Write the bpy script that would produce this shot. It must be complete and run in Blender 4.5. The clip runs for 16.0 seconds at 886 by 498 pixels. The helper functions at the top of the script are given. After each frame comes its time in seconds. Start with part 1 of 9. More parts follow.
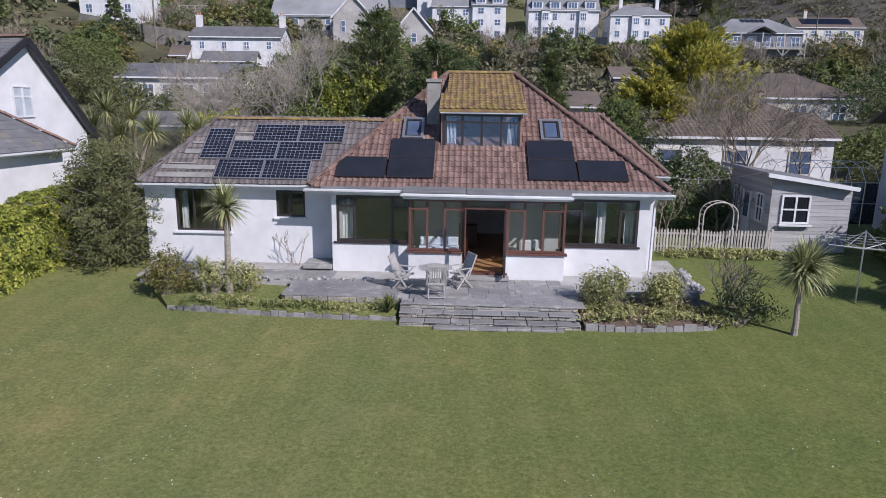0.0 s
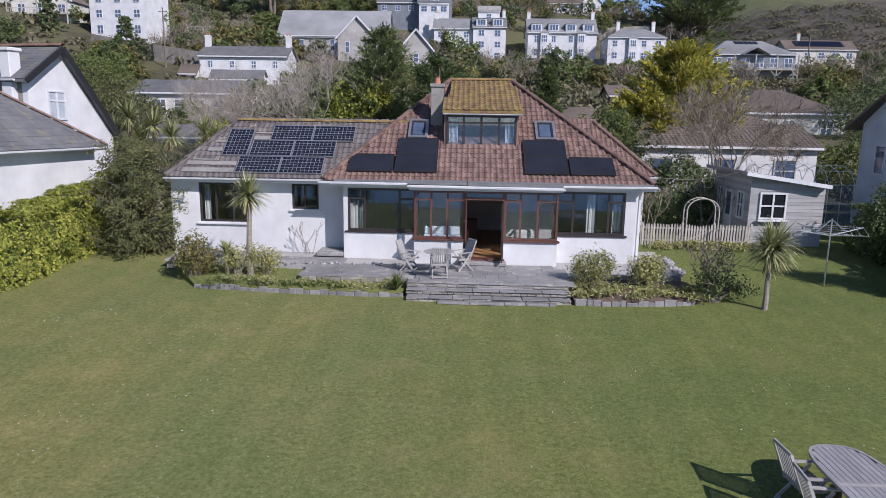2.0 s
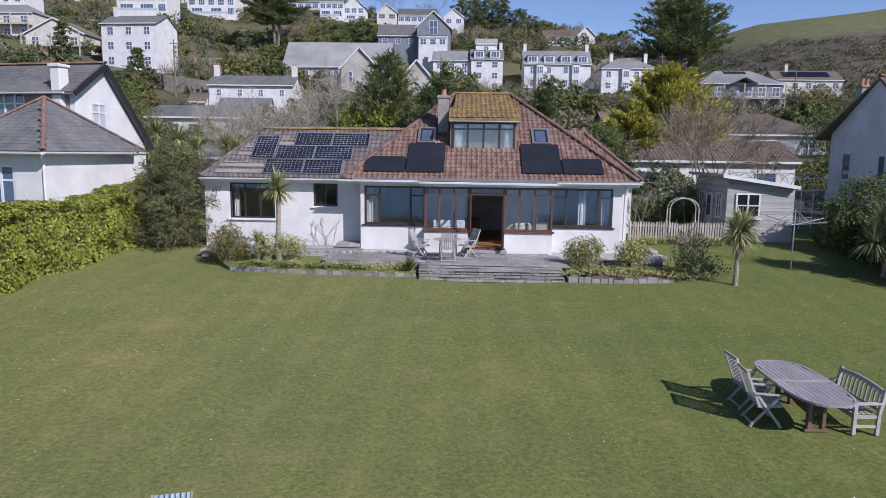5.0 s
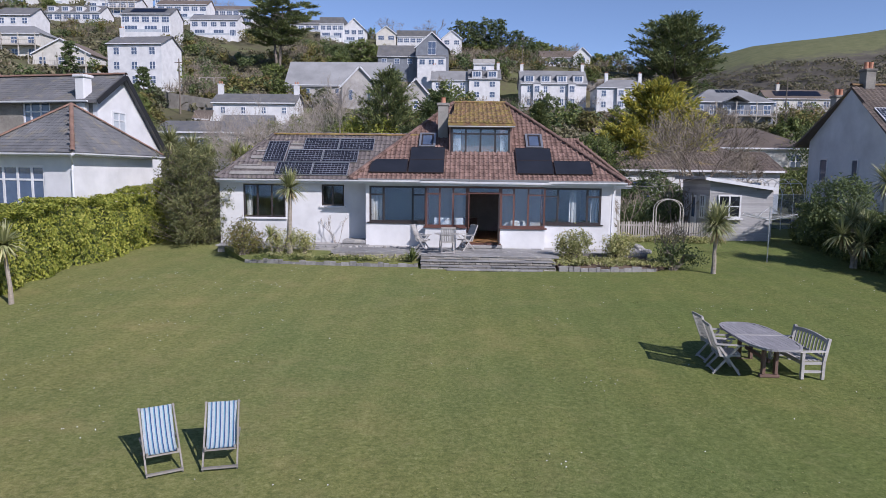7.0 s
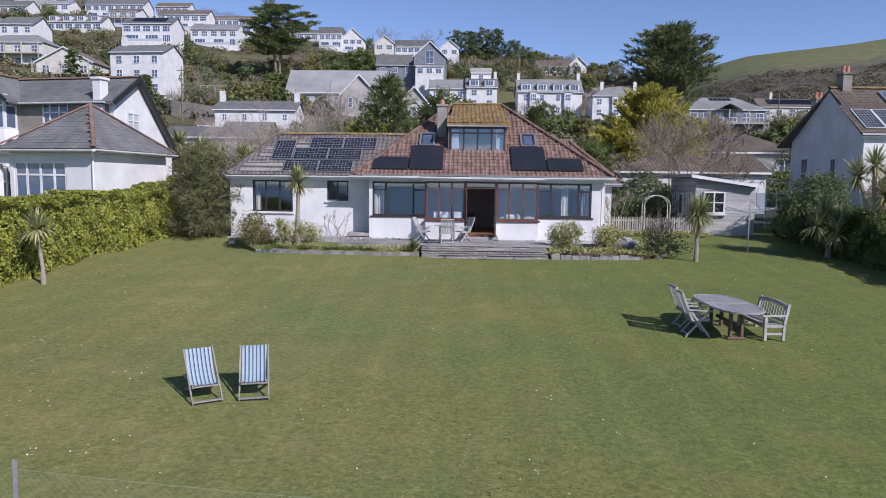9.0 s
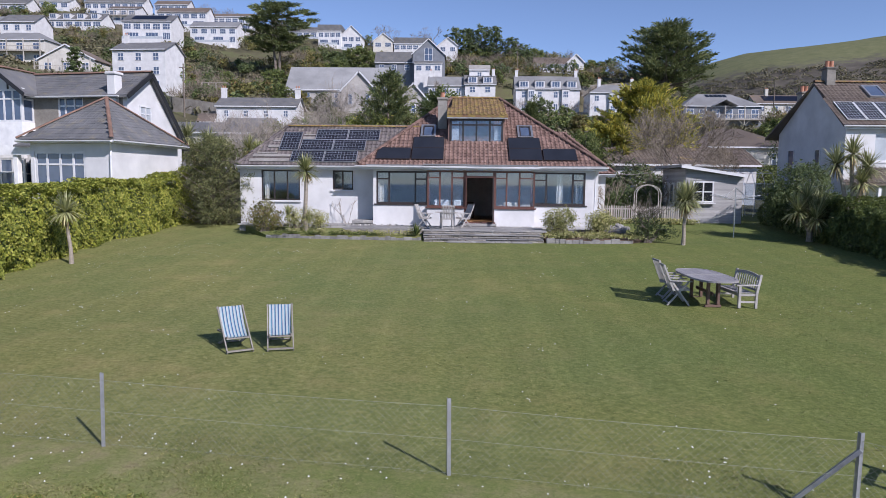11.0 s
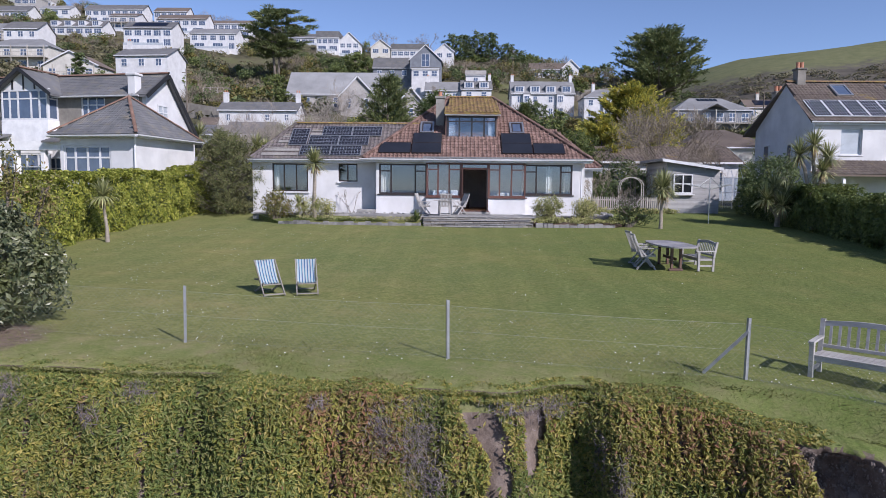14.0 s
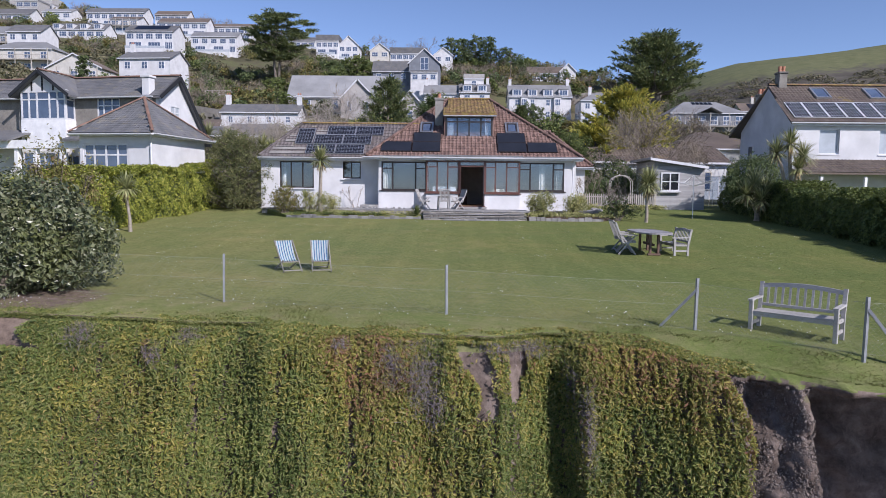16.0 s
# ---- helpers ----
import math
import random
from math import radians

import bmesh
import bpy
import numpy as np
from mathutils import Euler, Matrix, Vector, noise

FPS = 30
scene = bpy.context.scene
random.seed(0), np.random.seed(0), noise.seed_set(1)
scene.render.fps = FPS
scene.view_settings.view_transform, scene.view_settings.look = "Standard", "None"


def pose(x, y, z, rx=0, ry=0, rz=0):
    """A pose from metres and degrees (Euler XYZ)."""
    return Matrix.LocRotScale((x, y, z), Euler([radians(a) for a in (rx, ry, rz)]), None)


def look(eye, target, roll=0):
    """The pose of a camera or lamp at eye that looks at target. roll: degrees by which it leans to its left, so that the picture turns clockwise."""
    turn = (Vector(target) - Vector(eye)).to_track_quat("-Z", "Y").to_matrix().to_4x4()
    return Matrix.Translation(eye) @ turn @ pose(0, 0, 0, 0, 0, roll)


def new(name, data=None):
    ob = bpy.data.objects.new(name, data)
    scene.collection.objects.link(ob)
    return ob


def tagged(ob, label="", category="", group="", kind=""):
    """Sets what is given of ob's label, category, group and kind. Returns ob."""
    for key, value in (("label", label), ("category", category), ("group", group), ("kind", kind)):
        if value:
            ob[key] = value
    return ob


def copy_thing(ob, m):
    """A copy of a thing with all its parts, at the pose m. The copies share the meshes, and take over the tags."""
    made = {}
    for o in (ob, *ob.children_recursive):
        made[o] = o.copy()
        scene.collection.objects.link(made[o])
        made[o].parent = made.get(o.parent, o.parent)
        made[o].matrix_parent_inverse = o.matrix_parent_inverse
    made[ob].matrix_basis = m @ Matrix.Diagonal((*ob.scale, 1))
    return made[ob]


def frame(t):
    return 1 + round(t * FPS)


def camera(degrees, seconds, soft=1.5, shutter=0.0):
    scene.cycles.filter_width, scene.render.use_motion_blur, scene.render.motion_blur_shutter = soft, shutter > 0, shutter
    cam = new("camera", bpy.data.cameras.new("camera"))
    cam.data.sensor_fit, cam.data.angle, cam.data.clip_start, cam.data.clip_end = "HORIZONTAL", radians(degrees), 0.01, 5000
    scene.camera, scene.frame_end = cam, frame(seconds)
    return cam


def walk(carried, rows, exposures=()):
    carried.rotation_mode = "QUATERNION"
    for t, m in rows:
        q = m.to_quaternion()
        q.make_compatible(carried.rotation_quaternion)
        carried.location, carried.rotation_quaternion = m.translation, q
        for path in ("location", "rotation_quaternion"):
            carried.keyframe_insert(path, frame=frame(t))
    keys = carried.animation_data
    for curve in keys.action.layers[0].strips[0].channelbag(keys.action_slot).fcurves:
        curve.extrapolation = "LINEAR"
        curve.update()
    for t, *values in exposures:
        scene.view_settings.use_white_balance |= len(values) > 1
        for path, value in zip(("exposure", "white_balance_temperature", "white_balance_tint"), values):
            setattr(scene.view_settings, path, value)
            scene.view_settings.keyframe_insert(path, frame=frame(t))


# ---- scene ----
cam = camera(67.3, 16.0, soft=0.85)
PATH = [
    (0, (0.867, -22.219, 6.274), (0.799, -20.269, 5.833), 0.8),
    (0.5, (0.891, -22.707, 6.038), (0.821, -20.751, 5.623), 0.8),
    (1, (0.895, -23.248, 5.804), (0.824, -21.289, 5.41), 0.8),
    (1.5, (0.902, -23.805, 5.639), (0.831, -21.844, 5.254), 0.8),
    (2, (0.883, -24.391, 5.505), (0.812, -22.428, 5.128), 0.9),
    (2.5, (0.856, -24.906, 5.397), (0.785, -22.942, 5.028), 0.8),
    (3, (0.752, -25.427, 5.199), (0.684, -23.459, 4.849), 0.9),
    (3.5, (0.699, -25.934, 5.011), (0.632, -23.963, 4.68), 0.8),
    (4, (0.664, -26.452, 4.803), (0.596, -24.478, 4.49), 0.8),
    (6.5, (0.645, -28.885, 3.756), (0.581, -26.901, 3.517), 0.7),
    (7, (0.664, -29.424, 3.567), (0.601, -27.438, 3.345), 0.7),
    (7.5, (0.705, -29.879, 3.425), (0.642, -27.891, 3.216), 0.6),
    (8, (0.701, -30.312, 3.278), (0.64, -28.323, 3.076), 0.7),
    (8.5, (0.673, -30.712, 3.135), (0.615, -28.722, 2.938), 0.7),
    (9, (0.652, -31.157, 2.955), (0.596, -29.168, 2.761), 0.7),
    (11.5, (0.559, -33.122, 2.434), (0.51, -31.133, 2.233), 0.6),
    (12, (0.517, -33.558, 2.311), (0.472, -31.569, 2.112), 0.6),
    (12.5, (0.504, -33.972, 2.207), (0.462, -31.983, 2.009), 0.6),
    (13, (0.556, -34.446, 2.082), (0.512, -32.456, 1.888), 0.5),
    (13.5, (0.58, -34.901, 1.938), (0.537, -32.91, 1.75), 0.6),
    (14, (0.625, -35.418, 1.776), (0.582, -33.426, 1.594), 0.5),
    (14.5, (0.652, -35.902, 1.642), (0.61, -33.91, 1.463), 0.5),
    (15, (0.664, -36.427, 1.497), (0.623, -34.435, 1.323), 0.5),
    (15.5, (0.645, -36.923, 1.419), (0.607, -34.931, 1.248), 0.6),
    (16, (0.649, -37.409, 1.398), (0.611, -35.417, 1.226), 0.6),
]
walk(cam, [(t, look(eye, target, roll)) for t, eye, target, roll in PATH], exposures=[(0, 0.9, 6120, 20), (16, 0.99, 6120, 21)])


# ---- light ----
SUN_DIR = Vector((0.92, -0.94, 0.96)).normalized()  # towards the sun
world = bpy.data.worlds.new("sky")
scene.world = world
world.use_nodes = True
wn = world.node_tree
sky = wn.nodes.new("ShaderNodeTexSky")
sky.sky_type = "NISHITA"
sky.sun_disc = False
sky.sun_elevation = math.asin(SUN_DIR.z)
sky.sun_rotation = math.atan2(SUN_DIR.x, SUN_DIR.y)
sky.air_density, sky.dust_density, sky.ozone_density = 0.75, 0.25, 1.8
sky.altitude = 1200
wn.links.new(sky.outputs["Color"], wn.nodes["Background"].inputs["Color"])
wn.nodes["Background"].inputs["Strength"].default_value = 0.072
sun_data = bpy.data.lights.new("sun", "SUN")
sun_data.energy, sun_data.angle, sun_data.color = 2.72, radians(0.55), (1.0, 0.95, 0.88)
sun = new("sun", sun_data)
sun.matrix_world = look(SUN_DIR * 100, (0, 0, 0))

# ---- helpers of this scene ----
rnd = random.Random(7)


def part(name, bm, material, parent, label="", smooth=False):
    if name.endswith("wall") or name in ("window_frame", "frame"):
        bmesh.ops.remove_doubles(bm, verts=bm.verts[:], dist=0.0005)
    me = bpy.data.meshes.new(name)
    bm.to_mesh(me)
    bm.free()
    return link(name, me, material, parent, label, smooth)


def link(name, me, material, parent, label="", smooth=False):
    if not me.materials:
        me.materials.append(material)
    if smooth:
        me.polygons.foreach_set("use_smooth", [True] * len(me.polygons))
    ob = new(name, me)
    if parent is not None:
        ob.parent = parent
    if label:
        ob["label"] = label
    return ob


def thing(name, loc, label, category, group="", rz=0.0, kind=""):
    e = new(name)
    e.empty_display_size = 0.2
    e.matrix_world = pose(*loc, 0, 0, rz)
    return tagged(e, label, category, group, kind)


def piece(name, me, parent, x, y, z, rx=0, ry=0, rz=0, scale=None):
    """One of many alike pieces: an object of its own on a shared mesh."""
    ob = new(name, me)
    ob.parent = parent
    ob.matrix_basis = Matrix.LocRotScale((x, y, z), Euler((rx, ry, rz)), scale)
    return ob


def box(bm, x0, x1, y0, y1, z0, z1, bevel=0.0):
    v = [bm.verts.new(p) for p in ((x0, y0, z0), (x1, y0, z0), (x1, y1, z0), (x0, y1, z0), (x0, y0, z1), (x1, y0, z1), (x1, y1, z1), (x0, y1, z1))]
    f = [bm.faces.new([v[i] for i in q]) for q in ((3, 2, 1, 0), (4, 5, 6, 7), (0, 1, 5, 4), (1, 2, 6, 5), (2, 3, 7, 6), (3, 0, 4, 7))]
    if bevel:
        edges = list({e for q in f for e in q.edges})
        bmesh.ops.bevel(bm, geom=edges, offset=bevel, segments=1, affect="EDGES")
    return v


def boxes(*specs, bevel=0.0):
    bm = bmesh.new()
    for s in specs:
        box(bm, *s, bevel=bevel)
    return bm


def bar(bm, a, b, w, h=None, up=(0, 0, 1)):
    """A square bar from a to b."""
    a, b = Vector(a), Vector(b)
    h = h or w
    d = (b - a).normalized()
    s = d.cross(Vector(up))
    if s.length < 1e-4:
        s = d.cross(Vector((1, 0, 0)))
    s.normalize()
    u = s.cross(d)
    v = []
    for p in (a, b):
        for i, j in ((-1, -1), (1, -1), (1, 1), (-1, 1)):
            v.append(bm.verts.new(p + s * (i * w / 2) + u * (j * h / 2)))
    for q in ((0, 1, 2, 3), (7, 6, 5, 4), (0, 4, 5, 1), (1, 5, 6, 2), (2, 6, 7, 3), (3, 7, 4, 0)):
        bm.faces.new([v[i] for i in q])


def tube(bm, pts, radii, sides=6, cap=True):
    """A tapered tube along a line of points."""
    rings = []
    n = len(pts)
    pts = [Vector(p) for p in pts]
    for i, p in enumerate(pts):
        d = (pts[min(i + 1, n - 1)] - pts[max(i - 1, 0)]).normalized()
        s = d.cross(Vector((0.13, 0.21, 1)))
        if s.length < 1e-3:
            s = d.cross(Vector((1, 0, 0)))
        s.normalize()
        u = s.cross(d)
        r = radii[i] if hasattr(radii, "__len__") else radii
        rings.append([bm.verts.new(p + (s * math.cos(a) + u * math.sin(a)) * r) for a in [2 * math.pi * k / sides for k in range(sides)]])
    for a, b in zip(rings, rings[1:]):
        for k in range(sides):
            bm.faces.new((a[k], a[(k + 1) % sides], b[(k + 1) % sides], b[k]))
    if cap:
        bm.faces.new(rings[0][::-1])
        bm.faces.new(rings[-1])


def solid(bm, faces, thickness=0.0):
    """Faces given as lists of points; with a thickness they become slabs, downwards."""
    for f in faces:
        top = [bm.verts.new(p) for p in f]
        bm.faces.new(top)
        if thickness:
            low = [bm.verts.new((p[0], p[1], p[2] - thickness)) for p in f]
            bm.faces.new(low[::-1])
            for i in range(len(f)):
                j = (i + 1) % len(f)
                bm.faces.new((top[i], low[i], low[j], top[j]))


def wall_x(bm, x0, x1, y0, y1, z0, z1, holes=()):
    """A wall along x, with holes (x0, x1, z0, z1) cut through it."""
    xs = sorted({x0, x1, *(h[0] for h in holes), *(h[1] for h in holes)})
    zs = sorted({z0, z1, *(h[2] for h in holes), *(h[3] for h in holes)})
    for a, b in zip(xs, xs[1:]):
        run = None
        for c, d in zip(zs, zs[1:]):
            hole = any(h[0] <= a and b <= h[1] and h[2] <= c and d <= h[3] for h in holes)
            if hole:
                if run:
                    box(bm, a, b, y0, y1, *run)
                run = None
            else:
                run = (run[0], d) if run else (c, d)
        if run:
            box(bm, a, b, y0, y1, *run)


def wall_y(bm, x0, x1, y0, y1, z0, z1, holes=()):
    """A wall along y, with holes (y0, y1, z0, z1)."""
    t = bmesh.new()
    wall_x(t, y0, y1, -x1, -x0, z0, z1, holes)
    for v in t.verts:
        v.co = Vector((-v.co.y, v.co.x, v.co.z))
    me = bpy.data.meshes.new("t")
    t.to_mesh(me)
    t.free()
    bm.from_mesh(me)
    bpy.data.meshes.remove(me)


def smooth(a, b, t):
    t = min(max((t - a) / (b - a), 0.0), 1.0)
    return t * t * (3 - 2 * t)


def lawn_z(x, y):
    """Height of the garden: level by the house, falling gently to the cliff."""
    t = min(max((-4.2 - y) / 11.0, 0), 1)
    u = min(max((-15.2 - y) / 10.5, 0), 1)
    rise = 0.42 * smooth(-3.5, 3.5, y)
    return rise - 0.63 * t - 0.25 * u - 0.028 * (min(max(x, -9), 9) - 0.5) * u


def ground_z(x, y):
    """Height of the land: garden, village slope, and the down beyond."""
    z = lawn_z(x, y)
    if y > 10:
        z += 0.135 * (min(y, 150) - 10) * smooth(10, 40, y)
        z += 0.32 * max(min(y, 260) - 150, 0) * (1 - 0.8 * smooth(20, 110, x))
        z += 0.17 * max(-x - 20, 0) * smooth(40, 110, y) * (1 if x > -260 else 260 / -x)
        if y > 260:
            z += 0.05 * (min(y, 500) - 260) * (1 - smooth(-40, 60, x))
        hill = (118 + 66 * smooth(150, 720, x)) * smooth(230, 640, y) * smooth(40, 260, x)
        z = z * (1 - smooth(300, 640, y) * smooth(40, 260, x)) + hill
        z += 8.0 * smooth(152, 166, y) * smooth(-58, -26, x) * (1 - smooth(50, 85, x)) * (1 - 0.55 * smooth(180, 200, y))  # upper terrace
        z += 4.0 * smooth(150, 168, y) * smooth(-125, -100, x) * (1 - smooth(-55, -30, x))
        z += 4.0 * smooth(84, 95, y) * (1 - smooth(108, 145, y)) * smooth(-50, -36, x) * (1 - smooth(-4, 6, x))  # chapel shelf
        z -= 1.6 * smooth(160, 180, y) * (1 - smooth(-75, -45, x))
        z += 0.5 * noise.noise((x * 0.05, y * 0.05, 3)) * smooth(15, 60, y)
        z += 3.5 * noise.noise((x * 0.012, y * 0.012, 8)) * smooth(200, 400, y)
    return z

# ---- materials ----
def nodes_of(name):
    m = bpy.data.materials.new(name)
    m.use_nodes = True
    return m, m.node_tree, m.node_tree.nodes["Principled BSDF"]


def ramp(nt, src, stops):
    r = nt.nodes.new("ShaderNodeValToRGB")
    el = r.color_ramp.elements
    while len(el) < len(stops):
        el.new(0.5)
    for e, (p, c) in zip(el, stops):
        e.position, e.color = p, (*c, 1)
    nt.links.new(src, r.inputs[0])
    return r.outputs[0]


def noise_of(nt, scale, detail=4.0, rough=0.6, stretch=None, coords="Object"):
    if stretch:
        tc = nt.nodes.new("ShaderNodeTexCoord")
        out = tc.outputs[coords]
    else:
        out = nt.nodes.new("ShaderNodeNewGeometry").outputs["Position"]
    if stretch:
        mp = nt.nodes.new("ShaderNodeMapping")
        mp.inputs["Scale"].default_value = stretch
        nt.links.new(out, mp.inputs["Vector"])
        out = mp.outputs[0]
    n = nt.nodes.new("ShaderNodeTexNoise")
    n.inputs["Scale"].default_value, n.inputs["Detail"].default_value, n.inputs["Roughness"].default_value = scale, detail, rough
    nt.links.new(out, n.inputs["Vector"])
    return n.outputs["Fac"]


def mix(nt, fac, a, b, blend="MIX"):
    m = nt.nodes.new("ShaderNodeMix")
    m.data_type, m.blend_type = "RGBA", blend
    for sock, v in ((m.inputs[0], fac), (m.inputs[6], a), (m.inputs[7], b)):
        if hasattr(v, "links") or hasattr(v, "is_linked"):
            nt.links.new(v, sock)
        else:
            sock.default_value = v if not isinstance(v, tuple) else (*v, 1)
    return m.outputs[2]


def bump(nt, bsdf, height, strength=0.3, dist=0.02):
    b = nt.nodes.new("ShaderNodeBump")
    b.inputs["Strength"].default_value, b.inputs["Distance"].default_value = strength, dist
    nt.links.new(height, b.inputs["Height"])
    nt.links.new(b.outputs[0], bsdf.inputs["Normal"])


def surface(name, a, b, rough=0.8, fine=30.0, coarse=1.2, stain=None, stain_at=(0.58, 0.75), vary=0.0, bumps=0.25, dist=0.01, metal=0.0, stretch=None, spec=0.5, island=0.0):
    """A surface of two colours at two scales; stain: a third colour in patches; vary: by the object's own random number; island: by the piece of mesh."""
    m, nt, bs = nodes_of(name)
    f = noise_of(nt, fine, 5, 0.65, stretch)
    c = noise_of(nt, coarse, 4, 0.6, stretch)
    col = ramp(nt, f, ((0.3, a), (0.7, b)))
    lo, hi = tuple(v * 0.78 for v in a), tuple(min(v * 1.15, 1) for v in b)
    col = mix(nt, 0.5, col, ramp(nt, c, ((0.3, lo), (0.7, hi))))
    if stain:
        s = noise_of(nt, coarse * 2.3, 6, 0.7)
        col = mix(nt, ramp(nt, s, ((stain_at[0], (0, 0, 0)), (stain_at[1], (1, 1, 1)))), col, stain)
    for amount, kind in ((vary, "ShaderNodeObjectInfo"), (island, "ShaderNodeNewGeometry")):
        if amount:
            o = nt.nodes.new(kind)
            src = o.outputs["Random" if kind == "ShaderNodeObjectInfo" else "Random Per Island"]
            col = mix(nt, 1.0, col, ramp(nt, src, ((0.0, (1 - amount,) * 3), (1.0, (1 + amount * 0.4,) * 3))), "MULTIPLY")
    nt.links.new(col, bs.inputs["Base Color"])
    bs.inputs["Roughness"].default_value, bs.inputs["Metallic"].default_value = rough, metal
    bs.inputs["Specular IOR Level"].default_value = spec
    if bumps:
        bump(nt, bs, f, bumps, dist)
    return m


def leafy(name, colours, rough=0.55, trans=0.32, gain=1.45, patches=None, patch_scale=0.55, patch_at=0.52):
    """Leaves that vary from leaf to leaf, a little light passing through."""
    m, nt, bs = nodes_of(name)
    g = nt.nodes.new("ShaderNodeNewGeometry")
    col = ramp(nt, g.outputs["Random Per Island"], [(i / (len(colours) - 1), tuple(v * gain for v in c)) for i, c in enumerate(colours)])
    c = noise_of(nt, 1.3, 3)
    col = mix(nt, 1.0, col, ramp(nt, c, ((0.3, (0.7, 0.72, 0.7)), (0.7, (1.15, 1.1, 1.0)))), "MULTIPLY")
    if patches:
        p = noise_of(nt, patch_scale, 4, 0.7, (1.3, 1, 0.45))
        col = mix(nt, ramp(nt, p, ((patch_at, (0, 0, 0)), (patch_at + 0.15, (0.8, 0.8, 0.8)))), col, patches)
    nt.links.new(col, bs.inputs["Base Color"])
    bs.inputs["Roughness"].default_value = rough
    bs.inputs["Specular IOR Level"].default_value = 0.35
    t = nt.nodes.new("ShaderNodeBsdfTranslucent")
    nt.links.new(col, t.inputs["Color"])
    mx = nt.nodes.new("ShaderNodeMixShader")
    mx.inputs[0].default_value = trans
    nt.links.new(bs.outputs[0], mx.inputs[1])
    nt.links.new(t.outputs[0], mx.inputs[2])
    nt.links.new(mx.outputs[0], nt.nodes["Material Output"].inputs["Surface"])
    return m


def glass(name, tint=(0.75, 0.8, 0.85), rough=0.02):
    """A thin window pane: clear, with a Fresnel gloss."""
    m, nt, bs = nodes_of(name)
    tr = nt.nodes.new("ShaderNodeBsdfTransparent")
    tr.inputs[0].default_value = (*tint, 1)
    gl = nt.nodes.new("ShaderNodeBsdfGlossy")
    gl.inputs["Roughness"].default_value = rough
    fr = nt.nodes.new("ShaderNodeFresnel")
    fr.inputs[0].default_value = 1.95
    gl.inputs[0].default_value = (0.82, 0.9, 1.0, 1)
    mx = nt.nodes.new("ShaderNodeMixShader")
    nt.links.new(fr.outputs[0], mx.inputs[0])
    nt.links.new(tr.outputs[0], mx.inputs[1])
    nt.links.new(gl.outputs[0], mx.inputs[2])
    nt.links.new(mx.outputs[0], nt.nodes["Material Output"].inputs["Surface"])
    return m


def plain(name, col, rough=0.5, metal=0.0, spec=0.5):
    return surface(name, tuple(v * 0.94 for v in col), col, rough, 18, 2.0, bumps=0.05, metal=metal, spec=spec)


RENDER = surface("white_render", (0.55, 0.558, 0.57), (0.615, 0.617, 0.625), 0.9, 60, 0.8, stain=(0.58, 0.583, 0.58), stain_at=(0.6, 0.9), bumps=0.3, dist=0.006)
RENDER_CREAM = surface("cream_render", (0.48, 0.465, 0.42), (0.57, 0.555, 0.51), 0.9, 60, 0.8, stain=(0.5, 0.49, 0.45), stain_at=(0.6, 0.85), bumps=0.3, dist=0.006)
UPVC = plain("white_upvc", (0.63, 0.64, 0.66), 0.35)
DARKFRAME = plain("dark_bronze_frame", (0.035, 0.027, 0.026), 0.4)
REDFRAME = surface("red_brown_stained_wood", (0.085, 0.035, 0.026), (0.135, 0.06, 0.045), 0.45, 40, 3, stretch=(1, 1, 0.2))
GLASS = glass("window_glass")
# opaque panes: the sky's reflection is painted in as a blue base colour
SKYGLASS = surface("sky_tinted_window_glass", (0.06, 0.085, 0.14), (0.095, 0.13, 0.2), 0.06, 3, 1, bumps=0, spec=0.9)
TILE_RED = surface("red_clay_tile", (0.14, 0.086, 0.073), (0.27, 0.178, 0.15), 0.9, 22, 3.0, stain=(0.32, 0.25, 0.185), stain_at=(0.58, 0.74), vary=0.3, island=0.3, spec=0.25)
TILE_LICHEN = surface("lichened_clay_tile", (0.18, 0.1, 0.065), (0.29, 0.175, 0.095), 0.9, 30, 1.4, stain=(0.33, 0.255, 0.07), stain_at=(0.42, 0.64), vary=0.25, island=0.3)
TILE_GREY = surface("weathered_brown_tile", (0.095, 0.082, 0.084), (0.2, 0.176, 0.172), 0.9, 18, 1.1, stain=(0.27, 0.25, 0.19), stain_at=(0.54, 0.7), vary=0.24, island=0.24, spec=0.25)
SLATE = surface("grey_slate", (0.095, 0.099, 0.107), (0.175, 0.176, 0.178), 0.7, 14, 0.7, stain=(0.25, 0.22, 0.15), stain_at=(0.54, 0.74), vary=0.13, island=0.13)
SLATE_PALE = surface("pale_grey_slate", (0.19, 0.195, 0.2), (0.27, 0.275, 0.28), 0.75, 8, 0.3, stain=(0.3, 0.27, 0.2), stain_at=(0.66, 0.85), vary=0.2)
ROOF_BROWN = surface("brown_concrete_tile", (0.11, 0.088, 0.074), (0.175, 0.14, 0.117), 0.9, 9, 0.4, stain=(0.3, 0.22, 0.06), stain_at=(0.58, 0.76), vary=0.25, island=0.25)
FELT = surface("grey_roof_felt", (0.13, 0.135, 0.14), (0.21, 0.21, 0.21), 0.9, 20, 1.2)
RIDGE_ORANGE = surface("terracotta_ridge", (0.17, 0.1, 0.078), (0.24, 0.15, 0.11), 0.85, 20, 2.0, stain=(0.33, 0.26, 0.13), stain_at=(0.6, 0.8), vary=0.2)
STONE = surface("grey_patio_slate", (0.17, 0.168, 0.168), (0.29, 0.285, 0.277), 0.85, 12, 0.8, stain=(0.4, 0.39, 0.355), stain_at=(0.54, 0.68), vary=0.14, bumps=0.4, dist=0.01)
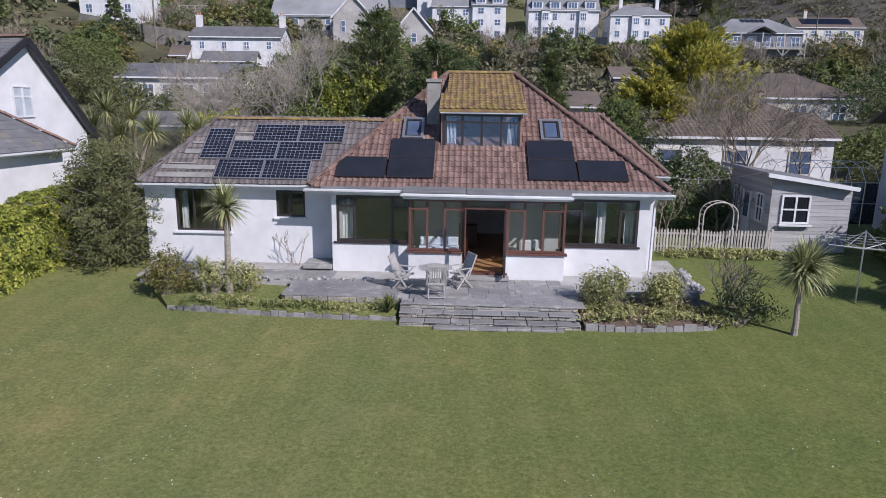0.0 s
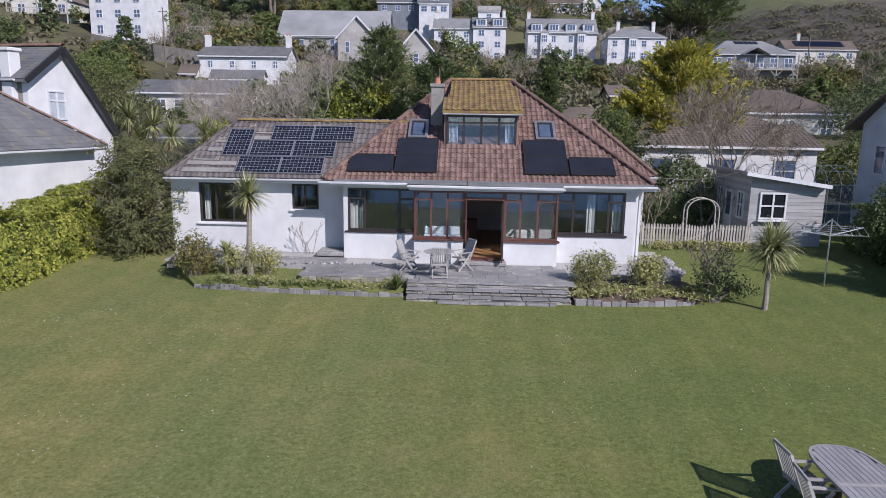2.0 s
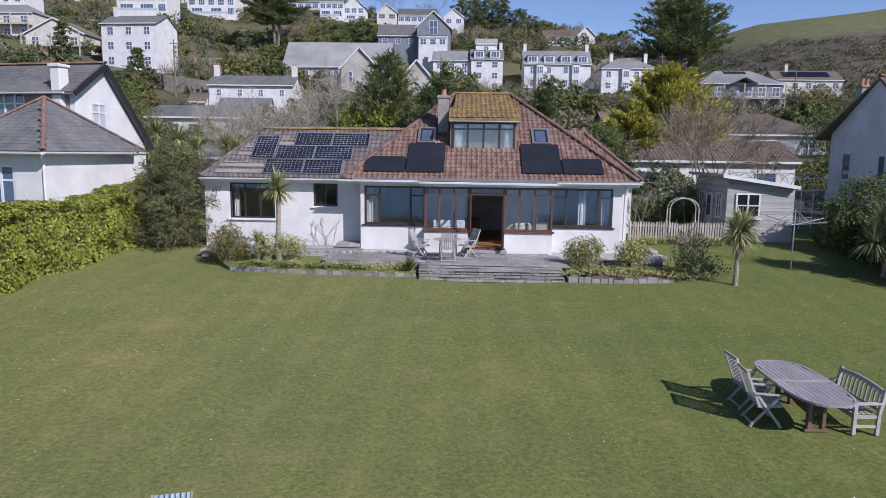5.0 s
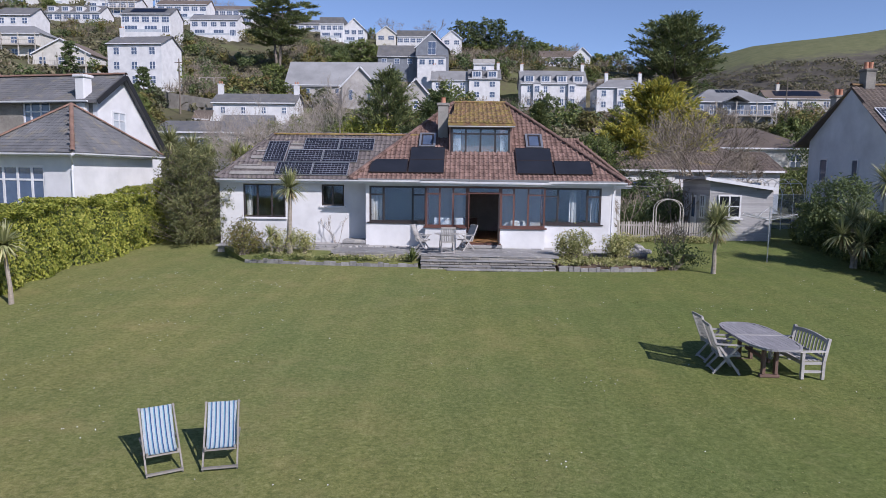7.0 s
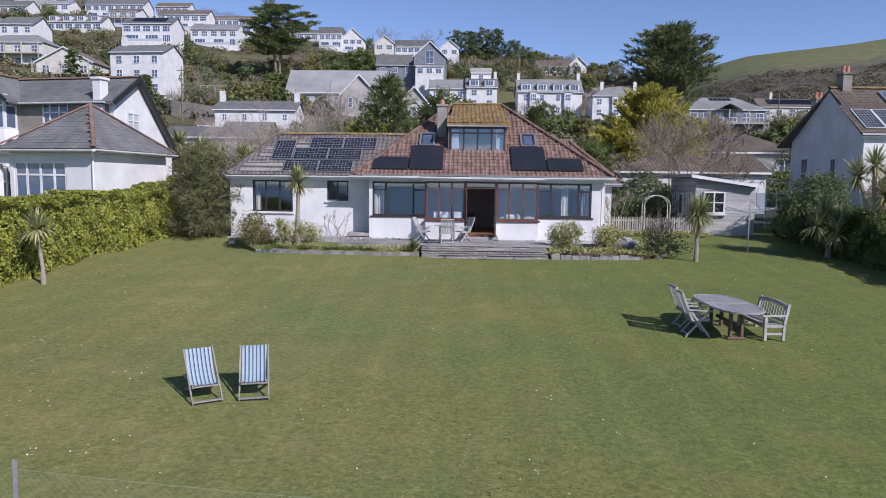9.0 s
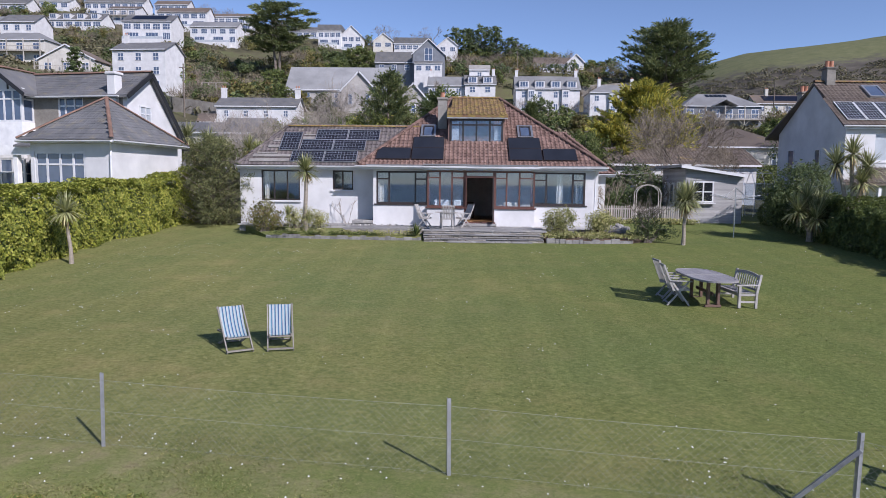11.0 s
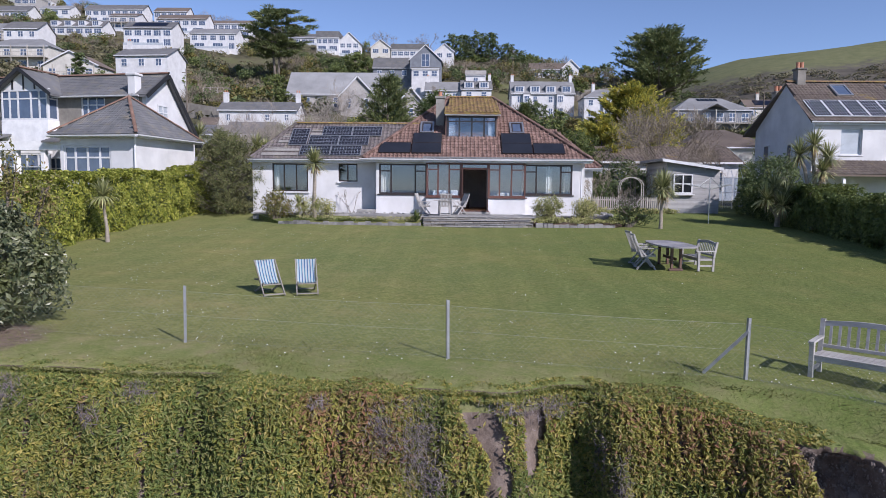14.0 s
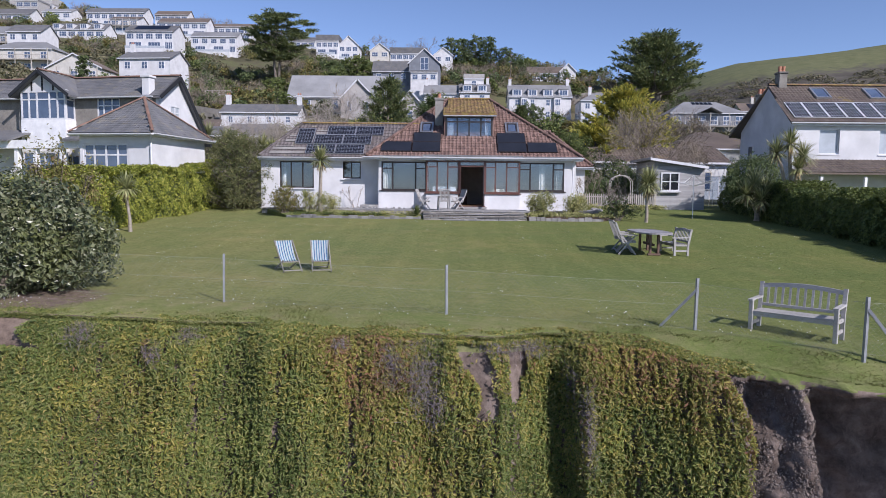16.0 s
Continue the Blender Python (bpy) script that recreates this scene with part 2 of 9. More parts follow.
EDGING = surface("lichened_edging_stone", (0.15, 0.147, 0.145), (0.27, 0.265, 0.255), 0.9, 14, 2.0, stain=(0.36, 0.35, 0.31), stain_at=(0.55, 0.72), vary=0.25, bumps=0.6, dist=0.015)
CHAPEL_STONE = surface("pale_rubble_stone", (0.3, 0.285, 0.27), (0.45, 0.43, 0.41), 0.9, 4, 0.6, bumps=0.4, dist=0.03)
STONE_WALL = surface("rubble_stone", (0.2, 0.185, 0.165), (0.36, 0.34, 0.3), 0.9, 10, 1.2, vary=0.35, island=0.35, bumps=0.5, dist=0.03)
PEBBLE = surface("pale_stone", (0.4, 0.39, 0.37), (0.62, 0.61, 0.58), 0.85, 20, 3, vary=0.4, island=0.4)
CONCRETE = surface("concrete", (0.3, 0.29, 0.28), (0.42, 0.41, 0.39), 0.9, 25, 1.5, stain=(0.24, 0.23, 0.21))
CHIMNEY = surface("weathered_chimney_render", (0.19, 0.182, 0.165), (0.3, 0.29, 0.27), 0.9, 25, 1.5, stain=(0.16, 0.15, 0.13))
RAIL = surface("dull_grey_rail", (0.19, 0.18, 0.17), (0.3, 0.29, 0.27), 0.85, 20, 2)
BLACKGLASS = surface("black_window_glass", (0.012, 0.014, 0.018), (0.022, 0.025, 0.03), 0.06, 3, 1, bumps=0, spec=0.6)
EARTH = surface("earth", (0.09, 0.062, 0.045), (0.17, 0.12, 0.09), 0.95, 8, 0.8, bumps=0.8, dist=0.05)
TEAK = surface("silvered_teak", (0.29, 0.28, 0.27), (0.43, 0.415, 0.4), 0.8, 25, 4, stretch=(0.4, 0.4, 1), vary=0.15, bumps=0.3)
DECKWOOD = surface("weathered_beech", (0.19, 0.175, 0.155), (0.3, 0.28, 0.25), 0.8, 25, 4, stretch=(0.4, 0.4, 1), vary=0.15, bumps=0.3)
TEAK_TOP = surface("weathered_table_top", (0.22, 0.215, 0.225), (0.34, 0.33, 0.34), 0.75, 25, 4, stretch=(1, 0.3, 1), vary=0.1, stain=(0.5, 0.5, 0.52), stain_at=(0.64, 0.7), bumps=0.3)
TEAK_DARK = surface("red_brown_teak", (0.11, 0.065, 0.05), (0.17, 0.105, 0.08), 0.7, 25, 4, vary=0.1)
GREYWOOD = surface("weathered_fence_wood", (0.33, 0.31, 0.27), (0.5, 0.47, 0.42), 0.9, 30, 3, stretch=(1, 1, 0.25), vary=0.3)
SHEDWOOD = surface("grey_weatherboard", (0.29, 0.29, 0.295), (0.42, 0.42, 0.425), 0.85, 18, 1.5, stretch=(0.2, 1, 1), vary=0.25, stain=(0.3, 0.28, 0.25), stain_at=(0.6, 0.8))
PV = surface("solar_cell_blue", (0.006, 0.0075, 0.015), (0.01, 0.013, 0.025), 0.28, 5, 1.5, bumps=0, spec=0.18)
PVLINE = plain("solar_grid_line", (0.4, 0.43, 0.48), 0.4)
BLIND = plain("pale_window_blind", (0.42, 0.46, 0.5), 0.25)
THERMAL = surface("solar_thermal_black", (0.016, 0.018, 0.024), (0.024, 0.027, 0.036), 0.3, 6, 1.2, bumps=0, spec=0.3)
ALU = plain("aluminium", (0.55, 0.56, 0.57), 0.35, 0.8)
GALV = surface("galvanised_steel", (0.26, 0.27, 0.29), (0.38, 0.39, 0.41), 0.5, 20, 4, metal=0.5)
WIRE = plain("fence_wire", (0.25, 0.27, 0.21), 0.6, 0.2)
BLACKWOOD = plain("black_bargeboard", (0.02, 0.02, 0.022), 0.5)
BARK = surface("grey_bark", (0.11, 0.09, 0.07), (0.21, 0.18, 0.15), 0.95, 12, 2, bumps=0.7, dist=0.03, stretch=(1, 1, 0.3))
BARK_PALE = surface("pale_bark", (0.24, 0.21, 0.18), (0.36, 0.32, 0.28), 0.95, 12, 2, bumps=0.5, dist=0.02)
PALMBARK = surface("palm_trunk", (0.22, 0.19, 0.15), (0.36, 0.32, 0.27), 0.95, 15, 3, stretch=(1, 1, 3), bumps=0.8, dist=0.03)
POT = surface("terracotta", (0.35, 0.16, 0.1), (0.45, 0.22, 0.14), 0.85, 20, 3)
FLOORWOOD = surface("honey_wood_floor", (0.3, 0.16, 0.07), (0.44, 0.25, 0.12), 0.4, 12, 2, stretch=(0.3, 1, 1), vary=0.2)
INNER = plain("inner_wall_paint", (0.62, 0.58, 0.53), 0.9)
CURTAIN = plain("cream_curtain", (0.7, 0.66, 0.58), 0.9)
CUSHION = plain("olive_fabric", (0.16, 0.16, 0.07), 0.95)
ORANGE = plain("orange_fabric", (0.36, 0.14, 0.05), 0.95)
WHITEPAINT = surface("white_paint", (0.68, 0.69, 0.7), (0.8, 0.8, 0.8), 0.6, 30, 2)
CLAD_BLUE = surface("blue_grey_cladding", (0.13, 0.145, 0.17), (0.2, 0.22, 0.25), 0.8, 15, 0.8)
LEAF_HEDGE = leafy("bright_hedge_leaves", ((0.08, 0.11, 0.022), (0.17, 0.2, 0.034), (0.25, 0.27, 0.05), (0.34, 0.34, 0.09)))
LEAF_DARK = leafy("dark_green_leaves", ((0.026, 0.04, 0.018), (0.045, 0.062, 0.026), (0.07, 0.088, 0.036)), patches=(0.15, 0.165, 0.08), patch_scale=0.5, gain=2.7)
LEAF_PALE = leafy("pale_green_shrub_leaves", ((0.09, 0.1, 0.035), (0.15, 0.16, 0.06), (0.22, 0.22, 0.1), (0.26, 0.25, 0.14)), gain=2.0)
LEAF_BUSH = leafy("brown_green_needles", ((0.05, 0.06, 0.027), (0.09, 0.1, 0.042), (0.14, 0.145, 0.065)), patches=(0.16, 0.14, 0.07), patch_scale=0.9, patch_at=0.58, gain=1.7)
LEAF_GREY = leafy("grey_green_leaves", ((0.05, 0.06, 0.035), (0.09, 0.105, 0.06), (0.15, 0.155, 0.1)), gain=1.75)
LEAF_BROAD = leafy("glossy_broad_leaves", ((0.03, 0.042, 0.022), (0.06, 0.075, 0.04), (0.1, 0.115, 0.065), (0.17, 0.18, 0.12)), rough=0.32, trans=0.18, patches=(0.15, 0.17, 0.06), patch_scale=0.8, patch_at=0.53, gain=1.55)
LEAF_OLIVE = leafy("olive_shrub_leaves", ((0.06, 0.06, 0.02), (0.13, 0.13, 0.045), (0.2, 0.2, 0.07), (0.17, 0.11, 0.06)))
LEAF_GOLD = leafy("golden_cypress_leaves", ((0.045, 0.053, 0.016), (0.095, 0.1, 0.024), (0.155, 0.146, 0.031), (0.21, 0.178, 0.038)), patches=(0.07, 0.085, 0.025), patch_scale=0.6, patch_at=0.61, gain=3.5, trans=0.42)
LEAF_PINE = leafy("dark_conifer_sprays", ((0.03, 0.042, 0.02), (0.055, 0.07, 0.03), (0.09, 0.1, 0.042)), trans=0.25, gain=3.0)
LEAF_MID = leafy("mid_green_leaves", ((0.04, 0.06, 0.02), (0.085, 0.11, 0.035), (0.135, 0.16, 0.052)), gain=1.75)
LEAF_CLIFF = leafy("cliff_creeper_leaves", ((0.06, 0.088, 0.026), (0.1, 0.13, 0.038), (0.14, 0.165, 0.052), (0.2, 0.195, 0.08)), gain=1.8, trans=0.4)
LEAF_CLIFF_GOLD = leafy("cliff_creeper_yellow_leaves", ((0.09, 0.1, 0.026), (0.15, 0.16, 0.04), (0.21, 0.195, 0.055), (0.26, 0.225, 0.085)), gain=1.85, trans=0.4)
LEAF_CLIFF_RED = leafy("cliff_creeper_red_leaves", ((0.11, 0.1, 0.04), (0.19, 0.13, 0.06), (0.23, 0.12, 0.085), (0.2, 0.17, 0.06)), gain=1.7, trans=0.4)
DEAD_STEM = surface("dead_mauve_stems", (0.15, 0.125, 0.125), (0.28, 0.24, 0.245), 0.95, 8, 2, island=0.35, bumps=0)
LEAF_GRASS = leafy("rough_grass_blades", ((0.09, 0.11, 0.035), (0.15, 0.17, 0.055), (0.2, 0.21, 0.085), (0.25, 0.23, 0.12)), gain=1.45)
LEAF_PALM = leafy("palm_blades", ((0.08, 0.09, 0.04), (0.14, 0.155, 0.07), (0.22, 0.235, 0.12), (0.3, 0.29, 0.17)), trans=0.15, gain=1.75)
LEAF_DRY = leafy("dry_palm_skirt", ((0.2, 0.15, 0.08), (0.32, 0.26, 0.15)), trans=0.1)
TWIG = surface("grey_twigs", (0.17, 0.14, 0.105), (0.3, 0.255, 0.2), 0.95, 8, 2, island=0.3, bumps=0)


def grass_ground():
    """The land: mown lawn with faint stripes, dry patches, rough scrub up the hill, earth on the cliff."""
    m, nt, bs = nodes_of("land")
    geo = nt.nodes.new("ShaderNodeNewGeometry")
    sep = nt.nodes.new("ShaderNodeSeparateXYZ")
    nt.links.new(geo.outputs["Position"], sep.inputs[0])

    def math_node(op, a, b=None, clamp=False):
        n = nt.nodes.new("ShaderNodeMath")
        n.operation, n.use_clamp = op, clamp
        for s, v in zip(n.inputs, (a, b)):
            if v is None:
                continue
            if hasattr(v, "is_linked"):
                nt.links.new(v, s)
            else:
                s.default_value = v
        return n.outputs[0]

    fine = noise_of(nt, 9.0, 8, 0.75, coords="Object")
    mid = noise_of(nt, 0.9, 5, 0.65, coords="Object")
    big = noise_of(nt, 0.16, 4, 0.6, coords="Object")
    lawn = ramp(nt, fine, ((0.34, (0.116, 0.138, 0.05)), (0.5, (0.17, 0.192, 0.069)), (0.66, (0.23, 0.245, 0.106))))
    lawn = mix(nt, ramp(nt, mid, ((0.5, (0, 0, 0)), (0.78, (0.55, 0.55, 0.55)))), lawn, (0.285, 0.25, 0.12))
    lawn = mix(nt, 1.0, lawn, ramp(nt, big, ((0.3, (0.8, 0.88, 0.8)), (0.7, (1.18, 1.06, 1.0)))), "MULTIPLY")
    lawn = mix(nt, 1.0, lawn, ramp(nt, noise_of(nt, 42.0, 4, 0.7), ((0.35, (0.84, 0.86, 0.82)), (0.65, (1.13, 1.11, 1.14)))), "MULTIPLY")
    tuft = noise_of(nt, 17.0, 6, 0.8)
    lawn = mix(nt, 1.0, lawn, ramp(nt, tuft, ((0.36, (0.74, 0.78, 0.72)), (0.5, (1.0, 1.0, 1.0)), (0.66, (1.2, 1.15, 1.2)))), "MULTIPLY")
    weed = noise_of(nt, 2.6, 7, 0.75)
    lawn = mix(nt, ramp(nt, weed, ((0.6, (0, 0, 0)), (0.72, (0.4, 0.4, 0.4)))), lawn, (0.26, 0.225, 0.12))
    # the strip outside the fence is unmown: dry patches and clover
    outside = math_node("MULTIPLY", math_node("SUBTRACT", math_node("ADD", math_node("MULTIPLY", sep.outputs["X"], -0.1), math_node("ADD", math_node("MULTIPLY", mid, 0.6), -25.45)), sep.outputs["Y"]), 4.0, True)
    rough = ramp(nt, noise_of(nt, 1.5, 7, 0.75), ((0.36, (0.14, 0.185, 0.055)), (0.48, (0.18, 0.205, 0.078)), (0.6, (0.25, 0.235, 0.125)), (0.72, (0.22, 0.18, 0.12))))
    rough = mix(nt, 1.0, rough, ramp(nt, noise_of(nt, 26.0, 6, 0.8), ((0.36, (0.7, 0.74, 0.66)), (0.64, (1.25, 1.2, 1.22)))), "MULTIPLY")
    lawn = mix(nt, math_node("MULTIPLY", outside, 0.7), lawn, rough)
    # mowing stripes, some 0.55 m wide, running towards the house
    stripe = math_node("SINE", math_node("ADD", math_node("MULTIPLY", sep.outputs["X"], 5.6), math_node("MULTIPLY", mid, 1.6)))
    lawn = mix(nt, 1.0, lawn, ramp(nt, stripe, ((0.0, (0.96, 0.965, 0.96)), (1.0, (1.03, 1.03, 1.02)))), "MULTIPLY")
    # the lawn turns darker and greener towards the east
    eastward = math_node("MULTIPLY", math_node("ADD", sep.outputs["X"], math_node("MULTIPLY", big, 9.0)), 0.085, True)
    lawn = mix(nt, 1.0, lawn, ramp(nt, eastward, ((0.1, (1.04, 1.02, 1.04)), (0.95, (0.76, 0.84, 0.72)))), "MULTIPLY")
    scrub_n = noise_of(nt, 0.11, 8, 0.72)
    scrub = ramp(nt, scrub_n, ((0.3, (0.05, 0.055, 0.03)), (0.48, (0.1, 0.092, 0.056)), (0.6, (0.11, 0.12, 0.055)), (0.75, (0.18, 0.17, 0.11))))
    village = math_node("MULTIPLY", math_node("SUBTRACT", sep.outputs["Y"], 12.0), 0.2, True)
    col = mix(nt, village, lawn, scrub)
    # pasture on the upper part of the far down, dark scrub below it
    over = math_node("ADD", sep.outputs["Z"], math_node("MULTIPLY", math_node("SUBTRACT", scrub_n, 0.5), 45.0))
    up = math_node("MULTIPLY", math_node("SUBTRACT", over, math_node("ADD", math_node("MULTIPLY", sep.outputs["X"], 0.11), 60.0)), 0.12, True)
    far = math_node("MULTIPLY", math_node("SUBTRACT", sep.outputs["Y"], 320.0), 0.02, True)
    pasture = ramp(nt, scrub_n, ((0.35, (0.105, 0.118, 0.055)), (0.65, (0.15, 0.155, 0.078))))
    dark = ramp(nt, noise_of(nt, 0.045, 8, 0.75), ((0.35, (0.06, 0.056, 0.047)), (0.55, (0.105, 0.095, 0.078)), (0.7, (0.14, 0.132, 0.095))))
    col = mix(nt, far, col, mix(nt, up, dark, pasture))
    # bare earth where the sheet turns over the cliff
    nz = nt.nodes.new("ShaderNodeSeparateXYZ")
    nt.links.new(geo.outputs["True Normal"], nz.inputs[0])
    steep = math_node("MULTIPLY", math_node("SUBTRACT", 0.75, nz.outputs["Z"]), 4.0, True)
    shore = math_node("MULTIPLY", math_node("SUBTRACT", -30.5, sep.outputs["Y"]), 2.0, True)
    below = math_node("MULTIPLY", math_node("SUBTRACT", -1.5, sep.outputs["Z"]), 6.0, True)
    shore = math_node("MAXIMUM", shore, below)
    rock = ramp(nt, noise_of(nt, 2.2, 9, 0.75), ((0.3, (0.05, 0.039, 0.033)), (0.5, (0.145, 0.113, 0.095)), (0.7, (0.27, 0.22, 0.19))))
    cliffy = math_node("MULTIPLY", math_node("MAXIMUM", steep, shore), math_node("LESS_THAN", sep.outputs["Y"], -24.0))
    col = mix(nt, cliffy, col, rock)
    # trodden earth under the cliff-edge bush
    away = nt.nodes.new("ShaderNodeVectorMath")
    away.operation = "DISTANCE"
    away.inputs[1].default_value = (-8.0, -25.6, -0.9)
    nt.links.new(geo.outputs["Position"], away.inputs[0])
    worn = math_node("MULTIPLY", math_node("SUBTRACT", math_node("ADD", math_node("MULTIPLY", mid, 2.2), 0.95), away.outputs["Value"]), 2.5, True)
    col = mix(nt, worn, col, ramp(nt, noise_of(nt, 6.0, 6, 0.7), ((0.3, (0.1, 0.075, 0.06)), (0.7, (0.24, 0.185, 0.15)))))
    nt.links.new(col, bs.inputs["Base Color"])
    bs.inputs["Roughness"].default_value = 0.95
    bs.inputs["Specular IOR Level"].default_value = 0.15
    bump(nt, bs, fine, 0.7, 0.04)
    return m


LAND = grass_ground()

# ---- the land: one sheet from the sea cliff to the skyline ----
def edge_y(x):
    """Where the garden ends at the cliff."""
    return -26.3 - 0.3 * smooth(-1.2, 0.5, x) + 0.55 * smooth(1.2, 2.4, x) - 0.85 * smooth(3.3, 5.1, x) - 0.9 * smooth(5.0, 7.0, x) + 0.16 * noise.noise((x * 0.9, 0, 5)) + 0.5 * smooth(-6, -12, x)


def lip(x, y):
    """How far the turf slumps over, at a distance y behind the edge."""
    return (0.07 + 0.2 * smooth(3.6, 4.9, x)) * (1 - smooth(0.0, 0.5 + 0.3 * smooth(3.6, 4.9, x), y)) * smooth(-9, -6, x)


def cliff_bulge(x, dz):
    b = 0.12 * smooth(0, 0.3, dz) + 0.16 * noise.noise((x * 1.1, dz * 0.35, 2)) + 0.1 * noise.noise((x * 2.7, dz * 0.5, 9))
    x += 0.16 * noise.noise((0, dz * 1.1, 3)) + 0.12 * noise.noise((x * 2.0, dz * 2.3, 4))
    b += 0.42 * smooth(2.35, 2.85, x) - 0.2 * smooth(1.6, 1.9, x) * (1 - smooth(2.3, 2.65, x)) * smooth(0.25, 0.8, dz)
    b += 0.25 * smooth(-3.0, -2.0, x) * (1 - smooth(-0.8, 0.1, x))
    return b


def hollow(x, d):
    """How far the bare stretch of cliff sets back; deep recesses added to make shade."""
    h = 0.12 * smooth(4.75, 4.95, x) * smooth(0.1, 0.3, d)
    h += 0.32 * smooth(5.0, 5.2, x) * (1 - smooth(5.5, 5.75, x)) * smooth(0.1, 0.25, d) * (1 - smooth(0.75, 1.0, d))
    return h + 3.2 * smooth(5.85, 5.97, x) * smooth(0.12, 0.5, d) * (1 - smooth(8, 9.4, d))


CLIFF = ((-0.1, 0.25), (-0.35, 1.0), (-0.75, 2.4), (-1.3, 4.2), (-2.2, 6.5), (-4.2, 9.5))


def cliff_dy(d):
    """How far the cliff face stands out at a depth d below its edge."""
    p, q = 0.0, 0.0
    for dy, dz in CLIFF:
        if d <= dz:
            return p + (dy - p) * (d - q) / (dz - q)
        p, q = dy, dz
    return p


def build_ground():
    xs = [-900, -600, -400, -300, -230, -180, -140, -110, -90, -75, -62, -50, -42, -35, -29, -24, -20]
    xs += [-17 + 0.5 * i for i in range(16)] + [-9 + 0.16 * i for i in range(82)] + [4.2 + 0.05 * i for i in range(44)] + [6.4 + 0.2 * i for i in range(13)] + [9 + 0.5 * i for i in range(20)]
    xs += [20, 23, 27, 32, 38, 45, 52, 60, 70, 82, 95, 110, 130, 150, 175, 200, 230, 260, 290, 320, 350, 380, 410, 450, 500, 560, 640, 760, 950, 1200]
    ys = [0.0, 0.12, 0.25, 0.45] + [0.8 * i for i in range(1, 50)] + [42 + 3 * i for i in range(20)] + [105 + 6 * i for i in range(30)] + [290 + 14 * i for i in range(26)] + [670, 720, 800, 950, 1200, 1700, 2600]
    verts, faces = [], []
    depths = (9.5, 8, 6.5, 5.3, 4.6, *(4.2 - 0.2 * i for i in range(5)), *(3.2 - 0.08 * i for i in range(38)), 0.16, 0.1, 0.05)
    face_rows = ((-900, -13.0), (-120, -12.6), (-45, -11.5), *((cliff_dy(d), -d) for d in depths))
    for x in xs:
        e = edge_y(x)
        z0 = lawn_z(x, e) - lip(x, 0)
        for dy, dz in face_rows:
            wob = -cliff_bulge(x, -dz) + smooth(4.2, 4.8, x) * (0.16 * noise.noise((x * 1.7, dz * 1.3, 1)) + 0.2 * noise.noise((x * 4.1, dz * 2.7, 6)) + 0.11 * noise.noise((x * 9.0, dz * 7.0, 2)) + 0.06 * noise.noise((x * 19.0, dz * 17.0, 7))) if -9 < dz else 0
            if -9 < dz:
                wob += hollow(x, -dz)
            verts.append((x, e + dy + wob, z0 + dz))
        for y in ys:
            yy = e + y
            z = ground_z(x, yy)
            if yy < 3:
                z += 0.02 * noise.noise((x * 0.5, yy * 0.5, 0)) - lip(x, y)
            verts.append((x, yy, z))
    n = len(face_rows) + len(ys)
    for i in range(len(xs) - 1):
        for j in range(n - 1):
            faces.append((i * n + j, (i + 1) * n + j, (i + 1) * n + j + 1, i * n + j + 1))
    me = bpy.data.meshes.new("ground")
    me.from_pydata(verts, [], faces)
    me.update()
    g = link("ground", me, LAND, None, smooth=True)
    tagged(g, "mown green lawn running to a cliff edge, rough hillside behind", "ground", kind="structure")


build_ground()
sea = surface("sea", (0.03, 0.07, 0.1), (0.05, 0.1, 0.13), 0.2, 0.4, 0.02, bumps=0.3, dist=0.3)
w = link("water", None or bpy.data.meshes.new("water"), sea, None)
w.data.from_pydata([(-3000, -3500, -12.2), (3000, -3500, -12.2), (3000, -75, -12.2), (-3000, -75, -12.2)], [], [(0, 1, 2, 3)])
tagged(w, "calm blue sea below the cliff", "water", kind="structure")

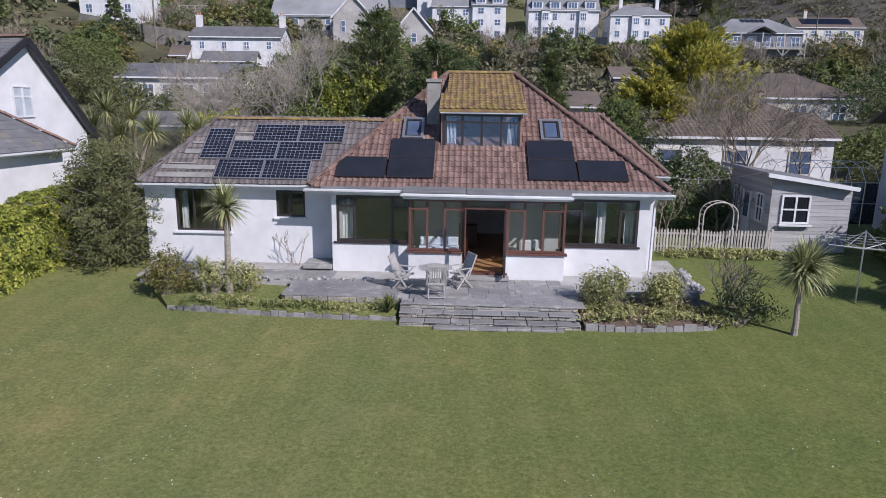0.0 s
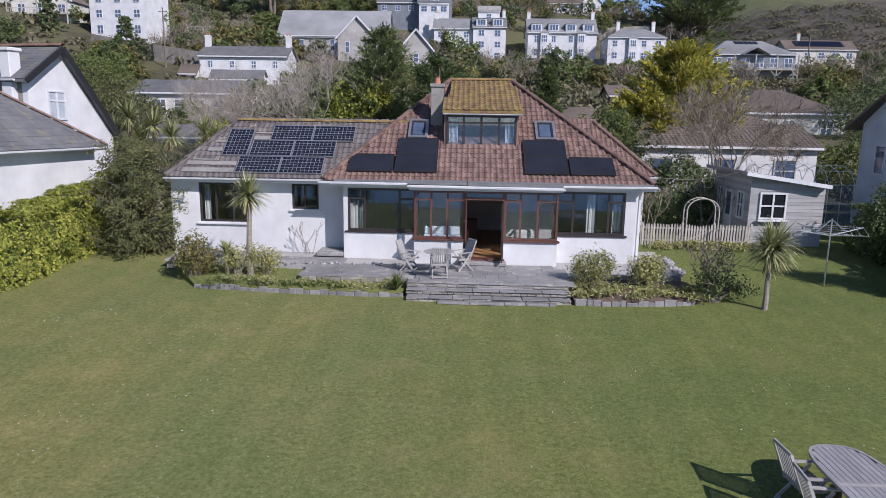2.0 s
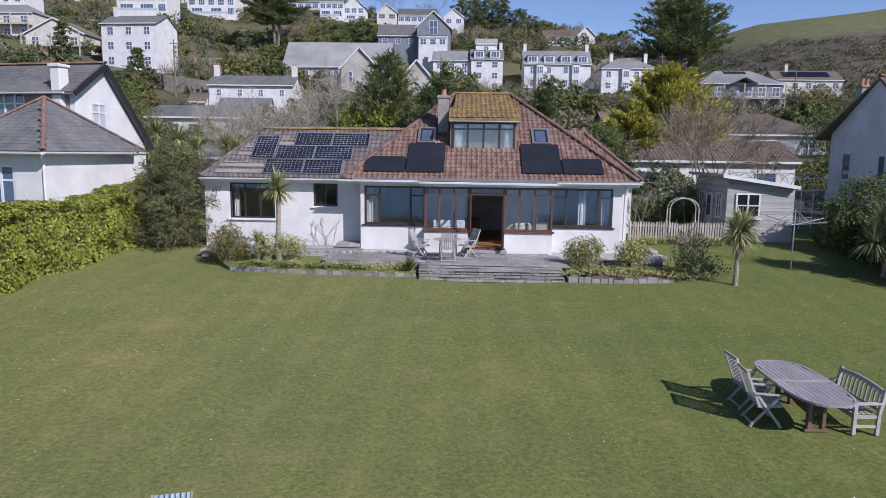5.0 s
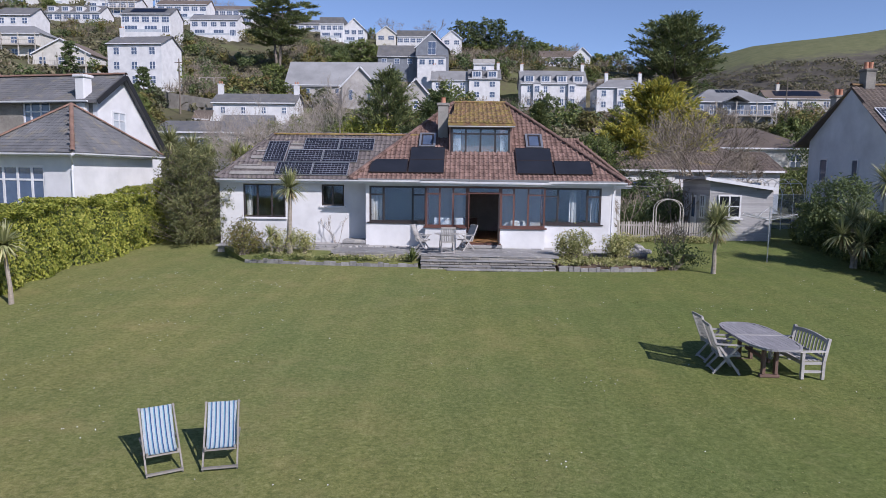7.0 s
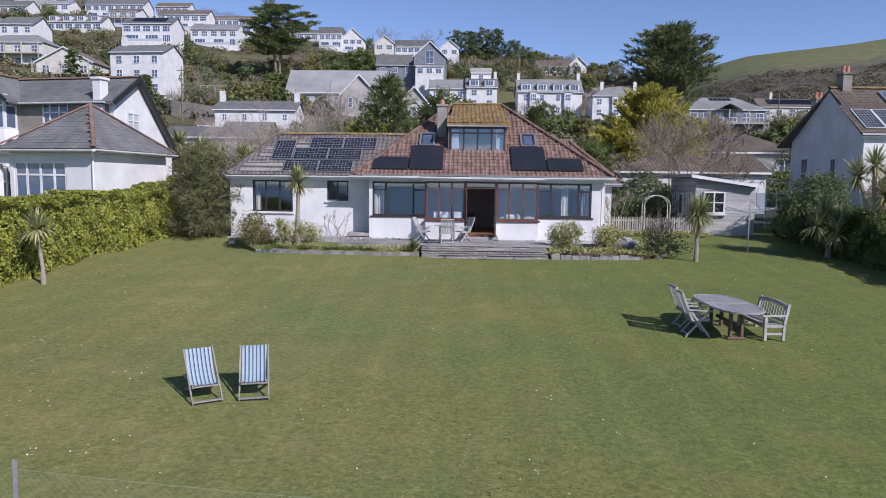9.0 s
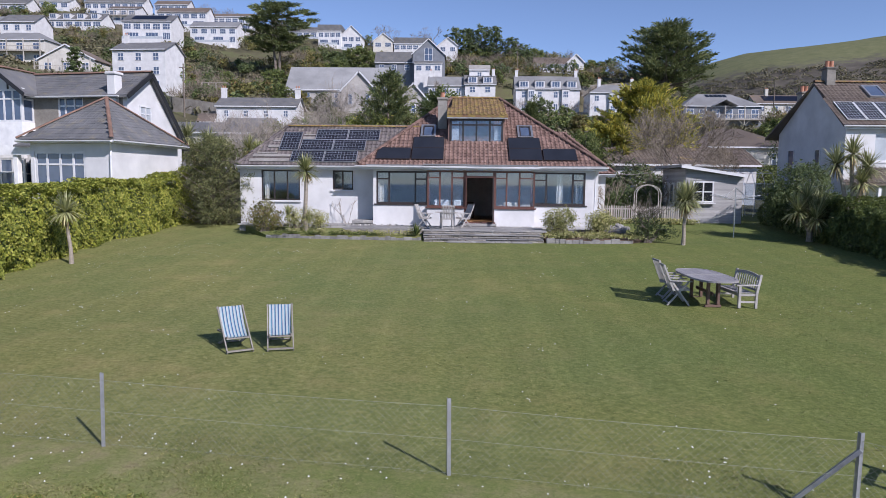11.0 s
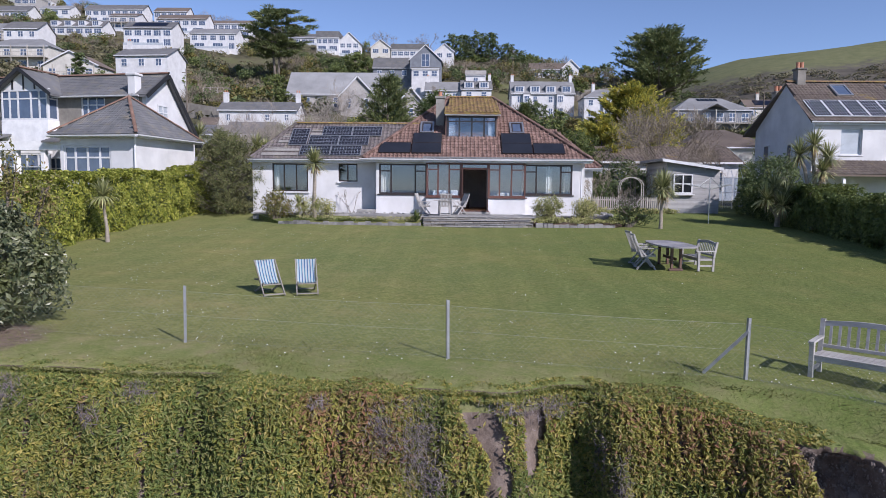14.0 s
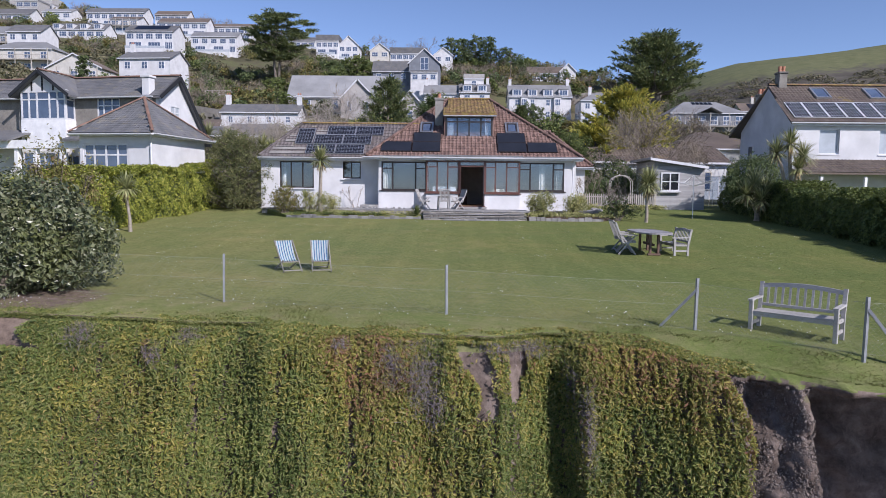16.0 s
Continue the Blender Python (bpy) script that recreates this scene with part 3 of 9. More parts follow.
# ---- windows ----
def window(parent, x0, x1, z0, z1, y, cols, frame_m, bar_w=0.07, top_light=None, name="window", sill=None, pane=GLASS, axis="x", depth=0.09, out=-1):
    """A window in a wall along x (or y): an outer frame, mullions at the given shares of its width, and a pane for each light.
    top_light: for each light the share of its height taken by a top light, or 0. out: which way is outdoors."""
    lights = [(a, b) for a, b in zip([0.0, *cols], [*cols, 1.0])]
    top_light = top_light or [0] * len(lights)
    w = new(name)
    w.parent = parent
    turn = Matrix.Identity(4) if axis == "x" else Matrix.Rotation(radians(90), 4, "Z")
    w.matrix_basis = Matrix.Translation((x0, y, z0) if axis == "x" else (y, x0, z0)) @ turn
    L, H = x1 - x0, z1 - z0
    d = depth
    bm = boxes((0, L, -d / 2, d / 2, 0, bar_w), (0, L, -d / 2, d / 2, H - bar_w, H), (0, bar_w, -d / 2, d / 2, bar_w, H - bar_w), (L - bar_w, L, -d / 2, d / 2, bar_w, H - bar_w))
    for c in cols:
        box(bm, c * L - bar_w / 2, c * L + bar_w / 2, -d / 2 + 0.003, d / 2 - 0.003, bar_w, H - bar_w)
    for (a, b), tl in zip(lights, top_light):
        if tl:
            zz = H * (1 - tl)
            box(bm, a * L + bar_w / 2, b * L - bar_w / 2, -d / 2 + 0.006, d / 2 - 0.006, zz - bar_w * 0.4, zz + bar_w * 0.4)
    part("window_frame", bm, frame_m, w)
    for (a, b), tl in zip(lights, top_light):
        cuts = [0.0, H * (1 - tl), H] if tl else [0.0, H]
        for c, e in zip(cuts, cuts[1:]):
            p = part("pane", boxes((a * L + 0.02, b * L - 0.02, -0.006, 0.006, c + 0.02, e - 0.02)), pane, w)
            p.visible_shadow = False
    if sill is not None:
        o = d / 2 * -1
        part("window_sill", boxes((-0.08, L + 0.08, -0.2, -d / 2 - 0.002, -0.09, -0.012), bevel=0.01), sill, w)
    return w


TILE_W, TILE_L = 0.215, 0.3


def tile_mesh(name, material, w=TILE_W, l=TILE_L, roll=0.038, step=0.022):
    """A roof tile with a rolled profile, lying in x (across) and y (up the slope)."""
    prof = [(-w / 2, 0.012), (-w * 0.3, 0.0), (0.0, 0.004), (w * 0.18, roll * 0.75), (w * 0.34, roll), (w / 2 + 0.012, 0.014)]
    v, f = [], []
    for y, lift in ((0.0, step), (l + 0.05, 0.0)):
        v += [(x, y, z + lift) for x, z in prof]
    v += [(x, 0.0, z - 0.006) for x, z in prof]
    n = len(prof)
    for i in range(n - 1):
        f.append((i, i + 1, n + i + 1, n + i))
        f.append((2 * n + i, 2 * n + i + 1, i + 1, i))
    me = bpy.data.meshes.new(name)
    me.from_pydata(v, [], f)
    me.materials.append(material)
    return me


def inside(p, poly):
    s = 0
    for (ax, ay), (bx, by) in zip(poly, poly[1:] + poly[:1]):
        c = (bx - ax) * (p[1] - ay) - (by - ay) * (p[0] - ax)
        if s == 0:
            s = 1 if c > 0 else -1
        elif c * s < 0:
            return False
    return True


def tiles_on(parent, poly3, across, tile, material, singles=0, keep_out=(), lift=0.012, w=TILE_W, l=TILE_L, lichen_above=None, lichen_m=None):
    """Tiles laid on a sloping polygon (points, counter-clockwise from above); across: the way of a course. The lowest courses
    are pieces of their own up to the number of singles, the rest is joined."""
    o = Vector(poly3[0])
    ax = Vector(across).normalized()
    nrm = (Vector(poly3[1]) - o).cross(Vector(poly3[2]) - o).normalized()
    if nrm.z < 0:
        nrm = -nrm
    up = nrm.cross(ax).normalized()
    flat = [((Vector(p) - o).dot(ax), (Vector(p) - o).dot(up)) for p in poly3]
    u0, u1 = min(p[0] for p in flat), max(p[0] for p in flat)
    v0, v1 = min(p[1] for p in flat), max(p[1] for p in flat)
    rot = Matrix((ax, up, nrm)).transposed().to_4x4()
    src_v = np.array([tuple(v.co) for v in tile.vertices])
    src_f = [tuple(p.vertices) for p in tile.polygons]
    V, F, count, base = [], [], 0, 0
    R = np.array(rot.to_3x3())
    row = 0
    v = v0
    while v < v1:
        u = u0 + w / 2
        while u < u1:
            if inside((u, v + l * 0.5), flat) or inside((u, v + l * 0.15), flat):
                p = o + ax * u + up * v + nrm * lift
                if not any(k[0] < p.x < k[1] and k[2] < p.y < k[3] for k in keep_out):
                    jit = rnd.uniform(-0.012, 0.012)
                    if count < singles:
                        ob = new("tile", tile)
                        ob.parent = parent
                        ob.matrix_basis = Matrix.Translation(p + up * jit) @ rot
                        count += 1
                    else:
                        V.append(src_v @ R.T + np.array(p + up * jit + nrm * rnd.uniform(0, 0.008)))
                        F += [tuple(base + k for k in q) for q in src_f]
                        base += len(src_v)
            u += w
        v += l
        row += 1
    if V:
        me = bpy.data.meshes.new("roof_tiles")
        me.from_pydata(np.concatenate(V).tolist(), [], F)
        ob = link("roof_tiles", me, material, parent)
        ob["kind"] = "stuff"


def ridge_caps(parent, a, b, material, r=0.11, step=0.33, name="ridge_tile"):
    """Half-round tiles along a ridge or hip."""
    a, b = Vector(a), Vector(b)
    d = b - a
    n = max(1, round(d.length / step))
    bm = bmesh.new()
    L = d.length / n
    sides = 6
    for end, rr in ((0.0, r * 1.06), (L + 0.03, r)):
        for k in range(sides + 1):
            t = math.pi * k / sides
            bm.verts.new((rr * math.cos(t), end, rr * math.sin(t) * 0.8))
    bm.verts.ensure_lookup_table()
    for k in range(sides):
        bm.faces.new((bm.verts[k], bm.verts[k + 1], bm.verts[sides + 2 + k], bm.verts[sides + 1 + k]))
    me = bpy.data.meshes.new(name)
    bm.to_mesh(me)
    bm.free()
    me.materials.append(material)
    dn = d.normalized()
    s = dn.cross(Vector((0, 0, 1))).normalized()
    rot = Matrix((s, dn, s.cross(dn))).transposed().to_4x4()
    for i in range(n):
        ob = new(name, me)
        ob.parent = parent
        ob.matrix_basis = Matrix.Translation(a + dn * (L * i) + Vector((0, 0, 0.01 + rnd.uniform(0, 0.01)))) @ rot


def gutter(parent, a, b, material=UPVC, r=0.07):
    """A half-round gutter with a fascia board behind it, from a to b along x or y."""
    bm = bmesh.new()
    a, b = Vector(a), Vector(b)
    d = (b - a).normalized()
    s = Vector((d.y, -d.x, 0))
    prof = [(-1, 0.3), (-0.85, -0.5), (-0.3, -1), (0.3, -1), (0.85, -0.5), (1, 0.3), (0.85, 0.3), (0.0, -0.6), (-0.85, 0.3)]
    rings = [[bm.verts.new(p + s * (i * r) + Vector((0, 0, k * r))) for i, k in prof] for p in (a, b)]
    n = len(prof)
    for k in range(n):
        bm.faces.new((rings[0][k], rings[0][(k + 1) % n], rings[1][(k + 1) % n], rings[1][k]))
    bm.faces.new(rings[0][::-1])
    bm.faces.new(rings[1])
    return part("gutter", bm, material, parent)


# ---- the bungalow ----
def build_house():
    h = thing("house", (0, 0, 0.0), "white rendered bungalow with red tiled hipped roof and glazed bay", "house")
    FL = 0.62  # floor level
    # walls
    bm = bmesh.new()
    wall_x(bm, -10.6, -3.5, 0.92, 1.17, 0.1, 3.2, [(-9.52, -7.56, 1.53, 3.05), (-5.89, -4.85, 2.09, 3.06)])
    part("wall", bm, RENDER, h)
    bm = bmesh.new()
    wall_x(bm, -3.72, -1.03, 0.0, 0.2, 0.1, 3.2, [(-3.56, -1.03, 1.45, 3.05)])
    box(bm, -3.72, -3.5, 0.2, 0.92, 0.1, 3.2)
    part("wall", bm, RENDER, h)
    bm = bmesh.new()
    wall_x(bm, 4.12, 7.0, 0.0, 0.2, 0.1, 3.2, [(4.12, 6.65, 1.46, 3.05)])
    box(bm, 6.8, 7.0, 0.2, 0.92, 0.1, 3.2)
    wall_x(bm, 6.8, 7.45, 0.92, 1.15, 0.1, 3.2)
    part("wall", bm, RENDER, h)
    bm = bmesh.new()  # the bay's low walls and piers
    box(bm, -1.03, 0.76, -0.75, -0.55, 0.1, 1.34)
    box(bm, -1.03, -0.83, -0.55, 0.0, 0.1, 1.34)
    part("bay_wall", bm, RENDER, h)
    bm = bmesh.new()
    box(bm, 2.2, 4.12, -0.75, -0.55, 0.1, 1.33)
    box(bm, 3.92, 4.12, -0.55, 0.0, 0.1, 1.33)
    part("bay_wall", bm, RENDER, h)
    bm = bmesh.new()
    wall_y(bm, 7.25, 7.45, 1.15, 12.0, 0.1, 3.2)
    wall_x(bm, -10.6, 7.45, 11.8, 12.0, 0.1, 3.2)
    wall_y(bm, -10.6, -10.4, 1.17, 5.6, 0.1, 3.2)
    wall_x(bm, -10.6, -3.7, 5.4, 5.6, 0.1, 3.2)
    wall_y(bm, -3.9, -3.7, 5.6, 11.8, 0.1, 3.2)
    part("back_wall", bm, RENDER, h)
    # rear wing to the east
    bm = bmesh.new()
    wall_x(bm, 7.45, 9.2, 7.4, 7.6, 0.1, 3.1, [(7.9, 8.5, 1.6, 2.6)])
    wall_y(bm, 9.0, 9.2, 7.6, 12.0, 0.1, 3.1)
    part("rear_wing_wall", bm, RENDER, h)
    window(h, 7.9, 8.5, 1.6, 2.6, 7.45, [], DARKFRAME)
    # inside: floors, ceilings and walls of the front rooms
    part("inner_floor", boxes((-3.5, 6.8, 0.2, 6.0, FL - 0.1, FL), (-0.83, 3.92, -0.55, 0.2, FL - 0.1, FL), (-10.4, -3.72, 1.17, 5.4, FL - 0.1, FL)), FLOORWOOD, h, "honey-coloured wooden floor")
    bm = boxes((-3.5, 6.8, 6.0, 6.15, FL, 3.2), (-1.2, 0.6, 1.25, 1.37, FL, 3.1), (2.4, 4.32, 1.25, 1.37, FL, 3.1), (-1.2, -1.08, 1.37, 6.0, FL, 3.1), (4.2, 4.32, 1.37, 6.0, FL, 3.1), (-7.0, -6.88, 1.17, 5.4, FL, 3.2), (-3.5, -3.4, 0.2, 6.0, FL, 3.2))
    part("inner_wall", bm, INNER, h)
    part("inner_ceiling", boxes((-3.72, 7.25, 0.02, 11.8, 3.1, 3.19), (-10.4, -3.72, 1.17, 5.4, 3.1, 3.19)), INNER, h)
    # windows
    window(h, -9.52, -7.56, 1.53, 3.05, 1.02, [0.33, 0.67], DARKFRAME, sill=RENDER, top_light=[0, 0, 0])
    window(h, -5.89, -4.85, 2.09, 3.06, 1.02, [0.48], DARKFRAME, sill=RENDER)
    window(h, -3.56, -1.03, 1.45, 3.05, 0.06, [0.25, 0.76], DARKFRAME, 0.085, [0.24, 0, 0.24], sill=None)
    window(h, 4.12, 6.65, 1.46, 3.05, 0.06, [0.25, 0.76], DARKFRAME, 0.085, [0.24, 0, 0.24])
    part("sill_board", boxes((-3.66, -1.05, -0.06, 0.1, 1.385, 1.45), bevel=0.008), DARKFRAME, h)
    part("sill_board", boxes((4.14, 6.75, -0.06, 0.1, 1.395, 1.46), bevel=0.008), DARKFRAME, h)
    window(h, -1.03, 0.78, 1.34, 3.07, -0.67, [0.34, 0.66], REDFRAME, 0.075, [0.19, 0, 0.19])
    window(h, 2.2, 4.12, 1.33, 3.07, -0.67, [0.3, 0.62], REDFRAME, 0.075, [0.19, 0, 0.19])
    window(h, -0.62, 0.0, 1.34, 3.07, -0.95, [], REDFRAME, 0.075, [0.19], axis="y")
    window(h, -0.62, 0.0, 1.33, 3.07, 4.04, [], REDFRAME, 0.075, [0.19], axis="y")
    part("sill_board", boxes((-1.1, 0.78, -0.83, -0.6, 1.275, 1.34), bevel=0.008), REDFRAME, h)
    part("sill_board", boxes((2.18, 4.2, -0.83, -0.6, 1.265, 1.33), bevel=0.008), REDFRAME, h)
    # double door: frame, transom light, one leaf folded back on each side
    part("door_frame", boxes((0.78, 0.86, -0.74, -0.6, FL, 3.07), (2.12, 2.2, -0.74, -0.6, FL, 3.07), (0.86, 2.12, -0.74, -0.6, 2.76, 2.84), (0.86, 2.12, -0.74, -0.6, 3.0, 3.07), (0.7, 2.25, -0.8, -0.5, FL - 0.06, FL + 0.02)), REDFRAME, h)
    p = part("transom_pane", boxes((0.86, 2.12, -0.675, -0.665, 2.84, 3.0)), GLASS, h)
    p.visible_shadow = False
    for x, name in ((0.82, "door"), (2.1, "door")):
        d = new(name)
        d.parent = h
        d["label"] = "open glazed wooden door leaf"
        d.matrix_basis = Matrix.Translation((x, -0.74, FL + 0.02))
        part("leaf_frame", boxes((0, 0.045, -0.66, 0, 0, 0.24), (0, 0.045, -0.66, 0, 2.02, 2.12), (0, 0.045, -0.66, -0.57, 0.24, 2.02), (0, 0.045, -0.09, 0, 0.24, 2.02)), REDFRAME if x < 1 else DARKFRAME, d)
        g = part("pane", boxes((0.018, 0.027, -0.58, -0.08, 0.23, 2.03)), GLASS, d)
        g.visible_shadow = False
    # door step
    part("door_step", boxes((0.62, 2.3, -1.15, -0.8, 0.46, 0.58), bevel=0.015), STONE, h, "grey stone door step")
    part("porch_step", boxes((-4.75, -3.74, -0.1, 0.9, 0.46, 0.62), bevel=0.02), STONE, h, "grey stone step")
    # roofs as slabs under the tiles
    E, R, S = 3.3, 7.25, 0.655
    ex0, ex1, ey0, ey1, ry, r0, r1 = -4.45, 7.64, -0.08, 12.0, 5.97, 0.0, 2.7
    A, B, C, D = (ex0, ey0, E), (ex1, ey0, E), (ex1, ey1, E), (ex0, ey1, E)
    P, Q = (r0, ry, R), (r1, ry, R)
    bm = bmesh.new()
    solid(bm, [[A, B, Q, P], [B, C, Q], [C, D, P, Q], [D, A, P]])
    solid(bm, [[A, D, C, B]])
    roof = part("roof", bm, TILE_RED, h)
    tl = tile_mesh("tile", TILE_RED)
    tlg = tile_mesh("tile", TILE_GREY, roll=0.03)
    tll = tile_mesh("tile", TILE_LICHEN)
    keep = [(-0.1, 2.8, 1.9, 6.2), (-1.9, -0.33, 0.4, 2.0), (-3.6, -1.95, 0.4, 1.05), (3.0, 4.55, 0.4, 2.0), (4.65, 6.25, 0.4, 1.05)]
    tiles_on(roof, [A, B, Q, P], (1, 0, 0), tl, TILE_RED, 300, keep)
    tiles_on(roof, [B, C, Q], (0, 1, 0), tl, TILE_RED)
    tiles_on(roof, [D, A, P], (0, -1, 0), tl, TILE_RED)
    up = Vector((0, 0, 0.05))
    for a, b in ((B, Q), (A, P), (P, Q)):
        ridge_caps(roof, Vector(a) + up, Vector(b) + up, TILE_RED if a != P else TILE_LICHEN)
    # west wing roof
    wx0, we, wy0, wy1, wr, wrx = -10.62, 3.28, 0.5, 6.0, 3.2, -8.7
    WZ = 5.38
    a, d2 = (wx0, wy0, we), (wx0, wy1, we)
    p, q = (wrx, wr, WZ), (-1.5, wr, WZ)
    bm = bmesh.new()
    solid(bm, [[a, (-4.0, wy0, we), q, p], [q, (-4.0, wy1, we), d2, p], [d2, a, p], [a, d2, (-4.0, wy1, we), (-4.0, wy0, we)]])
    wroof = part("wing_roof", bm, TILE_GREY, h)
    tiles_on(wroof, [a, (-4.3, wy0, we), q, p], (1, 0, 0), tlg, TILE_GREY, 0, [(-7.9, -4.8, 0.7, 1.3), (-7.6, -4.45, 1.4, 2.0), (-6.9, -3.8, 2.15, 2.75)])
    tiles_on(wroof, [d2, a, p], (0, -1, 0), tlg, TILE_GREY)
    ridge_caps(wroof, Vector(p) + up * 0.6, Vector(q) + up * 0.6, TILE_LICHEN, 0.1)
    ridge_caps(wroof, Vector(a) + up * 0.6, Vector(p) + up * 0.6, TILE_GREY, 0.1)
    # rear wing roof
    k0, k1, l0, l1, kz = 5.0, 9.65, 7.0, 12.0, 3.12
    bm = bmesh.new()
    m1, m2 = (5.0, 9.4, 5.55), (7.0, 9.4, 5.55)
    solid(bm, [[(k0, l0, kz), (k1, l0, kz), m2, m1], [(k1, l0, kz), (k1, l1, kz), m2], [(k1, l1, kz), (k0, l1, kz), m1, m2], [(k0, l1, kz), (k1, l1, kz), (k1, l0, kz), (k0, l0, kz)]])
    rroof = part("rear_roof", bm, TILE_RED, h)
    tiles_on(rroof, [(k0, l0, kz), (k1, l0, kz), m2, m1], (1, 0, 0), tl, TILE_RED)
    ridge_caps(rroof, (k1, l0, kz + 0.04), (m2[0], m2[1], m2[2] + 0.04), TILE_RED)
    gutter(h, (6.8, 6.95, 3.08), (9.7, 6.95, 3.08))
    part("fascia", boxes((7.45, 9.66, 7.02, 7.06, 2.92, 3.1)), UPVC, h)
    # felt strips and fascias along the front
    for s in ((-4.0, -1.16, -0.4, 0.25, 3.3, 3.36), (4.2, 7.55, -0.4, 0.25, 3.3, 3.36), (-1.2, 0.85, -1.02, 0.3, 3.31, 3.39), (0.87, 4.22, -1.02, 0.3, 3.29, 3.375)):
        part("felt_roof", boxes(s), FELT, h, "grey felt roof strip")
    part("fascia", boxes((-4.45, -1.2, -0.4, -0.36, 3.14, 3.298), (4.24, 7.6, -0.4, -0.36, 3.14, 3.298), (-1.2, 4.22, -1.0, -0.96, 3.1, 3.285), (-10.62, -4.0, 0.52, 0.56, 3.1, 3.27), (-1.2, -1.16, -0.96, -0.36, 3.12, 3.285), (4.18, 4.22, -0.96, -0.36, 3.12, 3.285)), UPVC, h)
    part("soffit", boxes((-4.4, -1.2, -0.36, 0.0, 3.14, 3.17), (4.24, 7.6, -0.36, 0.92, 3.14, 3.17), (-1.15, 4.17, -0.95, 0.0, 3.1, 3.13), (-10.62, -3.74, 0.56, 0.92, 3.1, 3.13)), UPVC, h)
    gutter(h, (-4.55, -0.46, 3.28), (-1.25, -0.46, 3.26))
    gutter(h, (4.2, -0.46, 3.27), (7.64, -0.46, 3.29))
    gutter(h, (-1.26, -1.07, 3.25), (4.28, -1.07, 3.22))
    gutter(h, (-10.66, 0.45, 3.25), (-4.3, 0.45, 3.27))
    bm = bmesh.new()
    tube(bm, [(7.12, -0.43, 3.22), (7.12, -0.2, 3.05), (7.12, -0.05, 2.9), (7.1, -0.06, 0.5)], 0.04, 8)
    part("downpipe", bm, UPVC, h)
    # dormer
    z0, z1, yf = 4.42, 5.76, 1.88
    bm = boxes((-0.1, 2.8, yf + 0.02, yf + 0.14, z0 - 0.1, z0))
    for x in (-0.1, 2.72):  # tile-hung cheeks
        t = [(x, yf + 0.06, 4.4), (x, yf + 0.06, 5.84), (x, 3.9, 5.84)]
        u = [(px + 0.08, py, pz) for px, py, pz in t]
        tv, uv = [bm.verts.new(s) for s in t], [bm.verts.new(s) for s in u]
        bm.faces.new(tv)
        bm.faces.new(uv[::-1])
        for i in range(3):
            j = (i + 1) % 3
            bm.faces.new((tv[i], uv[i], uv[j], tv[j]))
    part("dormer_cheek", bm, TILE_RED, h)
    window(h, -0.02, 2.72, z0, z1, yf + 0.06, [0.25, 0.5, 0.75], DARKFRAME, 0.09, [0.22] * 4, name="dormer_window")
    part("dormer_fascia", boxes((-0.14, 2.92, 1.62, 1.66, 5.78, 5.91), (-0.14, 2.92, 1.66, 1.9, 5.76, 5.8)), UPVC, h)
    bm = bmesh.new()
    dr = [(-0.16, 1.6, 5.92), (2.94, 1.6, 5.92), (2.68, 5.97, 7.27), (0.14, 5.97, 7.27)]
    solid(bm, [dr], 0.1)
    droof = part("dormer_roof", bm, TILE_LICHEN, h)
    tiles_on(droof, dr, (1, 0, 0), tll, TILE_LICHEN)
    part("dormer_floor", boxes((0.0, 2.7, 2.05, 4.6, 4.3, 4.34), (0.0, 2.7, 4.6, 4.7, 4.3, 6.3)), INNER, h)
    for x in (0.12, 2.3):
        bm = bmesh.new()
        for i in range(7):
            bar(bm, (x + i * 0.05, 2.08 + 0.03 * (i % 2), 4.36), (x + i * 0.05, 2.08 + 0.03 * (i % 2), 5.6), 0.045, 0.03)
        part("curtain", bm, WHITEPAINT, h, "white curtain")
    # roof windows
    for x0, x1, y0, y1 in ((-1.54, -0.76, 2.15, 3.2), (3.5, 4.3, 2.15, 3.2)):
        w = new("roof_window")
        w.parent = h
        sl = math.atan(S)
        w.matrix_basis = Matrix.Translation((x0, y0, E + S * (y0 - ey0) + 0.09)) @ Matrix.Rotation(sl, 4, "X")
        L, H = x1 - x0, (y1 - y0) / math.cos(sl)
        part("frame", boxes((0, L, 0, 0.1, -0.08, 0.05), (0, L, H - 0.1, H, -0.08, 0.05), (0, 0.1, 0.1, H - 0.1, -0.08, 0.05), (L - 0.1, L, 0.1, H - 0.1, -0.08, 0.05)), ALU, w, "pale aluminium frame")
        part("sash", boxes((0.1, L - 0.1, 0.1, 0.17, -0.05, 0.035), (0.1, L - 0.1, H - 0.17, H - 0.1, -0.05, 0.035), (0.1, 0.17, 0.17, H - 0.17, -0.05, 0.035), (L - 0.17, L - 0.1, 0.17, H - 0.17, -0.05, 0.035)), DARKFRAME, w)
        part("pane", boxes((0.16, L - 0.16, 0.16, H - 0.16, -0.01, 0.0)), SKYGLASS, w)
    # chimney
    part("chimney", boxes((-0.68, -0.2, 2.95, 3.5, 4.9, 6.85), (-0.73, -0.15, 2.9, 3.55, 6.85, 6.98), bevel=0.012), CHIMNEY, h, "grey rendered chimney stack")
    bm = bmesh.new()
    tube(bm, [(-0.44, 3.22, 6.97), (-0.44, 3.22, 7.05), (-0.44, 3.22, 7.22), (-0.44, 3.22, 7.26)], [0.14, 0.12, 0.1, 0.13], 12)
    part("chimney_pot", bm, POT, h, "terracotta chimney pot")
    bm = boxes((-0.95, -0.7, 2.9, 3.6, 4.9, 5.15))
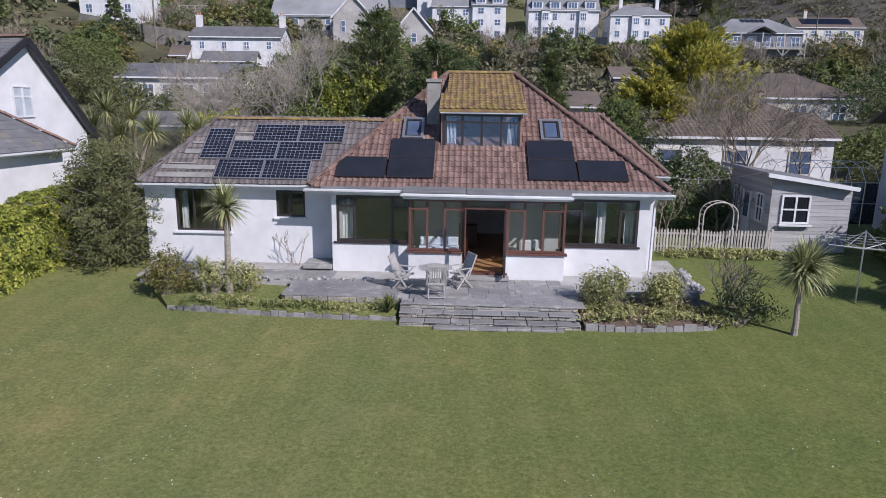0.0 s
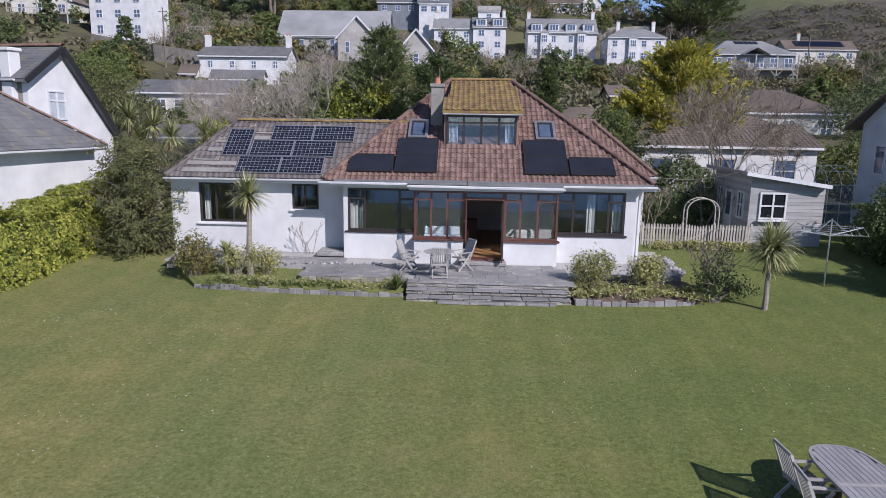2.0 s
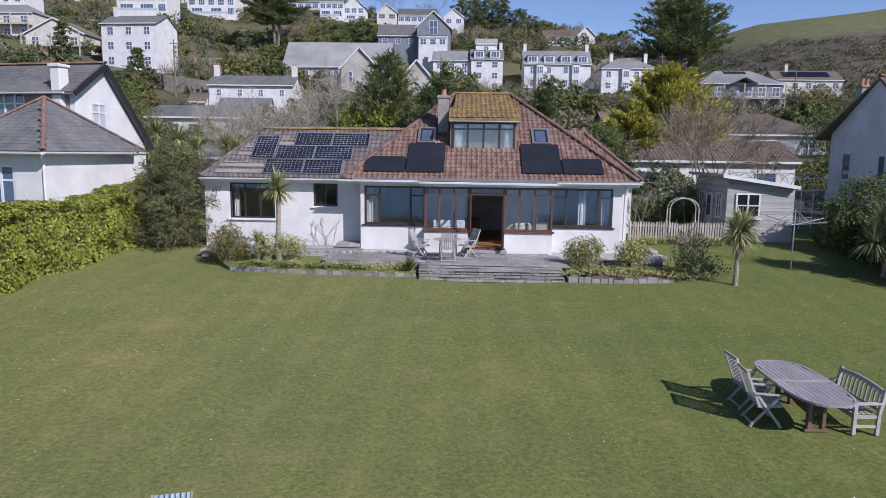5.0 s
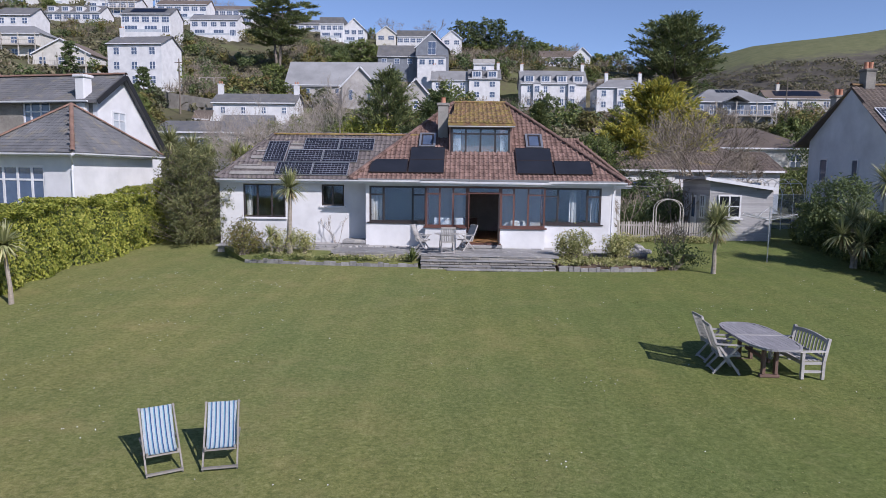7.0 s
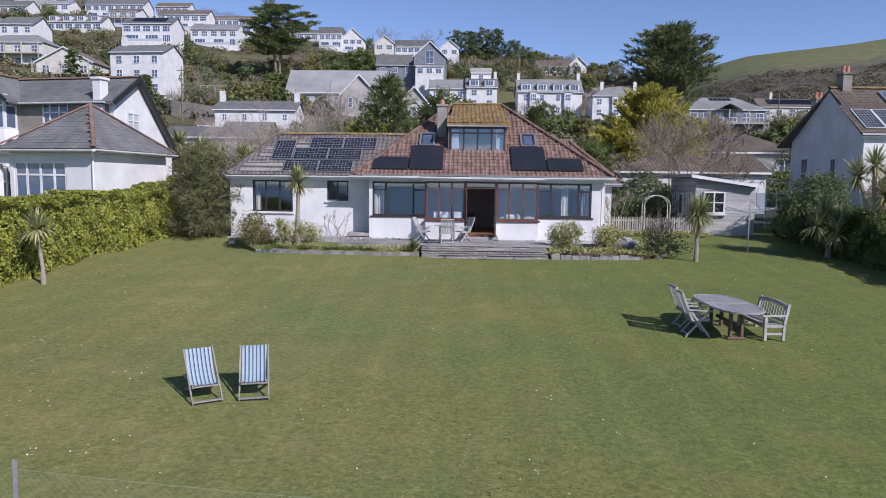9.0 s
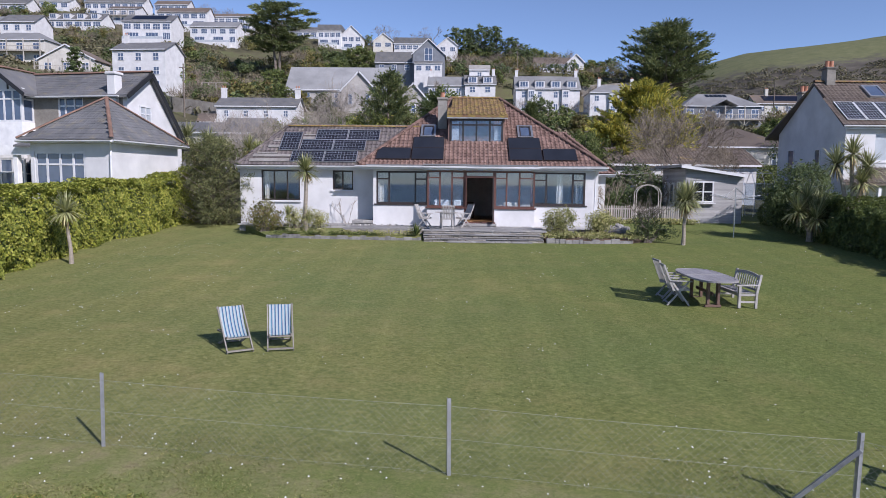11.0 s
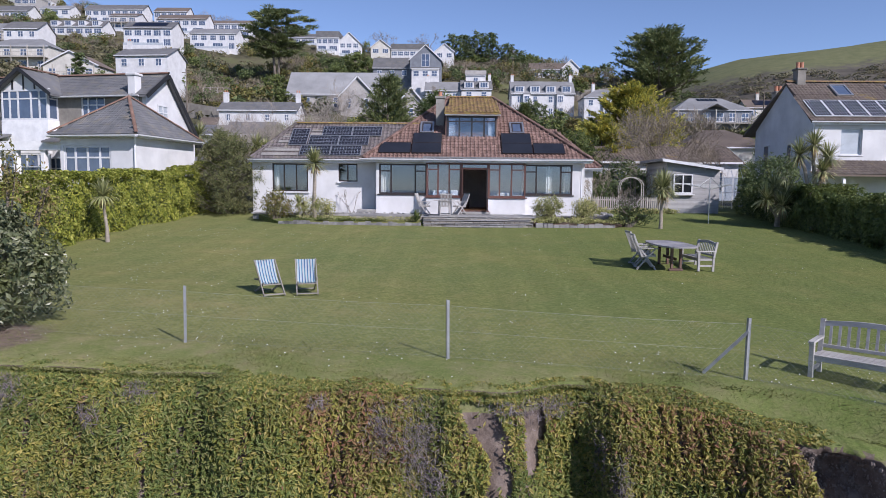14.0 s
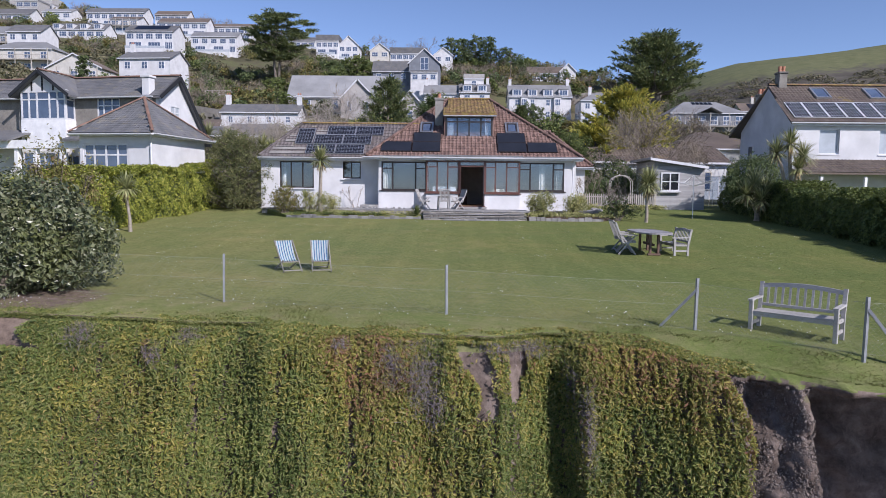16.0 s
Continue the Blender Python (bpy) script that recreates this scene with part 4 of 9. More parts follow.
    # chimney flashing
    part("flashing", bm, FELT, h)
    return h


def solar_panel(loc, w, l, tilt, label, group, thermal=False, portrait=False):
    """A panel on a roof: frame, cell sheet, grid lines."""
    e = thing("solar_panel", loc, label, "solar panel", group)
    e.matrix_world = Matrix.Translation(loc) @ Matrix.Rotation(tilt, 4, "X")
    f = (0.045 if "neighbour" in label else 0.03) if not thermal else 0.018
    part("frame", boxes((0, w, 0, f, 0, 0.045), (0, w, l - f, l, 0, 0.045), (0, f, f, l - f, 0, 0.045), (w - f, w, f, l - f, 0, 0.045)), UPVC if "neighbour" in label else DARKFRAME if thermal else ALU, e)
    part("glazing" if thermal else "cell_sheet", boxes((f, w - f, f, l - f, 0.01, 0.036)), THERMAL if thermal else PV, e)
    if not thermal:
        nx, ny = (10, 6) if not portrait else (6, 10)
        g = 0.008 if "neighbour" in label else 0.0045
        bm = bmesh.new()
        for i in range(1, nx):
            x = f + (w - 2 * f) * i / nx
            box(bm, x - g, x + g, f, l - f, 0.036, 0.0385)
        for i in range(1, ny):
            y = f + (l - 2 * f) * i / ny
            box(bm, f, w - f, y - g, y + g, 0.036, 0.039)
        tagged(part("grid", bm, PVLINE, e, "pale grid lines between the cells"), kind="stuff")
    return e


build_house()
slope_w = math.atan((5.38 - 3.28) / 2.7)
slope_m = math.atan(0.655)


def on_wing(y):
    return 3.28 + (y - 0.5) * (5.38 - 3.28) / 2.7


def on_main(y):
    return 3.3 + 0.655 * (y + 0.08)


PVL = "blue-black solar panel with a pale grid, bolted to the wing roof"
for x, y in ((-7.99, 0.62), (-6.31, 0.62), (-7.67, 1.39), (-5.99, 1.39), (-7.02, 2.13), (-5.34, 2.13)):
    solar_panel((x, y, on_wing(y) + 0.09), 1.65, 0.94, slope_w, PVL, "panels on the wing roof")
solar_panel((-8.74, 1.39, on_wing(1.39) + 0.09), 0.99, 1.6, slope_w, "upright blue-black solar panel bolted to the wing roof", "panels on the wing roof", portrait=True)
TH = "plain black solar water panel on the red tiled roof"
for x, y, w in ((-3.62, 0.28, 1.68), (-1.87, 0.28, 1.58), (-1.87, 1.19, 1.58), (2.97, 0.28, 1.62), (2.97, 1.19, 1.62), (4.66, 0.28, 1.64)):
    solar_panel((x, y, on_main(y) + 0.09), w, 1.08, slope_m, TH, "water panels on the main roof", thermal=True)
# bare rails beside the panels
for x0, x1, y, wd in ((-10.05, -8.05, 0.66, 0.24), (-9.95, -8.05, 0.98, 0.22), (-9.75, -8.78, 1.2, 0.06), (-9.35, -8.78, 1.62, 0.2), (-9.2, -8.7, 2.05, 0.08), (-7.7, -7.05, 2.5, 0.08), (-7.7, -7.05, 2.2, 0.22)):
    r = thing("mounting_rail", (x0, y, on_wing(y) + 0.05), "pale weathered mounting rail lying on brown roof tiles", "rail", "rails on the wing roof")
    r.rotation_euler = (slope_w, 0, 0)
    part("rail", boxes((0, x1 - x0, 0, wd, 0, 0.05), bevel=0.008), RAIL, r)

# ---- plants ----
def leaf_mesh(name, centres, normals, size, aspect=0.5, tilt=0.7, seed=1, point=True, vary=0.4):
    """Many small leaves, each a bent blade of its own, roughly facing its normal."""
    r = np.random.RandomState(seed)
    c = np.asarray(centres, float)
    n = np.asarray(normals, float) + r.normal(0, tilt, c.shape)
    n /= np.linalg.norm(n, axis=1, keepdims=True) + 1e-9
    a = np.cross(n, r.normal(0, 1, c.shape))
    a /= np.linalg.norm(a, axis=1, keepdims=True) + 1e-9
    b = np.cross(n, a)
    L = size * (1 + r.uniform(-vary, vary, (len(c), 1)))
    W = L * aspect
    v = np.stack([c - a * L / 2, c + b * W / 2 + n * L * 0.12, c + a * L / 2, c - b * W / 2 + n * L * 0.12], 1).reshape(-1, 3)
    k = np.arange(len(c))[:, None] * 4
    f = (k + np.array([[0, 1, 2, 3]])).tolist()
    me = bpy.data.meshes.new(name)
    me.from_pydata(v.tolist(), [], f)
    return me


def blob_points(blobs, n, seed, shell=0.35, rough=0.25, freq=1.2, floor=None):
    """Points in the outer shell of some uneven ellipsoids (x, y, z, rx, ry, rz), with outward normals; none deep inside another."""
    r = np.random.RandomState(seed)
    area = np.array([(b[3] * b[4] + b[3] * b[5] + b[4] * b[5]) for b in blobs])
    P, N = [], []
    for b, share in zip(blobs, area / area.sum()):
        m = int(n * share)
        d = r.normal(0, 1, (m, 3))
        d /= np.linalg.norm(d, axis=1, keepdims=True)
        rad = 1 - shell * r.uniform(0, 1, (m, 1)) ** 1.5
        bump_ = np.array([[noise.noise((q[0] * freq * 2 + seed, q[1] * freq * 2 + b[0], q[2] * freq * 2 + b[1])) for _ in (0,)] for q in d])
        rad = rad * (1 + rough * bump_)
        p = np.array(b[:3]) + d * rad * np.array(b[3:6])
        keep = np.ones(m, bool)
        for o in blobs:
            if o is b:
                continue
            q = (p - np.array(o[:3])) / np.array(o[3:6])
            keep &= (q ** 2).sum(1) > 0.45
        if floor is not None:
            keep &= p[:, 2] > floor
        P.append(p[keep])
        N.append(d[keep])
    return np.concatenate(P), np.concatenate(N)


def branches(bm, start, direction, length, radius, depth, r, spread=0.6, droop=0.0, kids=3, sides=5, tips=None, shrink=0.68, fine=None):
    """Limbs that fork again and again."""
    pts, rad = [Vector(start)], [radius]
    d = Vector(direction).normalized()
    steps = 3
    for i in range(steps):
        d = (d + Vector((r.uniform(-1, 1), r.uniform(-1, 1), r.uniform(-0.6, 0.9) - droop)) * 0.16).normalized()
        pts.append(pts[-1] + d * (length / steps))
        rad.append(max(radius * (1 - 0.42 * (i + 1) / steps), 0.009))
    tube(bm if depth > 2 or fine is None else fine, pts, rad, sides if depth > 1 else 3, cap=False)
    if tips is not None and depth <= 1:
        tips.append((pts[-1].copy(), d.copy()))
    if depth == 0:
        return
    for k in range(kids):
        ang = r.uniform(0, 2 * math.pi)
        side = d.cross(Vector((math.cos(ang), math.sin(ang), 0.3))).normalized()
        nd = (d + side * r.uniform(spread * 0.6, spread * 1.3) + Vector((0, 0, 0.12))).normalized()
        at = pts[-1] if k < 2 else pts[-2]
        branches(bm, at, nd, length * shrink * r.uniform(0.8, 1.15), rad[-1] * 0.8, depth - 1, r, spread, droop, kids, sides, tips, shrink, fine)


def shrub(loc, blobs, n, size, material, label, category="shrub", group="", seed=1, aspect=0.5, stems=5, name="shrub", shell=0.45, rough=0.35, tilt=0.7, core=None):
    e = thing(name, loc, label, category, group)
    r = random.Random(seed)
    P, N = blob_points(blobs, n, seed, shell, rough, floor=0.03)
    link("crown", leaf_mesh("crown", P, N, size, aspect, tilt, seed), material, e)
    if stems:
        bm = bmesh.new()
        top = max(b[2] for b in blobs)
        for i in range(stems):
            b = r.choice(blobs)
            a = (r.uniform(-0.15, 0.15), r.uniform(-0.15, 0.15), -0.1)
            m = (b[0] * 0.5 + r.uniform(-0.1, 0.1), b[1] * 0.5, b[2] * 0.55)
            tube(bm, [a, m, (b[0] + r.uniform(-0.3, 0.3) * b[3], b[1] + r.uniform(-0.3, 0.3) * b[4], b[2] + 0.4 * b[5])], [0.035 * top ** 0.5 + 0.01, 0.03, 0.012], 5)
        part("stem", bm, BARK, e)
    return e


def hedge(points, width, height, n, size, material, label, name="hedge", seed=1, base=0.0, rough=0.46):
    """A clipped but uneven hedge along a line of points (x, y, z, height share), with a dark woody heart."""
    r = np.random.RandomState(seed)
    e = thing(name, points[0][:3], label, "hedge")
    o = np.array(points[0][:3])
    pts = [np.array(p[:3]) - o for p in points]
    seg = [np.linalg.norm(b - a) for a, b in zip(pts, pts[1:])]
    tot = sum(seg)
    P, N = [], []
    for i, (a, b) in enumerate(zip(pts, pts[1:])):
        m = int(n * seg[i] / tot)
        t = r.uniform(-0.02, 1.02, m)
        line = a + (b - a) * t[:, None]
        d = (b - a) / seg[i]
        side = np.array([d[1], -d[0], 0])
        hh = height * (points[i][3] + (points[i + 1][3] - points[i][3]) * t)
        u = r.uniform(0, 1, m)
        per = 2 * hh + width
        s = u * per
        x = np.where(s < hh, -width / 2, np.where(s > hh + width, width / 2, s - hh - width / 2))
        z = np.where(s < hh, s, np.where(s > hh + width, per - s, hh))
        nx = np.where(s < hh, -1.0, np.where(s > hh + width, 1.0, 0.0))
        nz = np.where((s >= hh) & (s <= hh + width), 1.0, 0.15)
        bul = np.array([noise.noise((p[0] * 0.9 + o[0], p[1] * 0.9 + o[1], q * 0.9 + k)) + 0.5 * noise.noise((p[0] * 2.3, p[1] * 2.3, q * 2.3 + k)) for p, q, k in zip(line, z, nx)])
        push = rough * bul - r.uniform(0, 0.22, m) ** 1.3
        x = x + nx * push - np.sign(x) * 0.22 * (z / np.maximum(hh, 0.1)) ** 3 * (nx != 0)
        z = z + (nz > 0.9) * push * 1.1
        P.append(line + side * x[:, None] + np.stack([0 * z, 0 * z, z], 1))
        N.append(side * nx[:, None] + np.stack([0 * z, 0 * z, nz], 1))
    P, N = np.concatenate(P), np.concatenate(N)
    link("foliage", leaf_mesh("foliage", P, N, size, 0.6, 0.45, seed), material, e)
    bm = bmesh.new()
    for i, (a, b) in enumerate(zip(pts, pts[1:])):
        d = (b - a) / seg[i]
        side = Vector((d[1], -d[0], 0))
        for k in range(max(2, int(seg[i] / 0.6))):
            c = Vector(a + (b - a) * ((k + 0.5) / max(2, int(seg[i] / 0.6))))
            tube(bm, [c + Vector((0, 0, -0.1)), c + side * r.uniform(-0.2, 0.2) + Vector((0, 0, height * 0.5)), c + side * r.uniform(-0.5, 0.5) + Vector((0, 0, height * 0.85))], [0.06, 0.045, 0.02], 5)
    part("stem", bm, BARK, e)
    bm = bmesh.new()
    for i, (a, b) in enumerate(zip(pts, pts[1:])):
        c = (a + b) / 2
        d = (b - a) / seg[i]
        hh = height * min(points[i][3], points[i + 1][3])
        bar(bm, Vector(a) + Vector((0, 0, hh * 0.47)), Vector(b) + Vector((0, 0, hh * 0.47)), width * 0.55, hh * 0.8)
    part("heart", bm, LEAF_DARK, e, "dark inner branches and shade leaves")
    return e


def blades(bm_v, bm_f, at, n, length, width, r, low=-0.5, high=1.35, droop=0.9, seg=3):
    """Sword-shaped leaves round a crown."""
    for i in range(n):
        az = r.uniform(0, 2 * math.pi)
        el = r.uniform(low, high)
        L = length * r.uniform(0.75, 1.1)
        d = Vector((math.cos(az) * math.cos(el), math.sin(az) * math.cos(el), math.sin(el)))
        s = Vector((-math.sin(az), math.cos(az), 0))
        p = Vector(at)
        k = len(bm_v)
        for j in range(seg + 1):
            t = j / seg
            w = width * (0.7 + 0.8 * t if t < 0.4 else (1 - t) / 0.6 * 1.02) + 0.003
            bm_v += [tuple(p - s * w / 2), tuple(p + s * w / 2)]
            p = p + d * (L / seg)
            d = (d + Vector((0, 0, -droop * (0.25 + 0.5 * t) * math.cos(el)))).normalized()
        for j in range(seg):
            a = k + 2 * j
            bm_f.append((a, a + 1, a + 3, a + 2))


def cordyline(loc, heads, label, name="palm", group="", trunk_r=0.11, n=150, length=0.85, seed=1, skirt=True):
    """A cabbage palm: a slim ringed trunk, forked below each head (x, y, z) of sword leaves."""
    e = thing(name, loc, label, "palm", group)
    r = random.Random(seed)
    bm = bmesh.new()
    fork = Vector((0, 0, min(h[2] for h in heads) * (0.45 if len(heads) > 1 else 1.0)))
    if len(heads) > 1:
        tube(bm, [(0, 0, -0.15), (0.02, 0, fork.z * 0.5), fork], [trunk_r * 1.35, trunk_r * 1.05, trunk_r], 9)
    for h in heads:
        hv = Vector(h)
        a = fork if len(heads) > 1 else Vector((0, 0, -0.15))
        m1 = a.lerp(hv, 0.35) + Vector((r.uniform(-0.04, 0.04), r.uniform(-0.04, 0.04), 0))
        m2 = a.lerp(hv, 0.7) + Vector((r.uniform(-0.05, 0.05), r.uniform(-0.05, 0.05), 0))
        tube(bm, [a, m1, m2, hv], [trunk_r * (1.25 if len(heads) == 1 else 0.85), trunk_r * 0.9, trunk_r * 0.8, trunk_r * 0.75], 9)
    part("trunk", bm, PALMBARK, e)
    for h in heads:
        v, f = [], []
        blades(v, f, h, int(n * 1.35), length, 0.06, r)
        me = bpy.data.meshes.new("crown")
        me.from_pydata(v, [], f)
        link("crown", me, LEAF_PALM, e)
        if skirt:
            v, f = [], []
            blades(v, f, (h[0], h[1], h[2] - 0.08), n // 4, length * 0.75, 0.04, r, -1.3, -0.3, 0.5)
            me = bpy.data.meshes.new("dead_leaves")
            me.from_pydata(v, [], f)
            link("skirt", me, LEAF_DRY, e, "dry brown hanging leaves")
    return e


def bare_tree(loc, height, label, seed=1, depth=5, kids=3, lean=(0, 0, 1), radius=0.16, material=None, spread=0.6, trunks=1, group="", leaves=None, leaf_m=None, leaf_size=0.1, shrink=0.68):
    e = thing("tree", loc, label, "tree", group)
    r = random.Random(seed)
    bm, twigs = bmesh.new(), bmesh.new()
    tips = []
    for i in range(trunks):
        d = Vector(lean) + Vector((r.uniform(-0.6, 0.6), r.uniform(-0.6, 0.6), 0)) * (trunks > 1)
        branches(bm, (0, 0, -0.2), d, height * (1 - shrink) / (1 - shrink ** (depth + 1)) * 1.12, radius, depth, r, spread, 0, kids, 6, tips, shrink, twigs)
    part("trunk", bm, material or TWIG, e)
    part("crown", twigs, material or TWIG, e)
    if leaves:
        rr = np.random.RandomState(seed)
        c = np.array([tuple(t[0]) for t in tips])
        c = c[rr.randint(0, len(c), leaves)] + rr.normal(0, height * 0.035, (leaves, 3))
        link("crown", leaf_mesh("crown", c, rr.normal(0, 1, c.shape) + np.array([0, 0, 0.6]), leaf_size, 0.5, 0.5, seed), leaf_m, e)
    return e


def tuft_tree(loc, height, radius, n_limbs, per, size, material, label, seed=1, shape="cone", flat=0.45, aspect=0.3, trunk_r=0.3, group="", base=0.12, name="tree"):
    """An evergreen: a trunk with many limbs, each ending in an upswept or flat spray of foliage. shape: cone, dome or table."""
    e = thing(name, loc, label, "tree", group)
    r = random.Random(seed)
    rr = np.random.RandomState(seed)
    bm = bmesh.new()
    tube(bm, [(0, 0, -0.4), (r.uniform(-0.1, 0.1) * radius * 0.2, 0, height * 0.45), (0, r.uniform(-0.1, 0.1) * radius * 0.2, height * 0.9)], [trunk_r, trunk_r * 0.65, trunk_r * 0.15], 8)
    C, N = [], []
    for i in range(n_limbs):
        t = base + (1 - base) * ((i + r.random()) / n_limbs)
        if shape == "cone":
            R = radius * (1 - t) ** 0.75 * r.uniform(0.65, 1.1)
        elif shape == "dome":
            R = radius * math.sqrt(max(0.03, 1 - ((t - 0.42) / 0.6) ** 2)) * r.uniform(0.55, 1.08)
        else:
            R = radius * math.sqrt(max(0.05, 1 - ((t - 0.5) / 0.55) ** 2)) * r.uniform(0.35, 1.12)
        az = i * 2.399 + r.uniform(-0.4, 0.4)
        rise = {"cone": 0.35, "dome": 0.3, "table": 0.12}[shape] * R
        tip = Vector((math.cos(az) * R, math.sin(az) * R, height * t + rise * 0.6))
        root = Vector((0, 0, max(height * t - rise * 0.8 - 0.1 * R, height * base * 0.5)))
        tube(bm, [root, root.lerp(tip, 0.55) + Vector((0, 0, -0.03 * R)), tip], [trunk_r * 0.28 * (1.1 - t), trunk_r * 0.16, 0.015], 4, cap=False)
        k = 7  # sprays along the limb
        s = rr.beta(2.0, 0.9, (k, 1))
        q = np.array(root) + (np.array(tip) - np.array(root)) * s
        q = q + rr.normal(0, 1, (k, 3)) * radius * 0.13 * np.array([1, 1, flat])
        p = q[rr.randint(0, k, per)] + rr.normal(0, 1, (per, 3)) * radius * 0.055 * np.array([1, 1, 0.5 + flat * 0.5])
        C.append(p)
        out = np.array([math.cos(az), math.sin(az), 0.9])
        N.append(np.repeat(out[None], per, 0))
    part("trunk", bm, BARK, e)
    link("crown", leaf_mesh("crown", np.concatenate(C), np.concatenate(N), size, aspect, 0.55, seed), material, e)
    return e


def spray_mesh(name, centres, dirs, length, width, seed=1, jitter=0.3):
    """Long feathery sprays, each a bent blade lying along its direction."""
    r = np.random.RandomState(seed)
    c = np.asarray(centres, float)
    d = np.asarray(dirs, float) + r.normal(0, jitter, c.shape)
    d /= np.linalg.norm(d, axis=1, keepdims=True) + 1e-9
    up = np.array([0, 0, 1.0]) + r.normal(0, 0.6, c.shape)
    b = np.cross(d, up)
    b /= np.linalg.norm(b, axis=1, keepdims=True) + 1e-9
    n = np.cross(b, d)
    L = length * r.uniform(0.6, 1.3, (len(c), 1))
    W = width * r.uniform(0.7, 1.3, (len(c), 1))
    v = np.stack([c - d * L * 0.5, c + b * W / 2 + n * W * 0.25, c + d * L * 0.5 + n * L * 0.12, c - b * W / 2 + n * W * 0.25], 1).reshape(-1, 3)
    k = np.arange(len(c))[:, None] * 4
    me = bpy.data.meshes.new(name)
    me.from_pydata(v.tolist(), [], (k + np.array([[0, 1, 2, 3]])).tolist())
    return me


def pad_tree(loc, height, radius, limbs, pads, per, pad_r, flat, spray, material, label, seed, shape="dome", rise=0.5, trunk_r=0.5, base=0.15, name="tree", forks=1, inner=0.45):
    """A conifer whose limbs carry separate pads or plumes of sprays, with gaps between them."""
    e = thing(name, loc, label, "tree")
    r = random.Random(seed)
    rr = np.random.RandomState(seed)
    bm = bmesh.new()
    for f in range(forks):
        ox = (f - (forks - 1) / 2) * radius * 0.3
        tube(bm, [(ox * 0.15, 0, -0.5), (ox * 0.4, 0, height * 0.25), (ox * 0.8, r.uniform(-0.3, 0.3), height * 0.6), (ox, 0, height * 0.92)], [trunk_r, trunk_r * 0.75, trunk_r * 0.45, trunk_r * 0.1], 8)
    C, D = [], []
    for i in range(limbs):
        t = base + (1 - base) * (i + r.random()) / limbs
        u = (t - base) / (1 - base)
        if shape == "cone":
            R = radius * (1 - u) ** 0.7
        elif shape == "dome":
            R = radius * math.sqrt(max(0.02, 1 - ((u - 0.35) / 0.67) ** 2))
        else:
            R = radius * (0.6 + 0.4 * smooth(0, 0.55, u)) * (1 - 0.55 * smooth(0.75, 1.0, u))
        R *= r.uniform(0.72, 1.08)
        az = i * 2.399 + r.uniform(-0.5, 0.5)
        a = Vector((math.cos(az), math.sin(az), 0))
        root = Vector((0, 0, max(height * t - rise * R * 0.9, height * base * 0.4)))
        tip = a * R + Vector((0, 0, height * t))
        mid = root.lerp(tip, 0.5) + Vector((0, 0, -0.06 * R))
        tube(bm, [root, mid, tip], [trunk_r * 0.3 * (1.15 - u), trunk_r * 0.16, 0.02], 4, cap=False)
        for k in range(pads):
            s = 1 - (1 - inner) * (k / max(1, pads - 1)) * r.uniform(0.8, 1.1)
            side = a.cross(Vector((0, 0, 1))) * r.uniform(-1, 1) * R * 0.3 * s
            c = root.lerp(tip, s) + side + Vector((0, 0, r.uniform(-0.3, 0.5) * pad_r))
            pr = pad_r * r.uniform(0.6, 1.2) * (0.7 + 0.3 * s)
            q = rr.normal(0, 0.5, (per, 3))
            q /= np.maximum(np.linalg.norm(q, axis=1, keepdims=True), 1.0)
            lift = q @ np.array([a.x, a.y, 0.0])
            p = np.array(c) + q * np.array([pr, pr, pr * flat])
            p[:, 2] += lift * pr * rise
            C.append(p)
            D.append(np.array([a.x, a.y, rise * 1.3]) + q * 0.7)
    part("trunk", bm, BARK, e)
    link("crown", spray_mesh("crown", np.concatenate(C), np.concatenate(D), spray[0], spray[1], seed), material, e)
    return e

# ---- patio, steps and beds ----
def slab_field(parent, poly, z, w, l, material, thick=0.07, gap=0.002, name="slab", singles=300):
    """Paving laid in courses inside a polygon; each slab a piece."""
    x0, x1 = min(p[0] for p in poly), max(p[0] for p in poly)
    y0, y1 = min(p[1] for p in poly), max(p[1] for p in poly)
    kinds = []
    for k in (0.7, 1.0, 1.35):
        bm = boxes((gap, w * k - gap, gap, l - gap, -thick, 0), bevel=0.005)
        me = bpy.data.meshes.new(name)
        bm.to_mesh(me)
        bm.free()
        me.materials.append(material)
        kinds.append((w * k, me))
    n = 0
    y = y0
    while y < y1:
        x = x0 - rnd.uniform(0, w)
        while x < x1:
            ww, me = rnd.choice(kinds)
            if inside((x + ww / 2, y + l / 2), poly) and n < singles:
                piece(name, me, parent, x, y, z + rnd.uniform(-0.006, 0.006), rnd.uniform(-0.006, 0.006), rnd.uniform(-0.006, 0.006), 0)
                n += 1
            x += ww
        y += l


def stone_course(parent, x0, x1, y, z0, z1, depth, material, name="stone", w=(0.16, 0.4), axis="x", jitter=0.02):
    """A course of roughly squared stones."""
    x = x0
    while x < x1 - 0.05:
        ww = min(rnd.uniform(*w), x1 - x)
        bm = boxes((0.006, ww - 0.006, 0, depth, 0.005, z1 - z0 - 0.005), bevel=0.012)
        me = bpy.data.meshes.new(name)
        bm.to_mesh(me)
        bm.free()
        me.materials.append(material)
        dy = rnd.uniform(-jitter, jitter)
        if axis == "x":
            piece(name, me, parent, x, y + dy, z0, 0, 0, rnd.uniform(-0.02, 0.02))
        else:
            piece(name, me, parent, y + dy, x, z0, 0, 0, radians(90))
        x += ww


